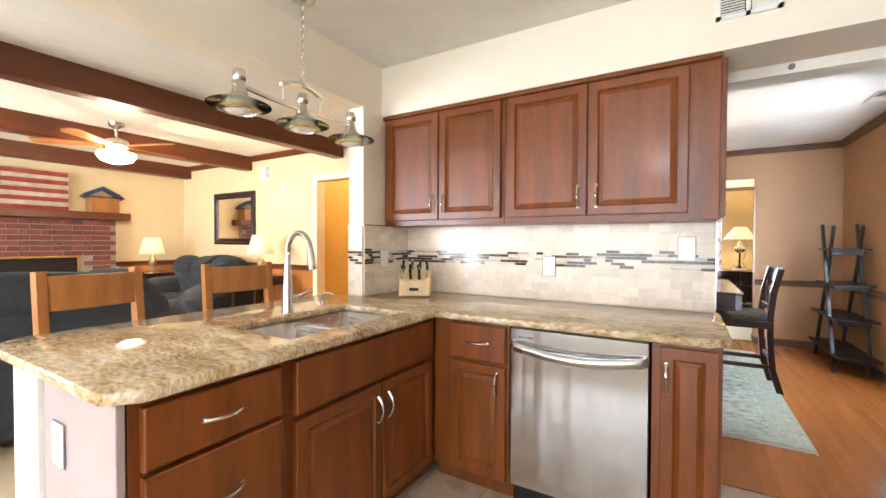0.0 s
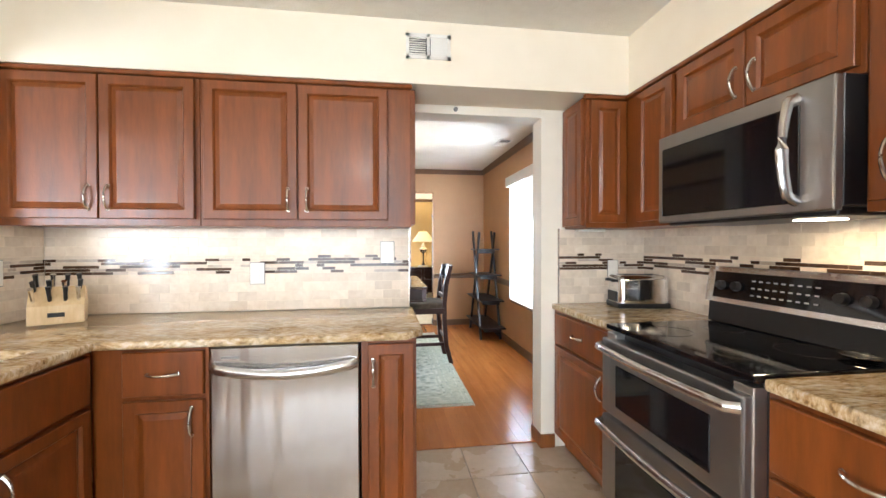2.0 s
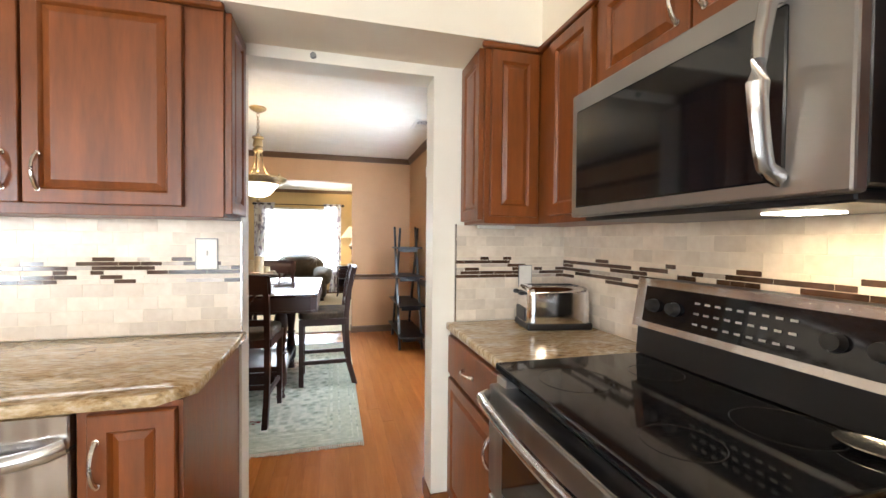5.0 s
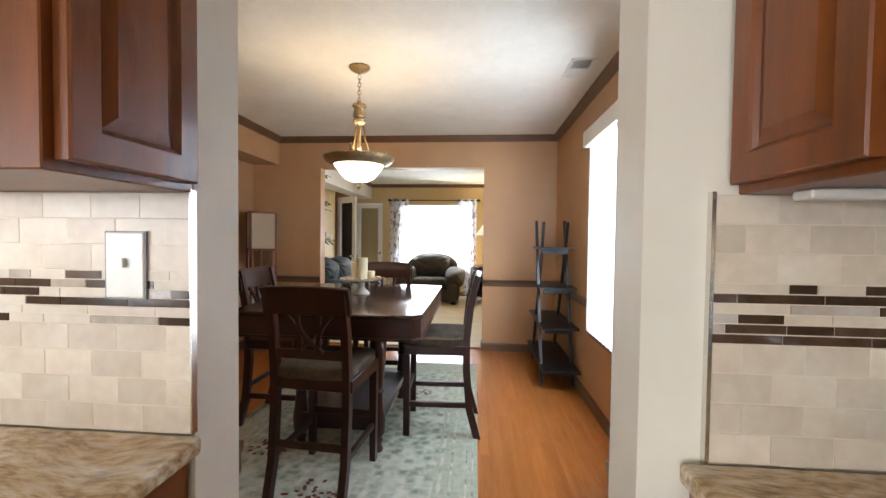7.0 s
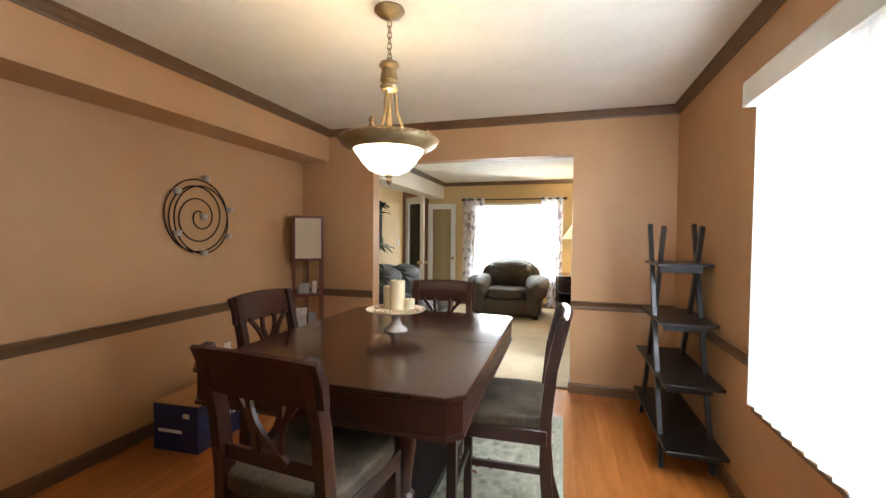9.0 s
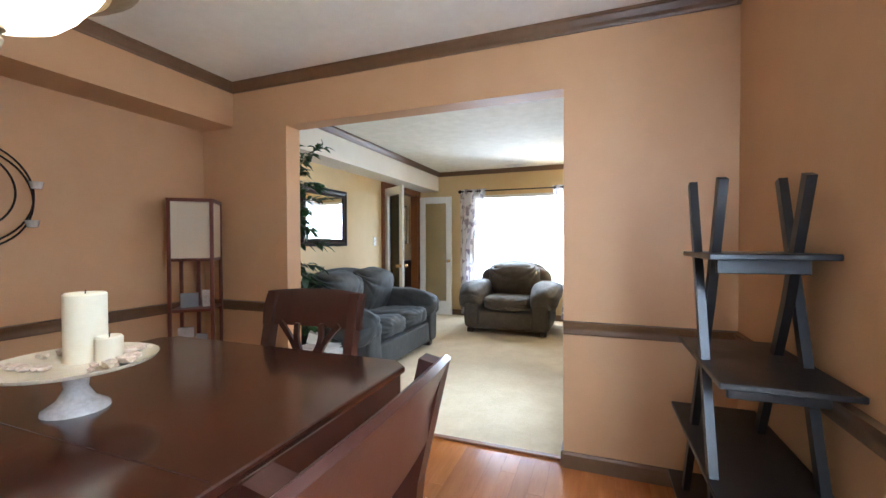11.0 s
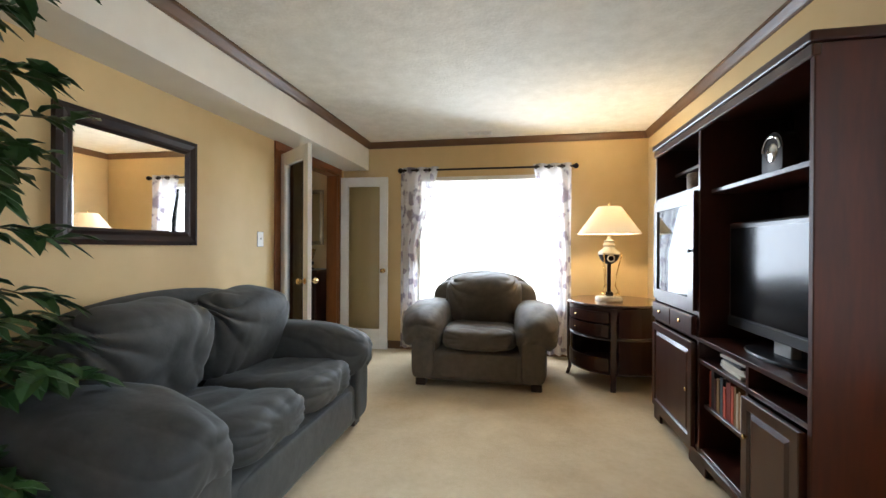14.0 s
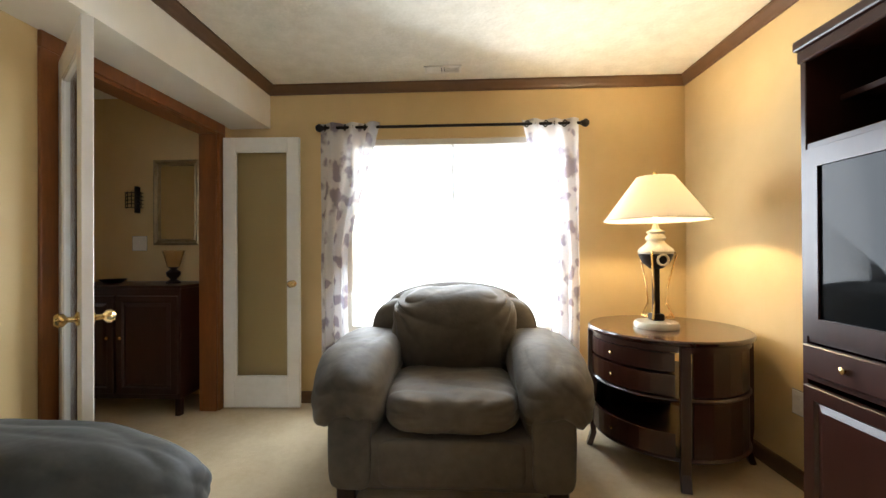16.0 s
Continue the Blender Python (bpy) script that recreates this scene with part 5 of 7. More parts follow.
# cake stand, candles
cs = thing("cake_stand", "clear glass cake stand on the dining table", "cake stand", pose(0.425, 4.49, TZ))
part("foot", lathe([(0, 0.0), (0.062, 0.0), (0.06, 0.008), (0.035, 0.025), (0.022, 0.05), (0.028, 0.085), (0.05, 0.098), (0, 0.098)], 24), CUPGLASS, cs)
part("plate", lathe([(0, 0.098), (0.13, 0.098), (0.15, 0.104), (0.155, 0.112), (0.148, 0.110), (0.13, 0.104), (0, 0.104)], 32), CERAMIC, cs, "shallow pale plate")
for cx_, cy_, r_, h_ in ((0.0, 0.02, 0.04, 0.155), (-0.055, 0.05, 0.036, 0.12), (0.065, 0.03, 0.026, 0.06)):
    cd = single("candle", lathe([(0, 0), (r_, 0), (r_, h_ - 0.004), (r_ - 0.004, h_), (r_ * 0.6, h_ - 0.006), (0, h_ - 0.008)], 22), WAX, "ivory pillar candle on the cake stand", "candle", "candles on the cake stand", pose(0.425 + cx_, 4.49 + cy_, TZ + 0.104))
    part("wick", tube([(0, 0, h_ - 0.008), (0.002, 0, h_ + 0.006)], 0.0012, 5), INK, cd)
bms = bmesh.new()
random.seed(11)
for i in range(22):
    a, r = random.uniform(0, 6.28), random.uniform(0.06, 0.125)
    s = random.uniform(0.010, 0.02)
    rr = bmesh.ops.create_icosphere(bms, subdivisions=1, radius=s)
    bmesh.ops.transform(bms, matrix=Matrix.Translation((r * math.cos(a), r * math.sin(a), 0.104 + s * 0.6)) @ Matrix.Rotation(a, 4, "Z") @ Matrix.Diagonal((1.3, 0.8, 0.6, 1)), verts=rr["verts"])
single("shells", bms, SHELL, "small seashells scattered on the cake stand", "shells", m=pose(0.425, 4.49, TZ), kind="stuff")

# ladder shelf
ls = thing("ladder_shelf", "black folding shelf with crossed legs and four tiers", "shelf", pose(0, 0, 0))
for px_ in (1.845, 2.115):
    part("leg", bar([(5.21, 0.0), (5.56, 1.05), (5.70, 1.47)], 0.026, 0.034, Matrix(((0, 1, 0, px_), (1, 0, 0, 0), (0, 0, 1, 0), (0, 0, 0, 1)))), BLACKWOOD, ls)
    part("leg", bar([(6.03, 0.0), (5.56, 1.05), (5.42, 1.45)], 0.026, 0.034, Matrix(((0, 1, 0, px_ + 0.028 * (1 if px_ < 2 else -1)), (1, 0, 0, 0), (0, 0, 1, 0), (0, 0, 0, 1)))), BLACKWOOD, ls)
for z, y0, y1 in ((0.165, 5.04, 6.10), (0.515, 5.12, 6.02), (0.85, 5.24, 5.83), (1.20, 5.36, 5.76)):
    part("tier", box(1.826, 2.142, y0, y1, z, z + 0.018, 0.003), BLACKWOOD, ls)
    part("tier_apron", box(1.862, 2.10, y0 + 0.07, y0 + 0.088, z - 0.045, z, 0.002), BLACKWOOD, ls)

# corner lamp with shelves
cl = thing("shelf_lamp", "red-brown wooden tower lamp with shelves and a paper shade", "floor lamp", pose(-1.175, 6.03, 0, 0, 0, 38))
q = 0.13
for sx_ in (-1, 1):
    for sy_ in (-1, 1):
        part("post", box(sx_ * q - 0.011, sx_ * q + 0.011, sy_ * q - 0.011, sy_ * q + 0.011, 0, 1.56, 0.002), LAMPWOOD, cl)
part("centre_post", box(-0.012, 0.012, 0.04, 0.064, 0.05, 1.13, 0.002), LAMPWOOD, cl)
for z in (0.05, 0.46, 0.78, 1.13):
    part("shelf_board", box(-q, q, -q, q, z, z + 0.02, 0.002), LAMPWOOD, cl)
part("top_frame", boxes((-q - 0.011, q + 0.011, -q - 0.012, -q + 0.012, 1.54, 1.562), (-q - 0.011, q + 0.011, q - 0.012, q + 0.012, 1.54, 1.562), (-q - 0.012, -q + 0.012, -q, q, 1.54, 1.562), (q - 0.012, q + 0.012, -q, q, 1.54, 1.562)), LAMPWOOD, cl)
for m_ in range(4):
    s = part("paper_shade", box(-q + 0.012, q - 0.012, -q - 0.002, -q + 0.001, 1.152, 1.538), PAPERSHADE, cl, "unlit rice paper panel")
    s.matrix_basis = Matrix.Rotation(m_ * math.pi / 2, 4, "Z")
for i, (x, z0, w_, h_, mt) in enumerate(((-0.06, 0.481, 0.09, 0.11, CUPGLASS), (0.04, 0.481, 0.07, 0.13, GREYPLASTIC), (-0.06, 0.591, 0.1, 0.07, CUPGLASS), (-0.04, 0.801, 0.11, 0.1, GREYPLASTIC), (0.06, 0.801, 0.05, 0.12, CUPGLASS))):
    single("photo_card", box(-w_ / 2, w_ / 2, -0.012, 0.012, 0, h_, 0.002), mt, "small packaged item standing on the lamp's shelf", "package", "packages on the lamp shelves", pose(-1.175, 6.03, z0, 0, 0, 38) @ pose(x, -0.05 + 0.01 * i, 0, 0, 0, -12 + 9 * i))

# spiral wall sconce
ws = thing("wall_sconce", "dark iron spiral wall sconce with small glass candle cups", "wall decor", Matrix.Translation((WX + 0.03, 4.955, 1.505)) @ Matrix(((0, 0, 1, 0), (1, 0, 0, 0), (0, 1, 0, 0), (0, 0, 0, 1))))


def ringpts(r, cx=0, cy=0, z=0.0, tilt=0.0, n=40, e=1.0):
    return [(cx + r * math.cos(2 * math.pi * i / n), cy + r * e * math.sin(2 * math.pi * i / n), z + tilt * math.cos(2 * math.pi * i / n + 1)) for i in range(n)]


part("ring", tube(ringpts(0.275, 0, 0.01, 0.0, 0.0, 48, 0.98), 0.0052, 7, True), IRON, ws)
part("ring", tube(ringpts(0.235, 0.03, -0.02, 0.012, 0.008, 48, 1.08), 0.0052, 7, True), IRON, ws)
turn = [k * 0.16 for k in range(100)]
part("spiral", tube([((0.035 + 0.0148 * t) * math.cos(t + 1.2) + 0.012 * math.sin(t * 0.5), (0.035 + 0.0150 * t) * math.sin(t + 1.2), 0.016 - 0.001 * t) for t in turn], 0.0052, 7), IRON, ws)
for cx_, cy_ in ((0.045, 0.285), (0.27, 0.06), (0.25, -0.15), (0.02, -0.275), (-0.2, -0.13), (-0.2, 0.165), (0.02, -0.005)):
    c = part("candle_cup", lathe([(0, -0.014), (0.022, -0.012), (0.031, 0.026), (0.028, 0.026), (0.02, -0.006), (0, -0.008)], 16), CUPGLASS, ws)
    c.matrix_basis = Matrix.Translation((cx_, cy_, 0.035)) @ Matrix.Rotation(-math.pi / 2, 4, "X")
    part("wax", lathe([(0, 0.012), (0.023, 0.012), (0.02, -0.004), (0, -0.004)], 14), WAX, c)

# shipping box by the wall
sb = thing("shipping_box", "navy blue printed cardboard shipping box on the floor", "box", pose(-1.085, 4.765, 0, 0, 0, 3))
part("carton", box(-0.17, 0.17, -0.28, 0.28, 0.0, 0.30, 0.003), CARD_BLUE, sb)
for fx in (-0.172, 0.002):
    part("lid_flap", box(fx, fx + 0.17, -0.282, 0.282, 0.301, 0.305, 0.001), CARD_BROWN, sb, "brown cardboard lid flap")
part("address_label", box(0.0, 0.09, -0.05, 0.06, 0.3055, 0.3065), PAPER, sb, "white address label")
part("side_label", box(0.06, 0.11, -0.2815, -0.2805, 0.22, 0.25), PAPER, sb)
for i in range(5):
    part("print_bar", box(0.1705, 0.1715, -0.17 + i * 0.062, -0.125 + i * 0.062, 0.145 - 0.02 * (i in (4,)), 0.205 + 0.03 * (i in (1,))), INK_WHITE, sb)
part("print_bar", box(-0.13, 0.05, -0.2815, -0.2805, 0.12, 0.14), INK_WHITE, sb)

# tall open cabinet by the kitchen wall
dc = thing("display_cabinet", "dark wood open display cabinet beside the dining window", "cabinet", pose(0, 0, 0))
for x_ in (1.80, 2.105):
    for y_ in (2.53, 3.03):
        part("post", box(x_ - 0.02, x_ + 0.02, y_ - 0.02, y_ + 0.02, 0, 1.46, 0.003), ESPRESSO, dc)
part("cornice", boxes((1.775, 2.135, 2.505, 3.055, 1.46, 1.55), (1.765, 2.14, 2.495, 3.065, 1.55, 1.58), bevel=0.004), ESPRESSO, dc)
for z in (0.12, 0.48, 0.85, 1.08):
    part("shelf_board", box(1.79, 2.12, 2.52, 3.04, z, z + 0.03, 0.003), ESPRESSO, dc)
part("bowl", lathe([(0, 0), (0.06, 0.003), (0.11, 0.03), (0.115, 0.035), (0.1, 0.03), (0.05, 0.01), (0, 0.008)], 20, Matrix.Translation((1.95, 2.8, 0.881))), CERAMIC, dc)


def ceiling_vent(name, m, w, d, label, slats=9):
    v = thing(name, label, "air vent", m)
    part("frame", boxes((-w / 2, w / 2, -d / 2, -d / 2 + 0.018, -0.008, 0), (-w / 2, w / 2, d / 2 - 0.018, d / 2, -0.008, 0), (-w / 2, -w / 2 + 0.018, -d / 2, d / 2, -0.008, 0), (w / 2 - 0.018, w / 2, -d / 2, d / 2, -0.008, 0), (-0.008, 0.008, -d / 2, d / 2, -0.008, 0)), TRIM_WHITE, v)
    part("backing", box(-w / 2 + 0.01, w / 2 - 0.01, -d / 2 + 0.01, d / 2 - 0.01, -0.0025, -0.0005), BLACKPLASTIC, v)
    for s in (-1, 1):
        for i in range(slats):
            y = -d / 2 + 0.024 + (d - 0.048) * i / (slats - 1)
            sl = part("slat", box(-(w / 4 - 0.013), w / 4 - 0.013, -0.006, 0.006, -0.001, 0.001), TRIM_WHITE, v)
            sl.matrix_basis = pose(s * (w / 4 - 0.001), y, -0.006, s * 38, 0, 0)
    return v


ceiling_vent("ceiling_vent", pose(1.93, 4.46, CZ, 0, 0, 90), 0.32, 0.16, "white metal ceiling register")
ceiling_vent("ceiling_vent", pose(0.27, 10.33, CZ), 0.26, 0.11, "white metal ceiling register near the window")
ceiling_vent("soffit_vent", pose(0.80, 2.03, 2.325, 90, 0, 0) @ Matrix.Rotation(math.pi, 4, "X"), 0.235, 0.13, "white metal register in the soffit", 8)

# ---- living room ----
def stuffed_seat(name, label, m, width, fabric, seats):
    """An overstuffed seat facing +y (front), its back towards -y, centred on x: base, padded arms, seat and back cushions, feet."""
    ob = thing(name, label, "sofa" if seats > 1 else "armchair", m)
    aw, depth = 0.32, 0.98
    inner = width - 2 * aw
    y0, y1 = -0.47, 0.51
    part("base", puff(width - 0.14, depth - 0.05, 0.27, 10, 12, 0.003, 1, (2, 2, 2), m=Matrix.Translation((0, 0.02, 0.185))), fabric, ob)
    part("front_border", puff(inner + 0.03, 0.08, 0.22, 8, 12, 0.003, 2, (3, 2, 2), m=Matrix.Translation((0, y1 - 0.055, 0.195))), fabric, ob)
    part("back_frame", puff(width - 0.22, 0.25, 0.76, 4.5, 18, 0.010, 4, (2, 2, 2), m=Matrix.Translation((0, y0 + 0.12, 0.50)) @ Matrix.Rotation(radians(-5), 4, "X")), fabric, ob)
    bow = bmesh.new()
    bmesh.ops.create_uvsphere(bow, u_segments=32, v_segments=14, radius=1)
    bmesh.ops.transform(bow, matrix=Matrix.Translation((0, y0 + 0.10, 0.81)) @ Matrix.Diagonal((width / 2 - 0.2, 0.10, 0.155, 1)), verts=bow.verts[:])
    part("back_roll", bow, fabric, ob, smooth=True)
    for s in (-1, 1):
        xa = s * (width / 2 - aw / 2)
        part("arm_panel", puff(aw - 0.07, depth - 0.06, 0.46, 7, 14, 0.005, 8 + s, (2, 2, 2), m=Matrix.Translation((xa - s * 0.02, 0.01, 0.30))), fabric, ob)
        part("arm_front", puff(aw - 0.12, 0.06, 0.40, 5, 12, 0.004, 30 + s, (3, 2, 2), m=Matrix.Translation((xa - s * 0.02, y1 - 0.035, 0.27))), fabric, ob)
        part("arm", puff(aw + 0.08, depth + 0.04, 0.29, 3.3, 50, 0.011, 5 + s, (3, 1.5, 3), m=Matrix.Translation((xa + s * 0.02, 0.025, 0.54)) @ Matrix.Rotation(radians(s * 5), 4, "Y"), pleats=(5.0, 0.010, 0.4), drape=0.15), fabric, ob)
    for i in range(seats):
        w1 = inner / seats
        x = -inner / 2 + w1 * (i + 0.5)
        part("seat_cushion", puff(w1 + 0.015, 0.74, 0.21, 4.2, 40, 0.013, 12 + i, (2, 3, 2), m=Matrix.Translation((x, 0.145, 0.40)) @ Matrix.Rotation(radians(3), 4, "X"), pleats=(6, 0.009, 0.6)), fabric, ob)
        wb = (width - 0.36) / seats if seats > 1 else inner + 0.08
        xb = -(width - 0.36) / 2 + wb * (i + 0.5) if seats > 1 else 0
        corners = ((wb / 2, 0.2, 5.5, 0.05, 0.14), (-wb / 2, 0.24, 5.0, 0.045, 0.13), (wb * 0.36, -0.26, 6.0, 0.035, 0.12), (-wb * 0.45, -0.22, 5.0, 0.03, 0.12))
        part("back_cushion", puff(wb + 0.02, 0.37, 0.56, 3.0, 52, 0.014, 20 + i, (2.0, 2, 2.0), m=Matrix.Translation((xb, y0 + 0.29, 0.685)) @ Matrix.Rotation(radians(-15), 4, "X"), pinches=corners), fabric, ob)
    for sx_ in (-1, 1):
        for sy_ in (-1, 1):
            ft = part("foot", box(-0.045, 0.045, -0.045, 0.045, 0, 0.06, 0.006), ESPRESSO, ob)
            ft.location = (sx_ * (width / 2 - 0.15), sy_ * 0.385 + 0.02, 0)
    return ob


stuffed_seat("loveseat", "slate grey microsuede loveseat with two plump back cushions", pose(-0.835, 7.785, 0.008, 0, 0, -90), 1.72, SUEDE, 2)
stuffed_seat("armchair", "olive grey microsuede armchair in front of the window", pose(0.345, 9.80, 0.008, 0, 0, 180), 1.29, SUEDE_OLIVE, 1)


# framed mirrors
def wall_mirror(label, m, w, h, fw, frame_mat, cat="mirror"):
    """A framed mirror in the xz plane of m, its glass towards -y."""
    ob = thing("wall_mirror", label, cat, m)
    bm = bmesh.new()
    prof = [(0, 0), (0.0, -0.028), (fw * 0.3, -0.036), (fw * 0.62, -0.024), (fw * 0.8, -0.03), (fw, -0.014), (fw, 0)]
    rings = []
    for cx_, cz_ in ((-1, -1), (1, -1), (1, 1), (-1, 1)):
        rings.append([bm.verts.new((cx_ * (w / 2 - u), v, cz_ * (h / 2 - u))) for u, v in prof])
    for i in range(4):
        a, b = rings[i], rings[(i + 1) % 4]
        for k in range(len(prof) - 1):
            bm.faces.new((a[k], b[k], b[k + 1], a[k + 1]))
    bmesh.ops.recalc_face_normals(bm, faces=bm.faces[:])
    part("frame", bm, frame_mat, ob)
    part("mirror_glass", box(-w / 2 + fw - 0.005, w / 2 - fw + 0.005, -0.012, -0.004, -h / 2 + fw - 0.005, h / 2 - fw + 0.005), MIRROR, ob)
    return ob


wall_mirror("dark espresso framed rectangular wall mirror above the loveseat", pose(WX + 0.001, 7.80, 1.545, 0, 0, 90), 0.83, 0.66, 0.085, ESPRESSO)
wall_mirror("small mirror with a bronze mosaic frame in the hall", pose(-1.945, 10.718, 1.585), 0.39, 0.70, 0.05, BRONZE)


def switch_plate(name, label, m, w=0.075, h=0.118, kind="toggle"):
    ob = thing(name, label, "switch" if kind == "toggle" else "outlet", m)
    part("edge", box(-w / 2 - 0.003, w / 2 + 0.003, -0.003, 0.0, -h / 2 - 0.003, h / 2 + 0.003), GREYPLASTIC, ob)
    part("plate", box(-w / 2, w / 2, -0.006, -0.001, -h / 2, h / 2, 0.002), PLATE, ob)
    if kind == "toggle":
        part("toggle", box(-0.005, 0.005, -0.016, -0.004, -0.004, 0.014, 0.001), PLATE, ob)
    else:
        for s in (-1, 1):
            part("socket", box(-0.017, 0.017, -0.0085, -0.005, s * 0.024 - 0.014, s * 0.024 + 0.014, 0.003), PLATE, ob)
    return ob


switch_plate("light_switch", "white wall switch beside the mirror", pose(WX, 8.92, 1.27, 0, 0, 90))
switch_plate("light_switch", "double white switch plate in the hall", pose(-2.28, 10.72, 1.25), 0.12, 0.118)
switch_plate("wall_outlet", "white outlet low on the peach wall", pose(WX, 5.25, 0.42, 0, 0, 90), kind="outlet")
switch_plate("wall_outlet", "white outlet on the gold wall behind the round table", pose(LX, 9.55, 0.42, 0, 0, -90), kind="outlet")

# double doors to the hall
structure("door_casing", join(boxes((WX, WX + 0.02, 9.11, 9.2, 0.008, 2.06), (WX, WX + 0.02, 10.38, 10.46, 0.008, 2.06), (WX, WX + 0.02, 9.11, 10.46, 2.06, 2.134), bevel=0.004),
                              boxes((WX - 0.125, WX + 0.001, 9.196, 9.215, 0.008, 2.06), (WX - 0.125, WX + 0.001, 10.365, 10.384, 0.008, 2.06), (WX - 0.125, WX + 0.001, 9.215, 10.365, 2.045, 2.064))), OAK, "stained oak casing of the hall doorway", "door casing")


def glazed_door(name, label, m, w=0.57, h=2.02):
    ob = tagged(thing(name, label, "door", m), kind="structure")
    part("door_frame", boxes((0, 0.085, -0.018, 0.018, 0.012, h), (w - 0.085, w, -0.018, 0.018, 0.012, h), (0.085, w - 0.085, -0.018, 0.018, 0.012, 0.235), (0.085, w - 0.085, -0.018, 0.018, h - 0.1, h), bevel=0.003), TRIM_WHITE, ob)
    part("glazing_bead", boxes((0.085, 0.095, -0.012, 0.012, 0.235, h - 0.1), (w - 0.095, w - 0.085, -0.012, 0.012, 0.235, h - 0.1), (0.095, w - 0.095, -0.012, 0.012, 0.235, 0.245), (0.095, w - 0.095, -0.012, 0.012, h - 0.11, h - 0.1)), TRIM_WHITE, ob)
    g = part("pane", box(0.09, w - 0.09, -0.003, 0.003, 0.24, h - 0.105), DOORGLASS, ob)
    g.visible_shadow = False
    for s in (-1, 1):
        kn = part("door_knob", lathe([(0, 0), (0.026, 0), (0.026, 0.005), (0.011, 0.012), (0.010, 0.03), (0.024, 0.042), (0.026, 0.055), (0.018, 0.066), (0, 0.068)], 18), BRASS, ob, "brass door knob")
        kn.matrix_basis = Matrix.Translation((w - 0.045, s * 0.018, 0.93)) @ Matrix.Rotation(radians(-90 * s), 4, "X")
    for z in (0.25, 1.0, 1.78):
        part("hinge", tube([(0, 0.02, z - 0.045), (0, 0.02, z + 0.045)], 0.006, 8), BRASS, ob)
    return ob


glazed_door("door_1", "white glazed french door standing open against the window wall", pose(WX + 0.03, 10.425, 0.008, 0, 0, 2))
glazed_door("door_2", "white glazed french door standing half open into the room", pose(WX + 0.03, 9.20, 0.008, 0, 0, -38))

# hall furniture
con = thing("console_cabinet", "dark red-brown wooden cabinet in the hall", "cabinet", pose(-2.02, 10.48, 0.004))
part("body", box(-0.55, 0.40, -0.2, 0.2, 0.12, 0.91, 0.004), DARKWOOD, con)
part("top", box(-0.57, 0.42, -0.22, 0.215, 0.91, 0.935, 0.005), DARKWOOD, con)
for x0 in (-0.53, -0.06):
    d = part("door", panel_door(0.45, 0.7), DARKWOOD, con)
    d.location = (x0, -0.201, 0.16)
    part("knob", lathe([(0, 0), (0.008, 0), (0.012, 0.015), (0, 0.02)], 12, Matrix.Translation((0.41 if x0 < -0.3 else 0.04, -0.02, 0.4)) @ Matrix.Rotation(math.pi / 2, 4, "X")), BRASS, d)
for sx_ in (-0.53, 0.38):
    for sy_ in (-0.18, 0.18):
        part("foot", box(sx_ - 0.02, sx_ + 0.02, sy_ - 0.02, sy_ + 0.02, 0, 0.12, 0.003), DARKWOOD, con)
hl = thing("hurricane_lamp", "dark urn candle holder with an amber glass shade", "candle holder", pose(-1.80, 10.46, 0.939))
part("urn", lathe([(0, 0), (0.05, 0), (0.05, 0.012), (0.02, 0.03), (0.045, 0.06), (0.05, 0.085), (0.02, 0.11), (0.04, 0.125), (0, 0.13)], 20), IRON, hl)
part("glass_shade", lathe([(0.04, 0.125), (0.045, 0.14), (0.06, 0.2), (0.075, 0.25), (0.072, 0.25), (0.057, 0.2), (0.042, 0.14)], 20), glass("amber_glass", (0.9, 0.75, 0.5), 0.25), hl)
dish = single("dish", lathe([(0, 0), (0.05, 0.002), (0.09, 0.03), (0.088, 0.033), (0.05, 0.01), (0, 0.008)], 20), IRON, "dark dish with small things on the hall cabinet", "dish", m=pose(-2.28, 10.46, 0.939))
hs = thing("wall_sconce", "dark wire basket sconce on the hall wall", "wall decor", pose(-2.28, 10.70, 1.60))
for i in range(5):
    part("wire", tube([(0.07 * math.cos(radians(a)), -0.03 - 0.05 * math.sin(radians(a)), -0.06 + 0.03 * i) for a in range(0, 181, 20)], 0.0035, 5), IRON, hs)
for a in range(20, 170, 30):
    part("wire", tube([(0.07 * math.cos(radians(a)), -0.03 - 0.05 * math.sin(radians(a)), -0.06), (0.07 * math.cos(radians(a)), -0.03 - 0.05 * math.sin(radians(a)), 0.07)], 0.0035, 5), IRON, hs)
part("bracket", box(-0.008, 0.008, -0.03, 0.018, -0.1, 0.12, 0.002), IRON, hs)
sw = window_unit("window_3", "narrow bright sidelight beside the front door", pose(-3.08, 9.62, 0.85, 0, 0, 90), 0.38, 1.15, 1, 2)

# living room curtains and rod
rod = thing("curtain_rod", "dark metal curtain rod with ball finials", "curtain rod", pose(0.315, LE - 0.1, 2.10))
part("rod", tube([(-0.97, 0, 0), (0.97, 0, 0)], 0.011, 10), IRON, rod)
for s in (-1, 1):
    part("finial", lathe([(0, -0.02), (0.015, -0.018), (0.018, -0.008), (0.029, 0.008), (0.03, 0.022), (0.018, 0.04), (0, 0.045)], 16, Matrix.Translation((s * 0.965, 0, 0)) @ Matrix.Rotation(s * math.pi / 2, 4, "Y")), IRON, rod)
    part("bracket", box(s * 0.9 - 0.008, s * 0.9 + 0.008, 0, 0.099, -0.012, 0.012, 0.002), IRON, rod)


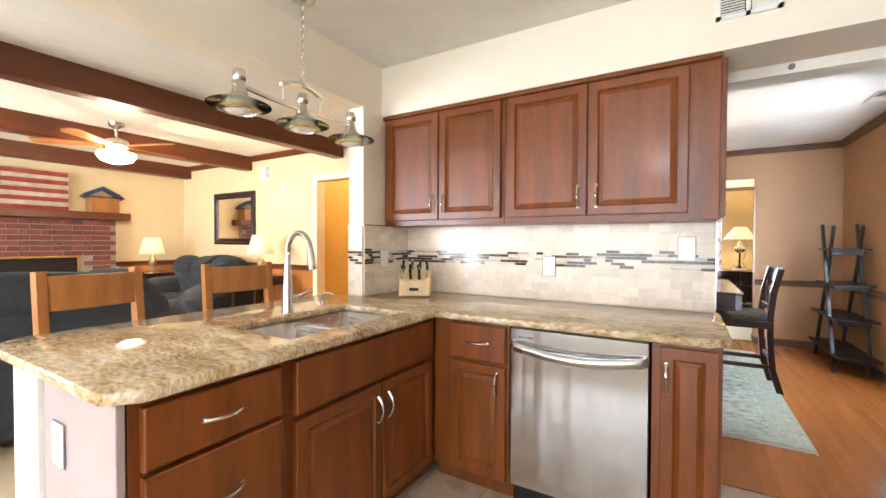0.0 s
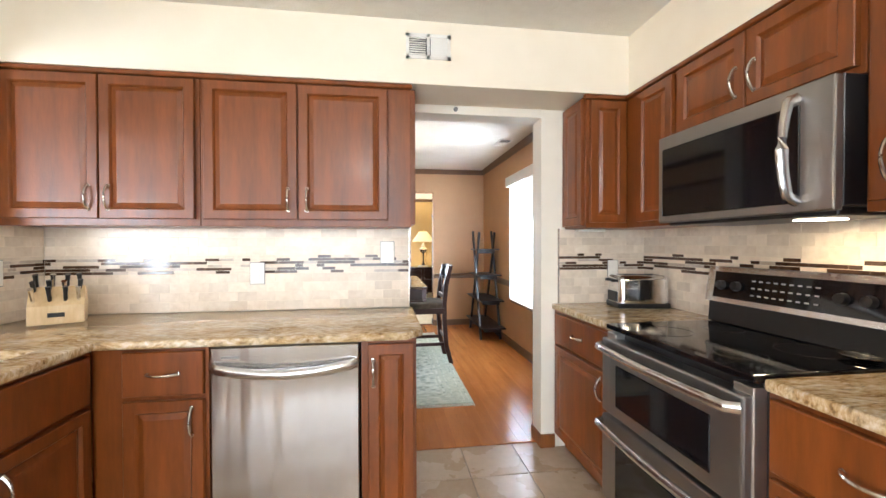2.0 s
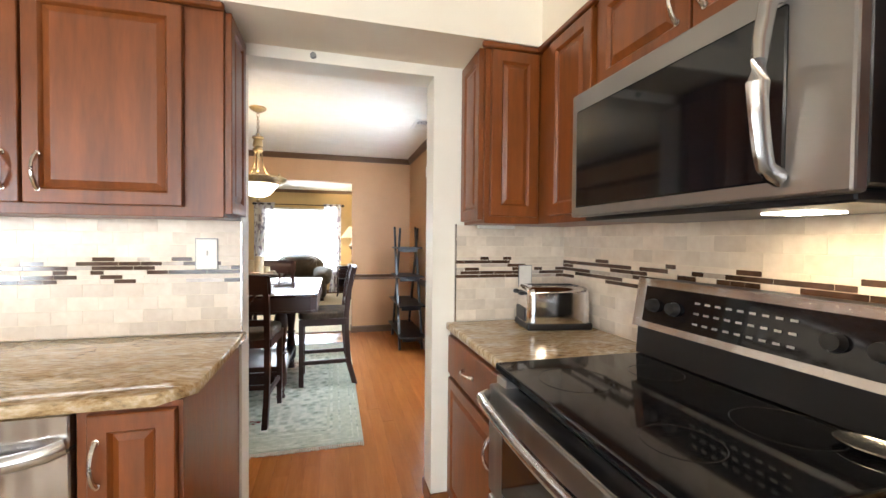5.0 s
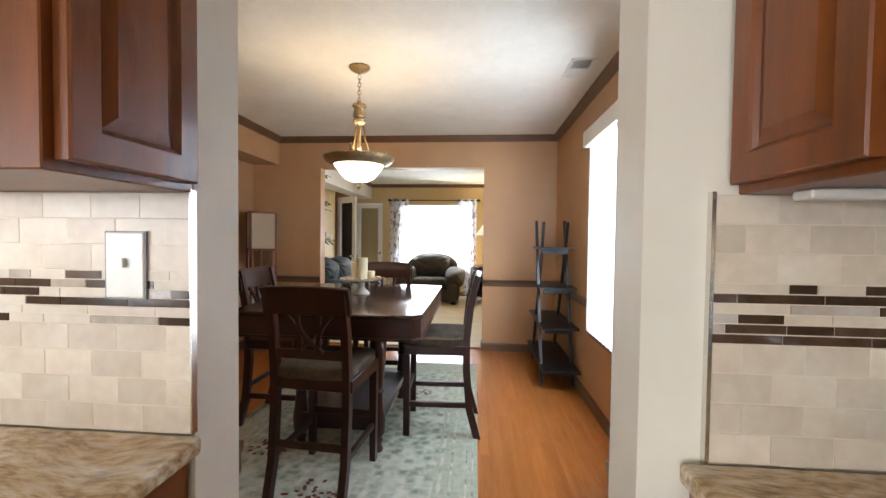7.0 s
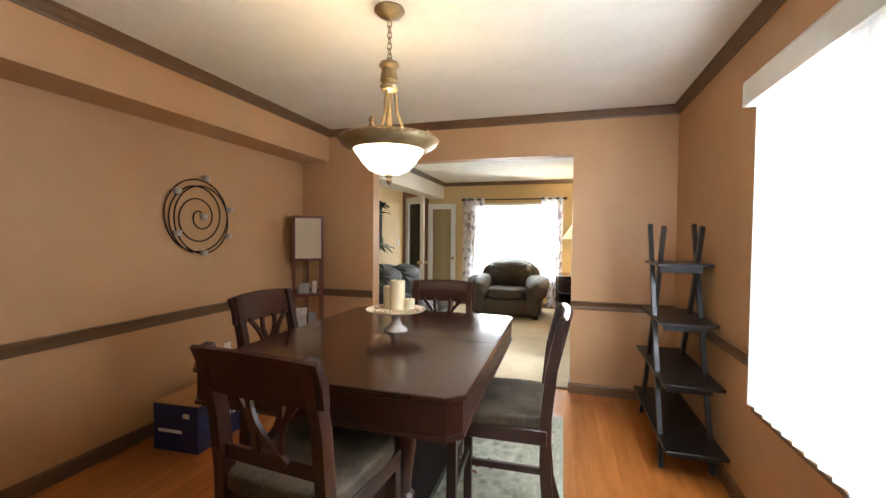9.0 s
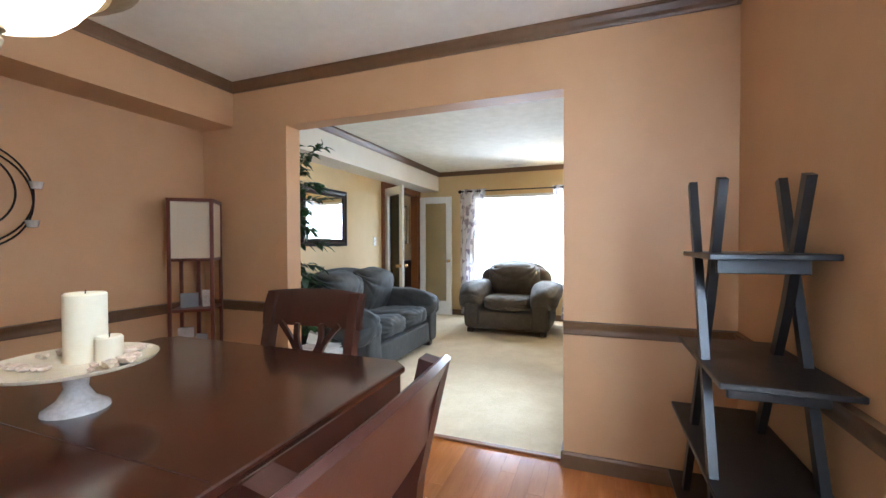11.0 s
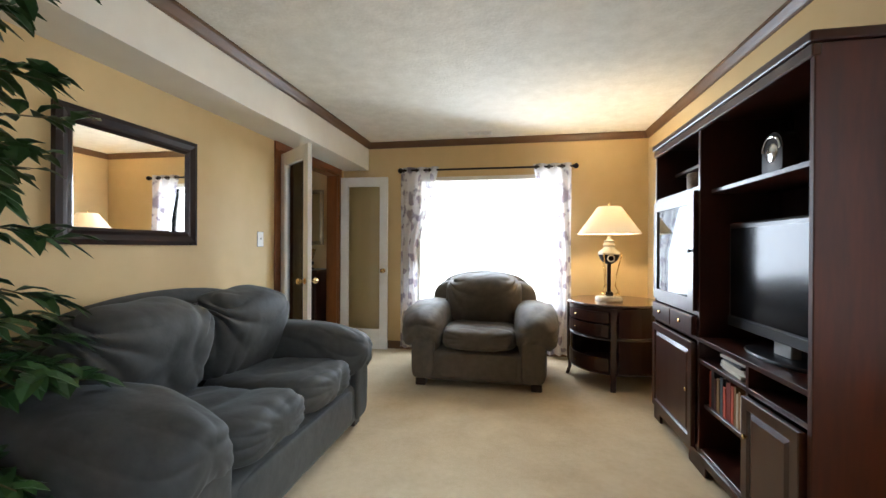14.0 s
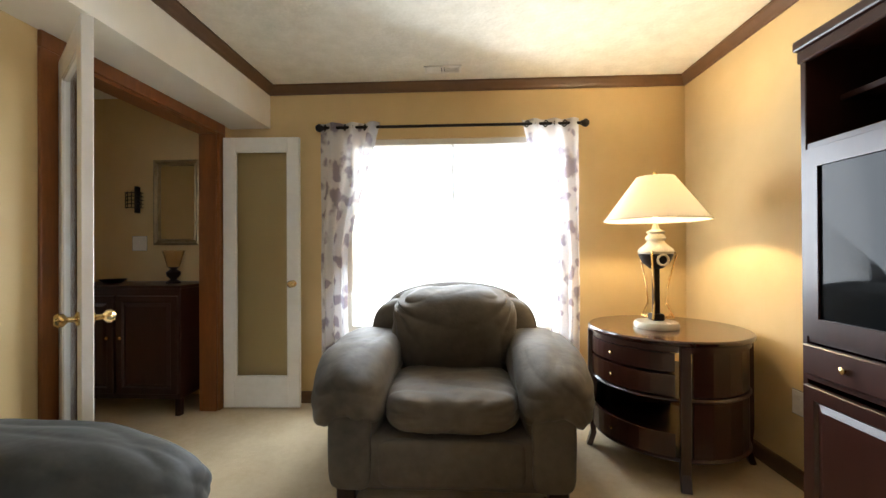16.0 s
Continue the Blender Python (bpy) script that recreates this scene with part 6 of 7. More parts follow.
def curtain(label, x0, x1, waves, seed, gather):
    ob = thing("curtain", label, "curtain", pose(0, LE - 0.1, 0), "living room curtains")
    bm = bmesh.new()
    nx, nz = waves * 12, 22
    rows = []
    for j in range(nz + 1):
        v = j / nz
        z = 0.05 + (2.135 - 0.05) * v
        row = []
        for i in range(nx + 1):
            u = i / nx
            q_ = 1 - gather * min(1, (1 - v) * 2.2) + 0.35 * gather * max(0, (1 - v) - 0.75) * 4
            x = (x0 + (x1 - x0) * u * q_) if x0 < 0.3 else (x1 - (x1 - x0) * (1 - u) * q_)
            y = 0.032 * math.sin(2 * math.pi * waves * u + 0.5) * (0.75 + 0.5 * (1 - v)) + 0.012 * noise.noise(Vector((u * 5 + seed, v * 3, 0)))
            row.append(bm.verts.new((x + 0.01 * noise.noise(Vector((u * 9, v * 4, seed))), y, z)))
        rows.append(row)
    for j in range(nz):
        for i in range(nx):
            bm.faces.new((rows[j][i], rows[j][i + 1], rows[j + 1][i + 1], rows[j + 1][i]))
    part("cloth", bm, CURTAIN, ob, "sheer cloth with a pale grey scroll print", smooth=True)
    for i in range(waves * 2):
        u = (i + 0.5) / (waves * 2)
        g = part("grommet", tube([(0.022 * math.cos(radians(a)), 0, 0.022 * math.sin(radians(a))) for a in range(0, 360, 24)], 0.005, 6, True), IRON, ob)
        g.matrix_basis = pose(x0 + (x1 - x0) * u, 0, 2.10, 0, 0, 60 if i % 2 else -60)
    return ob


curtain("sheer patterned curtain panel drawn to one side", -0.66, -0.21, 3, 1, 0.55)
curtain("sheer patterned curtain panel gathered beside the lamp", 0.84, 1.25, 3, 2, 0.5)

# round drum table
TCX, TCY, TR, TH = 1.57, 9.88, 0.42, 0.725
rt = thing("drum_table", "round dark cherry drum table with drawers and open shelves", "side table", pose(TCX, TCY, 0.008))
part("top", lathe([(0, TH - 0.03), (TR - 0.012, TH - 0.03), (TR, TH - 0.022), (TR, TH - 0.008), (TR - 0.008, TH), (0, TH)], 56), TABLETOP, rt)
part("upper_band", lathe([(0, TH - 0.06), (TR - 0.02, TH - 0.06), (TR - 0.02, TH - 0.03), (0, TH - 0.03)], 56), DARKWOOD, rt)
for z in (0.42, 0.13):
    part("shelf_board", lathe([(0, z), (TR - 0.03, z), (TR - 0.02, z + 0.01), (TR - 0.03, z + 0.02), (0, z + 0.02)], 56), DARKWOOD, rt)


def curved_front(a0, a1, r, z0, z1, t=0.018, n=10):
    bm = bmesh.new()
    rings = []
    for i in range(n + 1):
        a = radians(a0 + (a1 - a0) * i / n)
        rings.append([bm.verts.new((q_ * math.cos(a), q_ * math.sin(a), z)) for q_, z in ((r - t, z0), (r, z0), (r, z1), (r - t, z1))])
    for a, b in zip(rings, rings[1:]):
        for k in range(4):
            bm.faces.new((a[k], a[(k + 1) % 4], b[(k + 1) % 4], b[k]))
    bm.faces.new(rings[0][::-1])
    bm.faces.new(rings[-1])
    bmesh.ops.recalc_face_normals(bm, faces=bm.faces[:])
    return bm


for z0, z1 in ((0.57, 0.66), (0.45, 0.555), (0.155, 0.27)):
    d = part("drawer_front", curved_front(172, 250, TR - 0.018, z0, z1), DARKWOOD, rt)
    aa = radians(205)
    part("knob", lathe([(0, 0), (0.005, 0), (0.009, 0.012), (0, 0.018)], 10, Matrix.Translation(((TR - 0.018) * math.cos(aa), (TR - 0.018) * math.sin(aa), (z0 + z1) / 2)) @ Matrix.Rotation(aa, 4, "Z") @ Matrix.Rotation(math.pi / 2, 4, "Y")), BRASS, d)
part("side_panel", curved_front(262, 400, TR - 0.03, 0.45, 0.665), DARKWOOD, rt)
part("side_panel", curved_front(262, 400, TR - 0.03, 0.15, 0.42), DARKWOOD, rt)
part("side_panel", curved_front(60, 165, TR - 0.03, 0.15, 0.665), DARKWOOD, rt)
for a in (168, 256, 345, 80):
    lg = part("leg", bar([(TR + 0.0, 0.0), (TR - 0.025, 0.08), (TR - 0.012, 0.2), (TR - 0.012, TH - 0.031)], 0.045, 0.03), DARKWOOD, rt)
    lg.matrix_basis = Matrix.Rotation(radians(a), 4, "Z")

# table lamp
LXX, LYY = 1.51, 9.86
tl = thing("table_lamp", "lit table lamp with a cream cone shade and urn body", "table lamp", pose(LXX, LYY, TH + 0.008) @ Matrix.Diagonal((1.12, 1.12, 1.12, 1)))
part("base", lathe([(0, 0), (0.105, 0), (0.108, 0.012), (0.1, 0.03), (0.06, 0.034), (0, 0.035)], 28), CERAMIC, tl)
part("stem", boxes((-0.014, 0.014, -0.014, 0.014, 0.034, 0.30), bevel=0.002), IRON, tl)
part("collar", box(-0.03, 0.03, -0.03, 0.03, 0.036, 0.07, 0.004), IRON, tl)
part("bowl", lathe([(0, 0.295), (0.03, 0.30), (0.065, 0.33), (0.082, 0.37), (0.08, 0.375), (0, 0.375)], 26), IRON, tl)
part("urn", lathe([(0.08, 0.375), (0.085, 0.385), (0.08, 0.40), (0.05, 0.425), (0.04, 0.44), (0.05, 0.452), (0.045, 0.465), (0.035, 0.475), (0.045, 0.487), (0.02, 0.50), (0.01, 0.53), (0, 0.53)], 26), CERAMIC, tl)
part("medallion", tube([(0.026 * math.cos(radians(a)), -0.078, 0.345 + 0.026 * math.sin(radians(a))) for a in range(0, 360, 20)], 0.006, 6, True), CERAMIC, tl)
for k in range(3):
    a = radians(90 + 25 + 120 * k)
    pts = [(0.09 - 0.0, 0.05)] + [(0.05 + 0.035 * u, 0.045 + 0.02 * math.sin(u * 3)) for u in (0, 0.5, 1)] + [(0.05, 0.12), (0.06, 0.22), (0.085, 0.32), (0.1, 0.37), (0.09, 0.385), (0.082, 0.375)]
    part("scroll_arm", tube([(r * math.cos(a), r * math.sin(a), z) for r, z in pts], 0.0045, 6), BRASS, tl)
sh = part("shade", lathe([(0.248, 0.545), (0.092, 0.765), (0.089, 0.768), (0.245, 0.546)], 48), SHADE, tl, "glowing cream cone shade")
part("shade_trim", tube([(0.248 * math.cos(2 * math.pi * i / 48), 0.248 * math.sin(2 * math.pi * i / 48), 0.546) for i in range(48)], 0.003, 6, True), CERAMIC, tl)
part("bulb", lathe([(0, 0.55), (0.014, 0.56), (0.018, 0.585), (0.03, 0.615), (0.028, 0.64), (0, 0.655)], 18), BULB, tl, "lit bulb")
part("finial", lathe([(0, 0.80), (0.008, 0.79), (0.005, 0.775), (0.01, 0.765), (0, 0.76)], 12), BRASS, tl)

# entertainment centre
EX, EY0, EY1, EH = 1.645, 7.44, 9.02, 1.93
en = thing("entertainment_centre", "tall dark cherry entertainment centre with a television bay", "wall unit", pose(EX, EY1, 0.008, 0, 0, -90))
EW, ED = EY1 - EY0, LX - EX - 0.01
TWR = 0.70
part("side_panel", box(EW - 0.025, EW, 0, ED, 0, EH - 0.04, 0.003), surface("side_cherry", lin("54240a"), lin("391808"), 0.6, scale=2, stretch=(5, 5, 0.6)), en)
part("side_panel", box(0, 0.025, 0, ED, 0, EH - 0.04, 0.003), DARKWOOD, en)
part("divider", box(TWR - 0.0125, TWR + 0.0125, 0.004, ED, 0.08, EH - 0.04, 0.003), DARKWOOD, en)
part("back_panel", box(0.02, EW - 0.02, ED - 0.015, ED - 0.003, 0.05, EH - 0.04), ESPRESSO, en)
part("top_board", box(-0.012, EW + 0.012, -0.02, ED, EH - 0.04, EH, 0.008, 2), DARKWOOD, en)
part("cornice", box(-0.004, EW + 0.004, -0.01, 0.02, EH - 0.085, EH - 0.04, 0.005), DARKWOOD, en)
part("plinth", boxes((0, 0.12, 0.0, 0.02, 0, 0.09), (TWR - 0.1, TWR + 0.1, 0.0, 0.02, 0, 0.09), (EW - 0.12, EW, 0.0, 0.02, 0, 0.09), (0, EW, 0.0, 0.02, 0.055, 0.1), bevel=0.003), DARKWOOD, en)
for z, x0, x1, d0 in ((0.1, 0.02, EW - 0.02, 0.01), (1.525, 0.02, TWR, 0.004), (1.70, 0.02, TWR, 0.12), (0.835, 0.02, TWR, 0.004), (0.70, 0.02, EW - 0.02, 0.0), (0.585, TWR, EW - 0.02, 0.004), (1.50, TWR, EW - 0.02, 0.06), (0.34, TWR, 1.18, 0.03)):
    part("shelf_board", box(x0, x1, d0, ED - 0.015, z, z + 0.022, 0.002), DARKWOOD, en)
part("partition", box(1.17, 1.192, 0.004, ED - 0.015, 0.1, 0.7), DARKWOOD, en)
gd = part("glass_door", wall_with_holes("y", -0.018, 0.003, 0.03, TWR - 0.016, 0.86, 1.52, [(0.09, TWR - 0.09, 0.925, 1.455)]), DARKWOOD, en)
part("pane", box(0.088, TWR - 0.088, -0.009, -0.005, 0.92, 1.46), DARKPANE, gd)
part("knob", lathe([(0, 0), (0.006, 0), (0.012, 0.015), (0, 0.02)], 12, Matrix.Translation((TWR - 0.045, -0.018, 1.19)) @ Matrix.Rotation(math.pi / 2, 4, "X")), IRON, gd)
for x0, x1 in ((0.03, 0.355), (0.365, TWR - 0.016)):
    d = part("drawer_front", slab_front(x1 - x0, 0.105), DARKWOOD, en)
    d.location = (x0, -0.001, 0.725)
    part("knob", lathe([(0, 0), (0.006, 0), (0.011, 0.014), (0, 0.02)], 12, Matrix.Translation(((x1 - x0) / 2, -0.02, 0.052)) @ Matrix.Rotation(math.pi / 2, 4, "X")), BRASS, d)
d = part("door", panel_door(TWR - 0.05, 0.575), DARKWOOD, en)
d.location = (0.03, -0.001, 0.11)
part("knob", lathe([(0, 0), (0.006, 0), (0.011, 0.014), (0, 0.02)], 12, Matrix.Translation((TWR - 0.1, -0.02, 0.3)) @ Matrix.Rotation(math.pi / 2, 4, "X")), BRASS, d)
d = part("door", panel_door(EW - 1.22, 0.46), DARKWOOD, en)
d.location = (1.19, -0.001, 0.115)
part("knob", lathe([(0, 0), (0.006, 0), (0.011, 0.014), (0, 0.02)], 12, Matrix.Translation((0.04, -0.02, 0.3)) @ Matrix.Rotation(math.pi / 2, 4, "X")), BRASS, d)
ENM = pose(EX, EY1, 0.008, 0, 0, -90)

tv = thing("television", "black flat-screen television on a pedestal stand", "television", ENM @ pose(1.14, 0.16, 0.722))
part("housing", box(-0.415, 0.415, -0.02, 0.05, 0.075, 0.615, 0.012, 2), BLACKPLASTIC, tv)
part("screen", box(-0.385, 0.385, -0.023, -0.019, 0.135, 0.585), TVSCREEN, tv)
part("bezel_bar", box(-0.41, 0.41, -0.027, -0.015, 0.078, 0.125, 0.004), BLACKPLASTIC, tv)
part("neck", box(-0.06, 0.06, 0.0, 0.04, 0.015, 0.09, 0.004), GREYPLASTIC, tv)
part("foot", prism([(0.24 * math.cos(2 * math.pi * i / 24), 0.015 + 0.11 * math.sin(2 * math.pi * i / 24)) for i in range(24)], 0, 0.016, 0.004), BLACKPLASTIC, tv)
ck = thing("mantel_clock", "small arched dark clock with a silver dial", "clock", ENM @ pose(1.10, 0.17, 1.522))
arch = [(-0.075, 0), (0.075, 0), (0.075, 0.12)] + [(0.075 * math.cos(radians(a)), 0.12 + 0.075 * math.sin(radians(a))) for a in range(15, 180, 15)] + [(-0.075, 0.12)]
part("case", prism(arch, -0.035, 0.035, 0.004), IRON, ck).matrix_basis = Matrix.Rotation(math.pi / 2, 4, "X")
part("arch_trim", tube([(0.062 * math.cos(radians(a)), -0.037, 0.115 + 0.062 * math.sin(radians(a))) for a in range(0, 181, 15)], 0.006, 6), NICKEL, ck)
part("dial", lathe([(0, 0.006), (0.038, 0.004), (0.042, 0.0), (0, 0)], 28, Matrix.Translation((0, -0.035, 0.105)) @ Matrix.Rotation(math.pi / 2, 4, "X")), NICKEL, ck)
single("candle_jar", lathe([(0, 0), (0.045, 0), (0.05, 0.005), (0.05, 0.11), (0.046, 0.115), (0, 0.11)], 22), surface("jar_print", lin("b9a79a"), lin("5d4a40"), 0.35, scale=14), "printed cylindrical candle jar on the upper shelf", "jar", m=ENM @ pose(0.42, 0.1, 1.547))
random.seed(21)
x = 0.74
BOOKM = [surface("book_" + c, lin(c), rough=0.55, scale=6) for c in ("7d2b22", "c9bfa8", "2c2a30", "8c6a3e", "d8d2c4", "4a1e1a", "39434a", "b5482f")]
while x < 1.14:
    w = random.uniform(0.014, 0.032)
    h = random.uniform(0.15, 0.205)
    bk = thing("book", "upright book among others on the lower shelf", "book", ENM @ pose(x + w / 2, 0.11, 0.362, 0, 0, random.uniform(-3, 3)), "books on the lower shelf")
    part("cover", boxes((-w / 2, w / 2, -0.065, -0.062, 0, h), (-w / 2, -w / 2 + 0.002, -0.062, 0.065, 0, h), (w / 2 - 0.002, w / 2, -0.062, 0.065, 0, h)), random.choice(BOOKM), bk)
    part("pages", box(-w / 2 + 0.002, w / 2 - 0.002, -0.06, 0.06, 0.004, h - 0.004), PAPER, bk)
    x += w + 0.003
for i in range(6):
    bk = single("disc_case", box(-0.1, 0.1, -0.068, 0.068, 0, 0.0145, 0.001), BOOKM[(i * 3 + 1) % 8] if i % 2 else BOOKM[4], "flat disc case lying in a stack", "disc case", "stack of disc cases", ENM @ pose(1.0 + random.uniform(-0.01, 0.01), 0.10, 0.608 + i * 0.0147, 0, 0, random.uniform(-6, 6)))

# boxes beside the loveseat
b1 = thing("cardboard_box", "open brown cardboard box on the carpet", "box", pose(-0.645, 6.83, 0.008, 0, 0, 2))
part("carton", boxes((-0.225, 0.225, -0.18, -0.174, 0, 0.165), (-0.225, 0.225, 0.174, 0.18, 0, 0.165), (-0.225, -0.219, -0.174, 0.174, 0, 0.165), (0.219, 0.225, -0.174, 0.174, 0, 0.165), (-0.219, 0.219, -0.174, 0.174, 0, 0.006)), CARD_BROWN, b1)
part("filling", box(-0.21, 0.21, -0.165, 0.165, 0.006, 0.155), PAPER, b1)
b2 = thing("file_box", "white printed cardboard file box heaped with papers", "box", pose(-0.63, 6.72, 0.175, 0, 0, 4))
part("carton", boxes((-0.21, 0.21, -0.14, -0.136, 0, 0.185), (-0.21, 0.21, 0.136, 0.14, 0, 0.185), (-0.21, -0.206, -0.136, 0.136, 0, 0.185), (0.206, 0.21, -0.136, 0.136, 0, 0.185), (-0.206, 0.206, -0.136, 0.136, 0, 0.005), bevel=0.001), CARD_WHITE, b2)
part("hand_hole", box(0.2095, 0.2115, -0.04, 0.04, 0.125, 0.15), INK, b2)
for i, (x0, x1) in enumerate(((-0.185, -0.16), (-0.152, -0.125), (-0.117, -0.09), (-0.082, -0.055), (-0.047, -0.02), (-0.012, 0.012), (0.025, 0.05), (0.065, 0.09), (0.098, 0.125), (0.133, 0.158), (0.166, 0.19))):
    part("print_bar", box(x0, x1, -0.142, -0.1395, 0.085, 0.135), INK, b2)
part("print_bar", box(0.02, 0.17, -0.142, -0.1395, 0.05, 0.066), GREYPLASTIC, b2)
random.seed(4)
for i in range(9):
    ps = single("paper_sheet", box(-0.14, 0.14, -0.105, 0.105, 0, 0.004, 0.001), PAPER, "loose papers heaped in the file box", "paper", "papers in the file box", pose(-0.63 + random.uniform(-0.04, 0.04), 6.72 + random.uniform(-0.02, 0.02), 0.345 + i * 0.007, random.uniform(-2, 2), random.uniform(-2, 2), random.uniform(-25, 25)))
single("paper_stack", box(-0.14, 0.14, -0.10, 0.10, 0, 0.163), PAPER, "stacked papers filling the file box", "paper", m=pose(-0.63, 6.72, 0.181, 0, 0, 4))
single("carton_small", box(-0.05, 0.05, -0.03, 0.03, 0, 0.09, 0.002), CARD_WHITE, "small white carton leaning in the file box", "box", m=pose(-0.74, 6.75, 0.41, 12, 18, 30))

# ficus
fc = thing("ficus", "tall artificial ficus tree in a dark pot beside the loveseat", "plant", pose(-1.06, 6.80, 0.008))
part("pot", lathe([(0, 0), (0.12, 0), (0.15, 0.26), (0.16, 0.28), (0.145, 0.28), (0.135, 0.25), (0, 0.25)], 24), IRON, fc)
random.seed(9)
trunk = [(0, 0, 0.25), (0.02, 0.01, 0.5), (-0.01, 0.03, 0.8), (0.03, 0.02, 1.1), (0.01, 0.0, 1.4), (0.05, 0.02, 1.7), (0.12, 0.05, 1.95)]
part("trunk", tube(trunk, [0.02, 0.018, 0.016, 0.013, 0.01, 0.007, 0.003], 8), BARK, fc)
limbs, leafbm = [], bmesh.new()


def leaf(bm, p, d, size):
    d = d.normalized()
    side = d.cross(Vector((0, 0, 1)))
    side = side.normalized() if side.length > 0.05 else Vector((1, 0, 0))
    up = side.cross(d)
    droop = Vector((0, 0, -0.35 * size))
    pts = [p, p + d * size * 0.35 + side * size * 0.26 + up * size * 0.06, p + d * size * 0.7 + side * size * 0.2 + droop * 0.3, p + d * size + droop, p + d * size * 0.7 - side * size * 0.2 + droop * 0.3, p + d * size * 0.35 - side * size * 0.26 + up * size * 0.06, p + d * size * 0.5 - up * size * 0.03 + droop * 0.1]
    v = [bm.verts.new(q_) for q_ in pts]
    for a, b in ((0, 1), (1, 2), (2, 3), (3, 4), (4, 5), (5, 0)):
        bm.faces.new((v[a], v[b], v[6]))


for i in range(62):
    t = random.uniform(0.1, 1.0)
    k = min(int(t * 6), 5)
    f = t * 6 - k
    p = Vector(trunk[k]).lerp(Vector(trunk[k + 1]), f)
    a = random.uniform(0, 2 * math.pi)
    ln = random.uniform(0.16, 0.42) * (1.15 - 0.6 * t)
    e = p + Vector((math.cos(a) * ln, math.sin(a) * ln, random.uniform(0.02, 0.2) - 0.12 * (1 - t)))
    e.x = max(e.x, -0.30)
    e.y = max(e.y, -0.33)
    mid = (p + e) / 2 + Vector((0, 0, 0.05))
    limbs.append(tube([p, mid, e], [0.005, 0.0035, 0.002], 5))
    for j in range(random.randint(11, 17)):
        u = random.uniform(0.25, 1.05)
        q0 = p.lerp(mid, u * 2) if u < 0.5 else mid.lerp(e, u * 2 - 1)
        dv = (e - p).normalized() + Vector((random.uniform(-1, 1), random.uniform(-1, 1), random.uniform(-0.7, 0.4)))
        leaf(leafbm, q0, dv, random.uniform(0.08, 0.14))
part("limb", join(*limbs), BARK, fc)
tagged(part("crown", leafbm, LEAF, fc, "glossy dark green leaves", smooth=False), kind="stuff")

# ---- kitchen details ----
# three-lamp hanging fixture over the sink
kl = thing("island_light", "satin nickel three-lamp bar fixture with aqua glass discs", "hanging light", pose(-1.04, 1.195, 0.018))
part("canopy", lathe([(0, 2.441), (0.06, 2.441), (0.06, 2.432), (0.03, 2.419), (0, 2.414)], 24), NICKEL, kl)
for i in range(16):
    a = 90 * (i % 2)
    part("chain_link", tube([(0.009 * math.cos(radians(t)) * math.cos(radians(a)), 0.009 * math.cos(radians(t)) * math.sin(radians(a)), 2.405 - i * 0.0228 + 0.016 * math.sin(radians(t))) for t in range(0, 360, 36)], 0.0024, 5, True), NICKEL, kl)
part("hub", lathe([(0, 2.06), (0.01, 2.055), (0.016, 2.03), (0.022, 2.02), (0, 2.015)], 14), NICKEL, kl)
part("yoke", bar([(-0.125, 1.985), (-0.06, 2.012), (0, 2.02), (0.06, 2.012), (0.125, 1.985)], 0.022, 0.014, Matrix.Rotation(math.pi / 2, 4, "Z")), NICKEL, kl)
for s in (-1, 1):
    part("drop_rod", tube([(0, s * 0.11, 1.99), (0, s * 0.11, 1.90)], 0.006, 8), NICKEL, kl)
part("crossbar", bar([(-0.36, 1.915), (-0.18, 1.90), (0, 1.894), (0.18, 1.90), (0.36, 1.915)], 0.018, 0.014, Matrix.Rotation(math.pi / 2, 4, "Z")), NICKEL, kl)
for yy in (-0.33, 0.0, 0.335):
    lp = part("lamp_head", lathe([(0, 0.135), (0.022, 0.135), (0.026, 0.12), (0.026, 0.09), (0.022, 0.085), (0.026, 0.06), (0.034, 0.03), (0.062, 0.012), (0.07, -0.01), (0.074, -0.04), (0.068, -0.042), (0.06, -0.012), (0.02, 0.02), (0, 0.03)], 26), NICKEL, kl)
    lp.location = (0, yy, 1.84)
    part("glass_disc", lathe([(0.066, 0.002), (0.125, -0.012), (0.128, -0.016), (0.124, -0.019), (0.066, -0.006)], 32), AQUAGLASS, lp, "aqua glass disc")
    part("diffuser", lathe([(0, -0.05), (0.045, -0.045), (0.066, -0.03), (0, -0.028)], 24), PLATE, lp, "frosted lamp glass")
    part("band", lathe([(0.0725, -0.022), (0.077, -0.024), (0.078, -0.034), (0.074, -0.036)], 26), BRASS, lp)

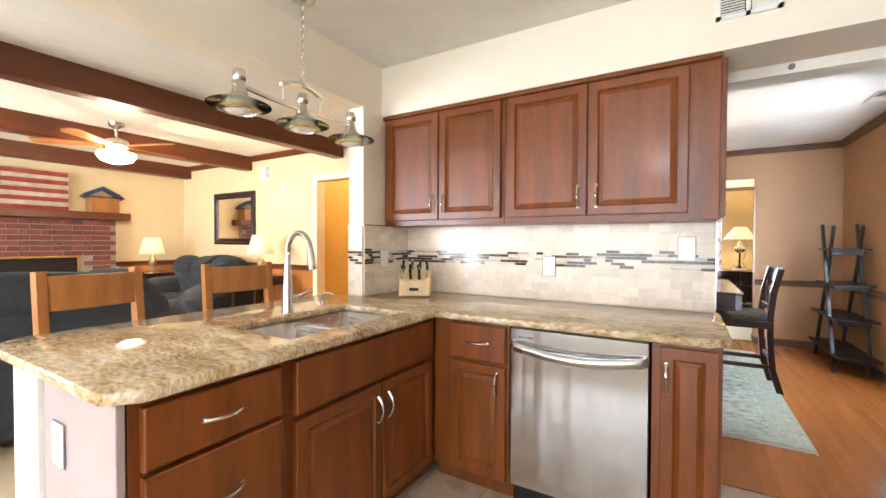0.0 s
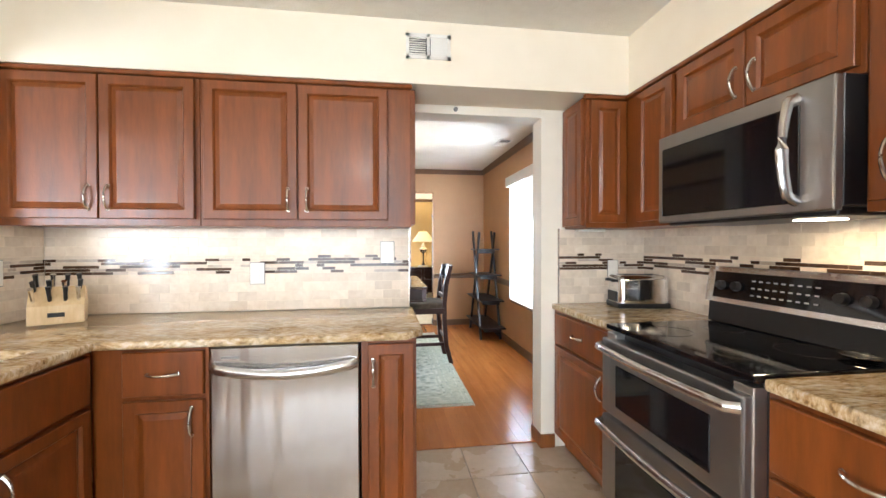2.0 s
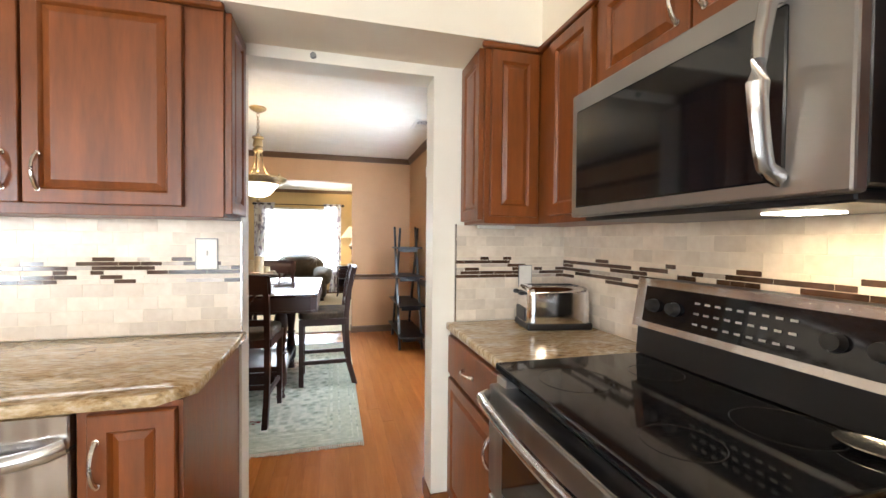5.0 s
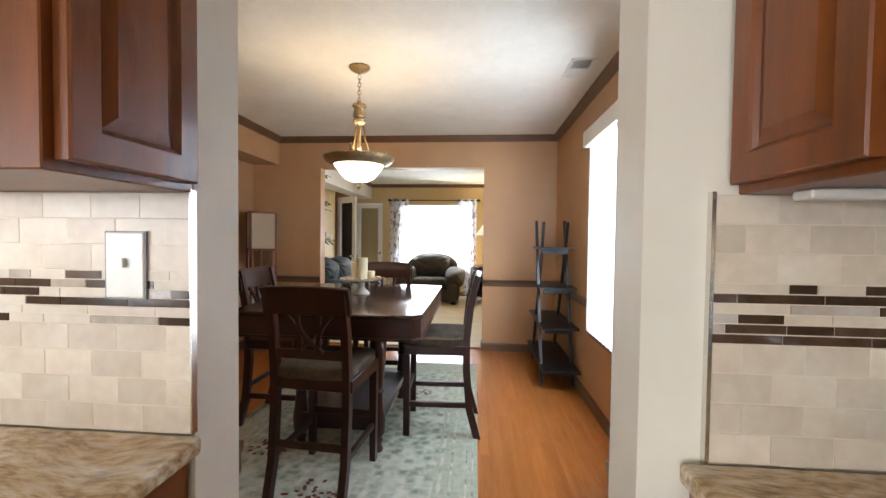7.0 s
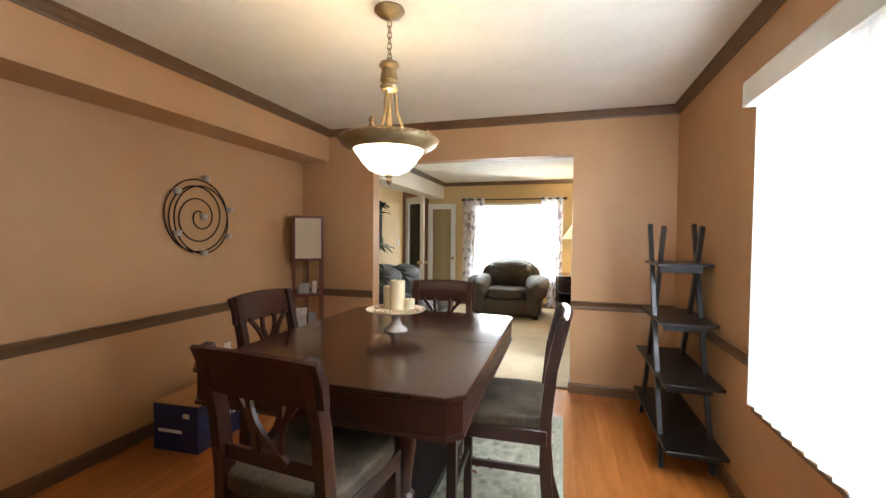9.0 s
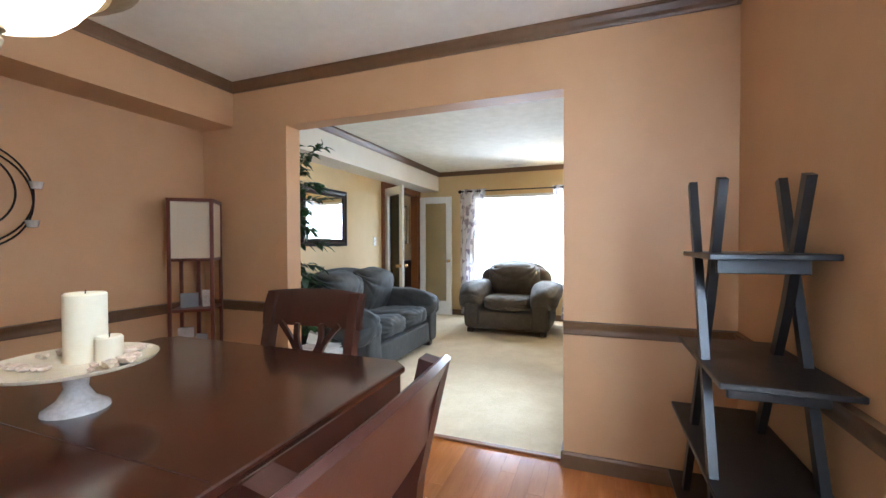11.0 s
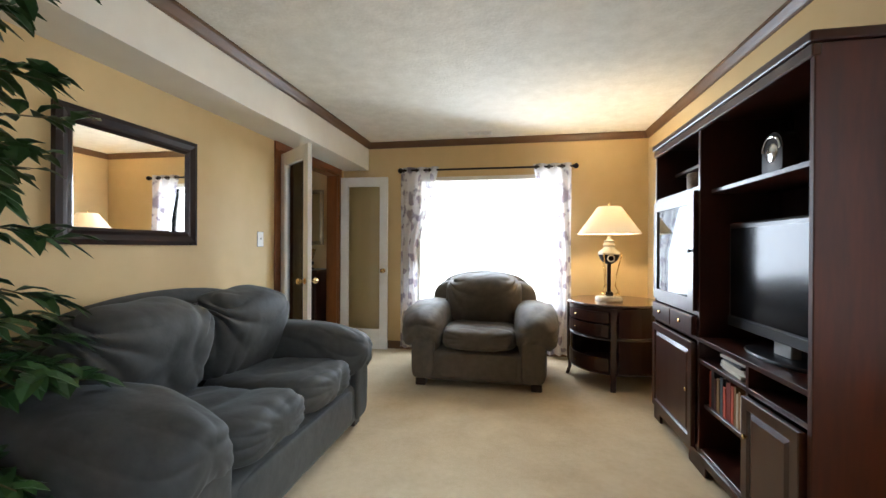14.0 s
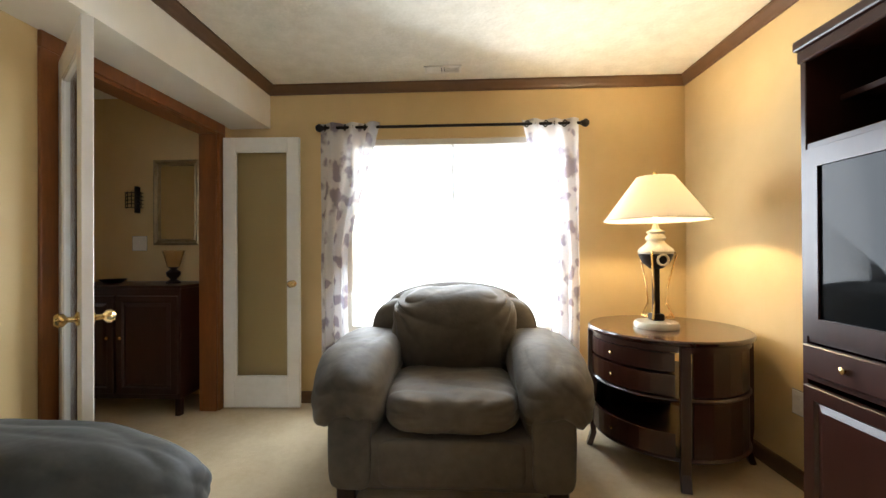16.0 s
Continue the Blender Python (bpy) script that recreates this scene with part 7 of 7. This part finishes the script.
# knife block
kb = thing("knife_block", "pale wooden knife block full of black-handled knives", "knife block", pose(-1.02, 2.15, 0.915, 0, 0, 28))
part("block", bar([(-0.065, 0.002), (-0.065, 0.06), (-0.01, 0.13)], 0.2, 0.14, Matrix.Translation((0, 0, 0)) @ Matrix.Rotation(math.pi / 2, 4, "Z")), surface("pale_block_wood", lin("d9bf93"), lin("c2a474"), 0.45, scale=3, stretch=(5, 5, 1)), kb)
part("front_slot", box(-0.03, 0.03, -0.138, -0.134, 0.035, 0.055), INK, kb)
random.seed(8)
for i in range(12):
    x, r = -0.078 + 0.052 * (i % 4), i // 4
    hnd = part("knife_handle", tube([(0, 0, 0), (0, -0.02, 0.04), (0, -0.03, 0.075)], [0.009, 0.0085, 0.011], 7, flat=1.5), BLACKPLASTIC if i % 3 else CHROME, kb)
    hnd.matrix_basis = pose(x + random.uniform(-0.004, 0.004), -0.1 + 0.045 * r, 0.10 + 0.028 * r, random.uniform(-6, 6), random.uniform(-6, 6), 0)

# toaster
ts = thing("toaster", "polished chrome two-slot toaster with a black base", "toaster", pose(2.065, 2.13, 0.915, 0, 0, -9))
tbm = bmesh.new()
bx(tbm, -0.145, 0.145, -0.095, 0.095, 0.03, 0.19)
bmesh.ops.bevel(tbm, geom=[e for e in tbm.edges if abs(e.verts[0].co.z - e.verts[1].co.z) > 0.05], offset=0.035, segments=6, affect="EDGES", profile=0.5)
bmesh.ops.bevel(tbm, geom=[e for e in tbm.edges if min(v.co.z for v in e.verts) > 0.189 and len(e.link_faces) == 2 and e.calc_face_angle(0) > 0.8], offset=0.028, segments=5, affect="EDGES", profile=0.5)
part("shell", tbm, CHROME, ts, "polished chrome shell", smooth=True)
part("base", box(-0.15, 0.15, -0.10, 0.10, 0.0, 0.032, 0.01, 2), BLACKPLASTIC, ts)
for s in (-1, 1):
    part("slot", box(-0.105, 0.105, s * 0.035 - 0.014, s * 0.035 + 0.014, 0.1885, 0.1915), BLACKPLASTIC, ts)
    part("lever", box(-0.172, -0.146, s * 0.04 - 0.016, s * 0.04 + 0.016, 0.15, 0.168, 0.006, 2), BLACKPLASTIC, ts)
part("control_panel", box(-0.152, -0.143, -0.065, 0.065, 0.035, 0.095, 0.004, 2), BLACKPLASTIC, ts)

# bowl and spice carousel beside the refrigerator
single("small_bowl", lathe([(0, 0), (0.045, 0), (0.06, 0.02), (0.062, 0.075), (0.058, 0.075), (0.055, 0.02), (0, 0.01)], 22), CERAMIC, "small cream ceramic bowl on the worktop", "bowl", m=pose(2.12, 0.80, 0.915))
sc = thing("spice_rack", "chrome wire spice carousel with clear glass jars", "spice rack", pose(2.06, 0.655, 0.915))
part("base", lathe([(0, 0), (0.085, 0), (0.085, 0.008), (0, 0.01)], 26), CHROME, sc)
part("pole", tube([(0, 0, 0.01), (0, 0, 0.27)], 0.005, 8), CHROME, sc)
part("loop", tube([(0.015 * math.cos(radians(t)), 0, 0.285 + 0.015 * math.sin(radians(t))) for t in range(0, 360, 30)], 0.0028, 6, True), CHROME, sc)
for z in (0.012, 0.135):
    part("wire_ring", tube([(0.085 * math.cos(radians(t)), 0.085 * math.sin(radians(t)), z + 0.045) for t in range(0, 360, 15)], 0.0025, 5, True), CHROME, sc)
    for k in range(6):
        a = radians(60 * k + (30 if z > 0.1 else 0))
        j = part("jar", lathe([(0, 0), (0.021, 0), (0.022, 0.06), (0.016, 0.07), (0, 0.07)], 14, Matrix.Translation((0.055 * math.cos(a), 0.055 * math.sin(a), z))), surface("spice_%d" % (k + (6 if z > 0.1 else 0)), lin(("c9a06a", "8d3a1e", "d8d0bf", "6b5a2e", "a8672c", "e5dfd0")[k]), rough=0.15, scale=30), sc)
        part("jar_lid", lathe([(0, 0.088), (0.018, 0.088), (0.019, 0.07), (0, 0.07)], 14, Matrix.Translation((0.055 * math.cos(a), 0.055 * math.sin(a), z))), CHROME, j)

# outlets in the backsplash
switch_plate("wall_outlet", "white outlet in the tiled backsplash", pose(-0.145, KB - 0.014, 1.125, 0, 0, 0), 0.075, 0.118, "outlet")
switch_plate("light_switch", "white switch plate near the opening", pose(0.585, KB - 0.014, 1.24, 0, 0, 0), 0.078, 0.125)
switch_plate("wall_outlet", "grey outlet on the short tiled wall", pose(-1.216, 2.04, 1.155, 0, 0, 90), 0.08, 0.12, "outlet")
switch_plate("wall_outlet", "white outlet behind the toaster", pose(2.02, KB - 0.014, 1.13, 0, 0, 0), 0.066, 0.105, "outlet")
switch_plate("wall_outlet", "white outlet on the end of the peninsula", pose(-0.93, 0.25, 0.70, 0, 0, 0), 0.075, 0.118, "outlet")
uc = single("under_cabinet_light", box(1.74, 1.92, 2.23, 2.27, 1.364, 1.379, 0.003), PLATE, "slim white under-cabinet light", "light")
single("smoke_button", lathe([(0, -0.012), (0.012, -0.012), (0.014, 0), (0, 0)], 14, Matrix.Translation((1.0, KB - 0.001, 2.107)) @ Matrix.Rotation(-math.pi / 2, 4, "X")), GREYPLASTIC, "small grey sensor above the opening", "sensor")
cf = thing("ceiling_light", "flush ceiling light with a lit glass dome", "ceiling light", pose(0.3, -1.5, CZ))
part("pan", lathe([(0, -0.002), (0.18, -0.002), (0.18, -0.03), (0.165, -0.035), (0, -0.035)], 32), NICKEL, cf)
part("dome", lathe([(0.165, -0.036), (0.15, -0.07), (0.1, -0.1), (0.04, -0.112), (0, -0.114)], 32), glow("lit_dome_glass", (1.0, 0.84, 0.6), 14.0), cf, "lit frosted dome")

# patio door behind the walk, unseen, added to light the kitchen
pdoor_added = tagged(thing("door_3", "unseen white sliding patio door, added to let daylight in", "door", pose(-1.4, -3.06, 0)), kind="structure")
part("door_frame", boxes((0, 0.07, -0.03, 0.03, 0, 2.08), (2.33, 2.4, -0.03, 0.03, 0, 2.08), (1.16, 1.24, -0.03, 0.03, 0, 2.08), (0.07, 2.33, -0.03, 0.03, 0, 0.09), (0.07, 2.33, -0.03, 0.03, 1.99, 2.08), bevel=0.003), TRIM_WHITE, pdoor_added)
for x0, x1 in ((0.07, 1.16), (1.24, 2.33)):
    g = part("pane", box(x0, x1, -0.003, 0.003, 0.09, 1.99), PANE, pdoor_added)
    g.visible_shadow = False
# unseen as well, added to light the family room
w4 = window_unit("window_4", "unseen white family room window, added to let daylight in", pose(-3.0, -3.0, 0.6, 0, 0, 180), 2.0, 1.45)
# unseen glowing plane, added outside the rear openings
single("added_rear_glow", box(-7, 3, -4.6, -4.59, -0.15, 3.4), OUTSIDE, "glowing backdrop added behind the unseen rear openings", "backdrop", kind="structure")

# ---- family room beyond the peninsula ----
for x_, lab in ((-3.0, "beam_near"), (-4.75, "beam_middle"), (-6.33, "beam_far")):
    structure(lab, box(x_ - 0.07, x_ + 0.07, -3.0, 3.4, 2.27, CZ, 0.006), BEAM, "stained wooden ceiling beam", "beam")
fan = thing("ceiling_fan", "brushed nickel ceiling fan with wooden blades and a lit globe", "ceiling fan", pose(-4.36, 1.68, 0))
part("canopy", lathe([(0, 2.459), (0.07, 2.459), (0.065, 2.43), (0.02, 2.40), (0.015, 2.39), (0.015, 2.30), (0, 2.30)], 20), NICKEL, fan)
part("motor", lathe([(0, 2.30), (0.05, 2.30), (0.1, 2.28), (0.115, 2.24), (0.1, 2.21), (0.06, 2.19), (0, 2.19)], 26), NICKEL, fan)
part("globe", lathe([(0.1, 2.175), (0.15, 2.16), (0.165, 2.13), (0.13, 2.08), (0.06, 2.055), (0, 2.05)], 26), FANGLOBE, fan, "lit frosted glass globe")
for k in range(5):
    b = part("blade", prism([(0.12, -0.035), (0.2, -0.05), (0.6, -0.07), (0.65, -0.04), (0.65, 0.04), (0.6, 0.07), (0.2, 0.05), (0.12, 0.035)], -0.004, 0.004), BLONDE, fan, "honey wood fan blade")
    b.matrix_basis = pose(0, 0, 2.225, 0, 0, 20 + 72 * k) @ pose(0, 0, 0, 10, 0, 0)
# fireplace
fp = thing("fireplace", "red brick fireplace with a dark stained mantel", "fireplace", pose(-6.5, 0, 0))
part("mortar_bed", wall_with_holes("x", 0.0, 0.12, -0.2, 2.42, 0, 1.55, [(0.1, 2.02, 0.25, 1.08)]), MORTAR, fp)
part("firebox", boxes((0.0, 0.03, 0.1, 2.02, 0.25, 1.08)), BLACKPLASTIC, fp)
part("screen_frame", boxes((0.122, 0.135, 0.1, 2.02, 1.05, 1.085), (0.122, 0.135, 1.985, 2.02, 0.25, 1.05), (0.122, 0.135, 0.1, 0.135, 0.25, 1.05), bevel=0.002), BRASS, fp)
part("mantel", box(0.0, 0.27, -0.35, 2.55, 1.56, 1.66, 0.008, 2), BEAM, fp, "dark stained mantel shelf")
part("hearth", box(0.12, 0.6, -0.2, 2.42, 0.0, 0.25, 0.01), BRICK, fp)
bk_me = mesh_of("brick", box(-0.012, 0.012, -0.0965, 0.0965, -0.028, 0.028, 0.003), BRICK)
row = 0
z = 0.29
while z < 1.55:
    y = -0.1 + (0.1 if row % 2 else 0.0)
    while y < 2.40:
        if not (0.02 < y < 2.10 and z < 1.1):
            ob = new("brick", bk_me)
            ob.parent = fp
            ob.location = (0.124, min(y, 2.32), z)
        y += 0.205
    z += 0.068
    row += 1
flag = thing("flag_plaque", "weathered wooden plank plaque painted as a striped flag", "wall art", pose(-6.42, 1.30, 1.665))
STRIPE_R = surface("faded_red_paint", lin("a8433a"), lin("7f322c"), 0.7, scale=9)
STRIPE_W = surface("faded_white_paint", lin("cfc4b2"), lin("a89a86"), 0.7, scale=9)
STRIPE_B = surface("faded_blue_paint", lin("3a4a68"), lin("2b3750"), 0.7, scale=9)
for i in range(9):
    part("board", box(-0.012, 0.012, -0.5 if i < 4 else 0.0, 0.62, 0.055 * i, 0.055 * i + 0.051, 0.003), STRIPE_R if i % 2 == 0 else STRIPE_W, flag)
part("blue_field", box(-0.012, 0.014, -0.5, -0.004, 0.22, 0.49, 0.003), STRIPE_B, flag)
for i in range(4):
    for j in range(5):
        part("star", lathe([(0, 0.003), (0.014, 0.0), (0, 0)], 5, Matrix.Translation((0.014, -0.44 + 0.095 * j, 0.25 + 0.065 * i)) @ Matrix.Rotation(math.pi / 2, 4, "Y")), STRIPE_W, flag)
fcse = thing("flag_case", "folded flag in a triangular case on a wooden box", "display case", pose(-6.40, 2.28, 1.662))
part("box", box(-0.1, 0.1, -0.16, 0.16, 0, 0.20, 0.006), BLONDE, fcse)
part("folded_flag", bar([(-0.22, 0.2), (-0.18, 0.24), (0, 0.34), (0.18, 0.24), (0.22, 0.2)], 0.08, 0.05, Matrix.Rotation(math.pi / 2, 4, "Z")), STRIPE_B, fcse)
part("base_ledge", box(-0.08, 0.08, -0.23, 0.23, 0.2, 0.22, 0.003), ESPRESSO, fcse)


def simple_lamp(label, m):
    ob = thing("table_lamp", label, "table lamp", m, "family room lamps")
    part("base", lathe([(0, 0), (0.07, 0), (0.07, 0.015), (0.03, 0.03), (0.02, 0.06), (0.045, 0.12), (0.05, 0.17), (0.025, 0.22), (0.012, 0.25), (0.01, 0.3), (0, 0.3)], 20), BRONZE, ob)
    part("shade", lathe([(0.16, 0.27), (0.1, 0.5), (0.098, 0.5), (0.158, 0.27)], 32), SHADE, ob, "glowing cream shade")
    return ob


def end_table(m, label="dark wooden end table", h=0.62):
    ob = thing("end_table", label, "side table", m, "family room end tables")
    part("top", box(-0.27, 0.27, -0.27, 0.27, h - 0.03, h, 0.006, 2), DARKWOOD, ob)
    for a in (-1, 1):
        for b in (-1, 1):
            part("leg", box(a * 0.22 - 0.02, a * 0.22 + 0.02, b * 0.22 - 0.02, b * 0.22 + 0.02, 0, h - 0.03), DARKWOOD, ob)
    part("apron", box(-0.24, 0.24, -0.24, 0.24, h - 0.11, h - 0.03), DARKWOOD, ob)
    return ob


end_table(pose(-6.1, 2.76, 0), h=0.82)
simple_lamp("lit table lamp in the far corner of the family room", pose(-6.1, 2.76, 0.82))
end_table(pose(-3.96, 3.02, 0), h=0.85)
simple_lamp("lit table lamp at the end of the far sofa", pose(-3.96, 3.02, 0.85))
far_sofa = stuffed_seat("sofa", "dark grey sofa along the family room wall", pose(-5.12, 2.86, 0, 0, 0, 180), 1.65, SLATEBLUE, 3)
far_sofa.matrix_basis = pose(-5.12, 2.86, 0, 0, 0, 180) @ Matrix.Diagonal((1, 1, 1.12, 1))
stuffed_seat("sofa", "dark grey sofa with its back towards the peninsula", pose(-3.3, 0.55, 0, 0, 0, 90) @ Matrix.Diagonal((1, 1, 1.12, 1)), 2.1, SLATEBLUE, 3)
wall_mirror("dark framed square mirror on the family room wall", pose(-5.10, 3.399, 1.605), 0.98, 0.76, 0.09, ESPRESSO)
wv = thing("wall_vent", "white metal wall register high on the wall", "air vent", pose(-4.39, 3.399, 2.215))
part("frame", boxes((-0.12, 0.12, -0.01, 0, -0.09, 0.09)), TRIM_WHITE, wv)
for i in range(7):
    part("slat", box(0.01, 0.1, -0.014, -0.009, -0.07 + i * 0.022, -0.06 + i * 0.022), GREYPLASTIC, wv)
single("thermostat", box(-0.04, 0.04, -0.02, 0, -0.06, 0.06, 0.006, 2), PLATE, "white wall sensor near the doorway", "thermostat", m=pose(-4.0, 3.399, 1.98))
structure("doorway_casing", boxes((-3.445, -3.375, 3.385, 3.4, 0, 2.10), (-2.4, -2.33, 3.385, 3.4, 0, 2.10), (-3.375, -2.4, 3.385, 3.4, 2.03, 2.10)), CREAM, "cream casing of the passage doorway", "trim")


def bar_stool(m):
    ob = thing("bar_stool", "honey oak bar stool with a broad back rail", "bar stool", m, "stools at the peninsula")
    part("seat", puff(0.42, 0.42, 0.05, 6, 8, 0.002, 1, m=Matrix.Translation((0, 0, 0.64))), BLONDE, ob)
    for s in (-1, 1):
        p1 = part("back_post", bar([(-0.2, 0.0), (-0.18, 0.5), (-0.185, 0.75), (-0.22, 1.14)], 0.035, 0.05, Matrix.Rotation(math.pi / 2, 4, "Z")), BLONDE, ob)
        p1.location = (s * 0.185, 0, 0)
        p2 = part("front_leg", bar([(0.19, 0.0), (0.17, 0.62)], 0.035, 0.04, Matrix.Rotation(math.pi / 2, 4, "Z")), BLONDE, ob)
        p2.location = (s * 0.175, 0, 0)
    part("back_rail", bar([(-0.185, 0), (-0.1, -0.012), (0, -0.018), (0.1, -0.012), (0.185, 0)], 0.15, 0.022, Matrix.Translation((0, -0.208, 1.045)) @ Matrix.Rotation(math.pi / 2, 4, "X") @ Matrix.Rotation(math.pi / 2, 4, "X") @ Matrix.Rotation(-math.pi / 2, 4, "X")), BLONDE, ob)
    part("foot_rail", box(-0.17, 0.17, 0.17, 0.2, 0.2, 0.235, 0.003), BLONDE, ob)
    return ob


s1 = bar_stool(pose(-1.56, 0.63, 0, 0, 0, -84))
copy_thing(s1, pose(-1.56, 1.30, 0, 0, 0, -97))

# ---- floors and tiles, piece by piece ----
def pieces(name, parent, me, spots):
    for m in spots:
        ob = new(name, me)
        ob.parent = parent
        ob.matrix_basis = m


fl_k, fl_d = bpy.data.objects["floor_kitchen"], bpy.data.objects["floor_dining"]
TS = 0.332
tile_me = mesh_of("floor_tile", box(-TS / 2 + 0.003, TS / 2 - 0.003, -TS / 2 + 0.003, TS / 2 - 0.003, -0.006, 0.0, 0.002), FLOORTILE)
spots = []
for i in range(-2, 8):
    for j in range(-4, 8):
        x, y = -0.62 + TS * (i + 0.5), 2.405 - TS * (j + 0.5)
        if -1.2 < x < KR - 0.1 and y < 2.3:
            spots.append(Matrix.Translation((x, y, 0)) @ Matrix.Rotation(math.pi / 2 * ((i * 3 + j) % 4), 4, "Z"))
pieces("floor_tile", fl_k, tile_me, spots)

# oak planks running towards the living room
PW = 0.083
plank_me = {}
random.seed(31)
spots = []
x = WX + 0.02
col = 0
while x < RX:
    y = 2.41 - random.uniform(0, 0.9)
    while y < 6.34:
        ln = random.choice((0.75, 0.95, 1.2, 1.45))
        y0, y1 = max(y, 2.42), min(y + ln, 6.335)
        if y1 - y0 > 0.06:
            key = round(y1 - y0, 2)
            if key not in plank_me:
                plank_me[key] = mesh_of("floor_plank", box(-PW / 2 + 0.0003, PW / 2 - 0.0003, -key / 2 + 0.0003, key / 2 - 0.0003, -0.006, 0.0), FLOORWOOD)
            spots.append((key, x + PW / 2, (y0 + y1) / 2))
        y += ln
    x += PW
for key, px_, py_ in spots:
    ob = new("floor_plank", plank_me[key])
    ob.parent = fl_d
    ob.location = (px_, py_, random.uniform(-0.00015, 0.0))

# backsplash
TW, GAP = 0.1015, 0.0009
SPZ0, SPZ1 = 0.916, 1.379


def splash(name, label, origin, ux, length, hole_end=False):
    """A tiled field on a wall: origin at its lower left corner, ux along it; tiles in half bond, a mosaic band across."""
    o, u = Vector(origin), Vector(ux)
    nrm = Vector((u.y, -u.x, 0))
    base = Matrix((( u.x, -nrm.x, 0, o.x), (u.y, -nrm.y, 0, o.y), (0, 0, 1, o.z), (0, 0, 0, 1)))
    ob = tagged(thing(name, label, "backsplash", base), kind="structure")
    h = SPZ1 - SPZ0
    part("grout_bed", box(0, length, -0.0098, 0.0, 0, h), surface("splash_grout", lin("e8dcc6"), lin("dccdb3"), 0.6, scale=20), ob)
    random.seed(len(label))
    r, z = 0, 0.001
    bands = [(0.001, 0.0525), (0.0535, 0.1045), (0.1055, 0.1565), (0.1575, 0.2075), (0.3135, 0.3625), (0.3635, 0.4125), (0.4135, 0.4625)]
    cache = {}
    for z0, z1 in bands:
        x = -TW * (0.5 if r % 2 else 0.0)
        while x < length - 0.004:
            x0, x1 = max(x, 0.0), min(x + TW, length)
            if x1 - x0 > 0.012:
                k = (round(x1 - x0, 3), round(z1 - z0, 3))
                if k not in cache:
                    cache[k] = mesh_of("tile", box(-k[0] / 2 + GAP / 2, k[0] / 2 - GAP / 2, -0.0105, -0.004, -k[1] / 2 + GAP / 2, k[1] / 2 - GAP / 2, 0.0007), TRAVERTINE)
                t = new("tile", cache[k])
                t.parent = ob
                t.location = ((x0 + x1) / 2, random.uniform(-0.0006, 0.0006), (z0 + z1) / 2)
            x += TW
        r += 1
    dark, light, pale = bmesh.new(), bmesh.new(), bmesh.new()
    zz = 0.2085
    for row, hh in enumerate((0.0168,) * 6):
        x = random.uniform(-0.05, 0)
        while x < length:
            w = random.choice((0.045, 0.075, 0.1, 0.14))
            x0, x1 = max(x, 0), min(x + w, length)
            if x1 - x0 > 0.006:
                k = random.random()
                if row == 5:
                    bm = dark if k < 0.3 and w < 0.08 else light if k < 0.45 and w < 0.08 else pale
                else:
                    bm = dark if k < 0.52 else light if k < 0.66 else pale
                bx(bm, x0 + 0.001, x1 - 0.001, -0.0115, -0.004, zz + 0.0008, zz + hh - 0.0008)
            x += w
        zz += 0.0174
    tagged(part("mosaic_dark", dark, MOSAIC, ob, "dark brown glass mosaic strips"), kind="stuff")
    tagged(part("mosaic_light", light, MOSAIC_L, ob, "shiny taupe glass mosaic strips"), kind="stuff")
    tagged(part("mosaic_stone", pale, TRAVERTINE, ob, "travertine mosaic strips"), kind="stuff")
    return ob


splash("backsplash_back", "travertine tile backsplash with a dark glass mosaic band", (-1.216, KB - 0.001, SPZ0), (1, 0, 0), 1.928)
splash("backsplash_stub", "travertine tiles on the short peninsula wall", (-1.227, 1.843, SPZ0), (0, 1, 0), 0.48)
splash("backsplash_stub_end", "travertine tiles on the end of the short wall", (-1.352, 1.842, SPZ0), (1, 0, 0), 0.124)
splash("backsplash_corner", "travertine tile backsplash behind the toaster", (1.659, KB - 0.001, SPZ0), (1, 0, 0), 0.579)
splash("backsplash_right", "travertine tile backsplash behind the range", (KR - 0.001, 2.325, SPZ0), (0, -1, 0), 1.97)
structure("tile_edging", boxes((0.712, 0.716, KB - 0.014, KB + 0.001, 0.916, 1.384), (1.652, 1.659, KB - 0.014, KB + 0.001, 0.88, 1.384), (-1.352, -1.214, 1.829, 1.843, 1.380, 1.386), (-1.228, -1.214, 1.843, 2.06, 1.380, 1.386)), NICKEL, "thin satin metal edging of the tiles", "trim")
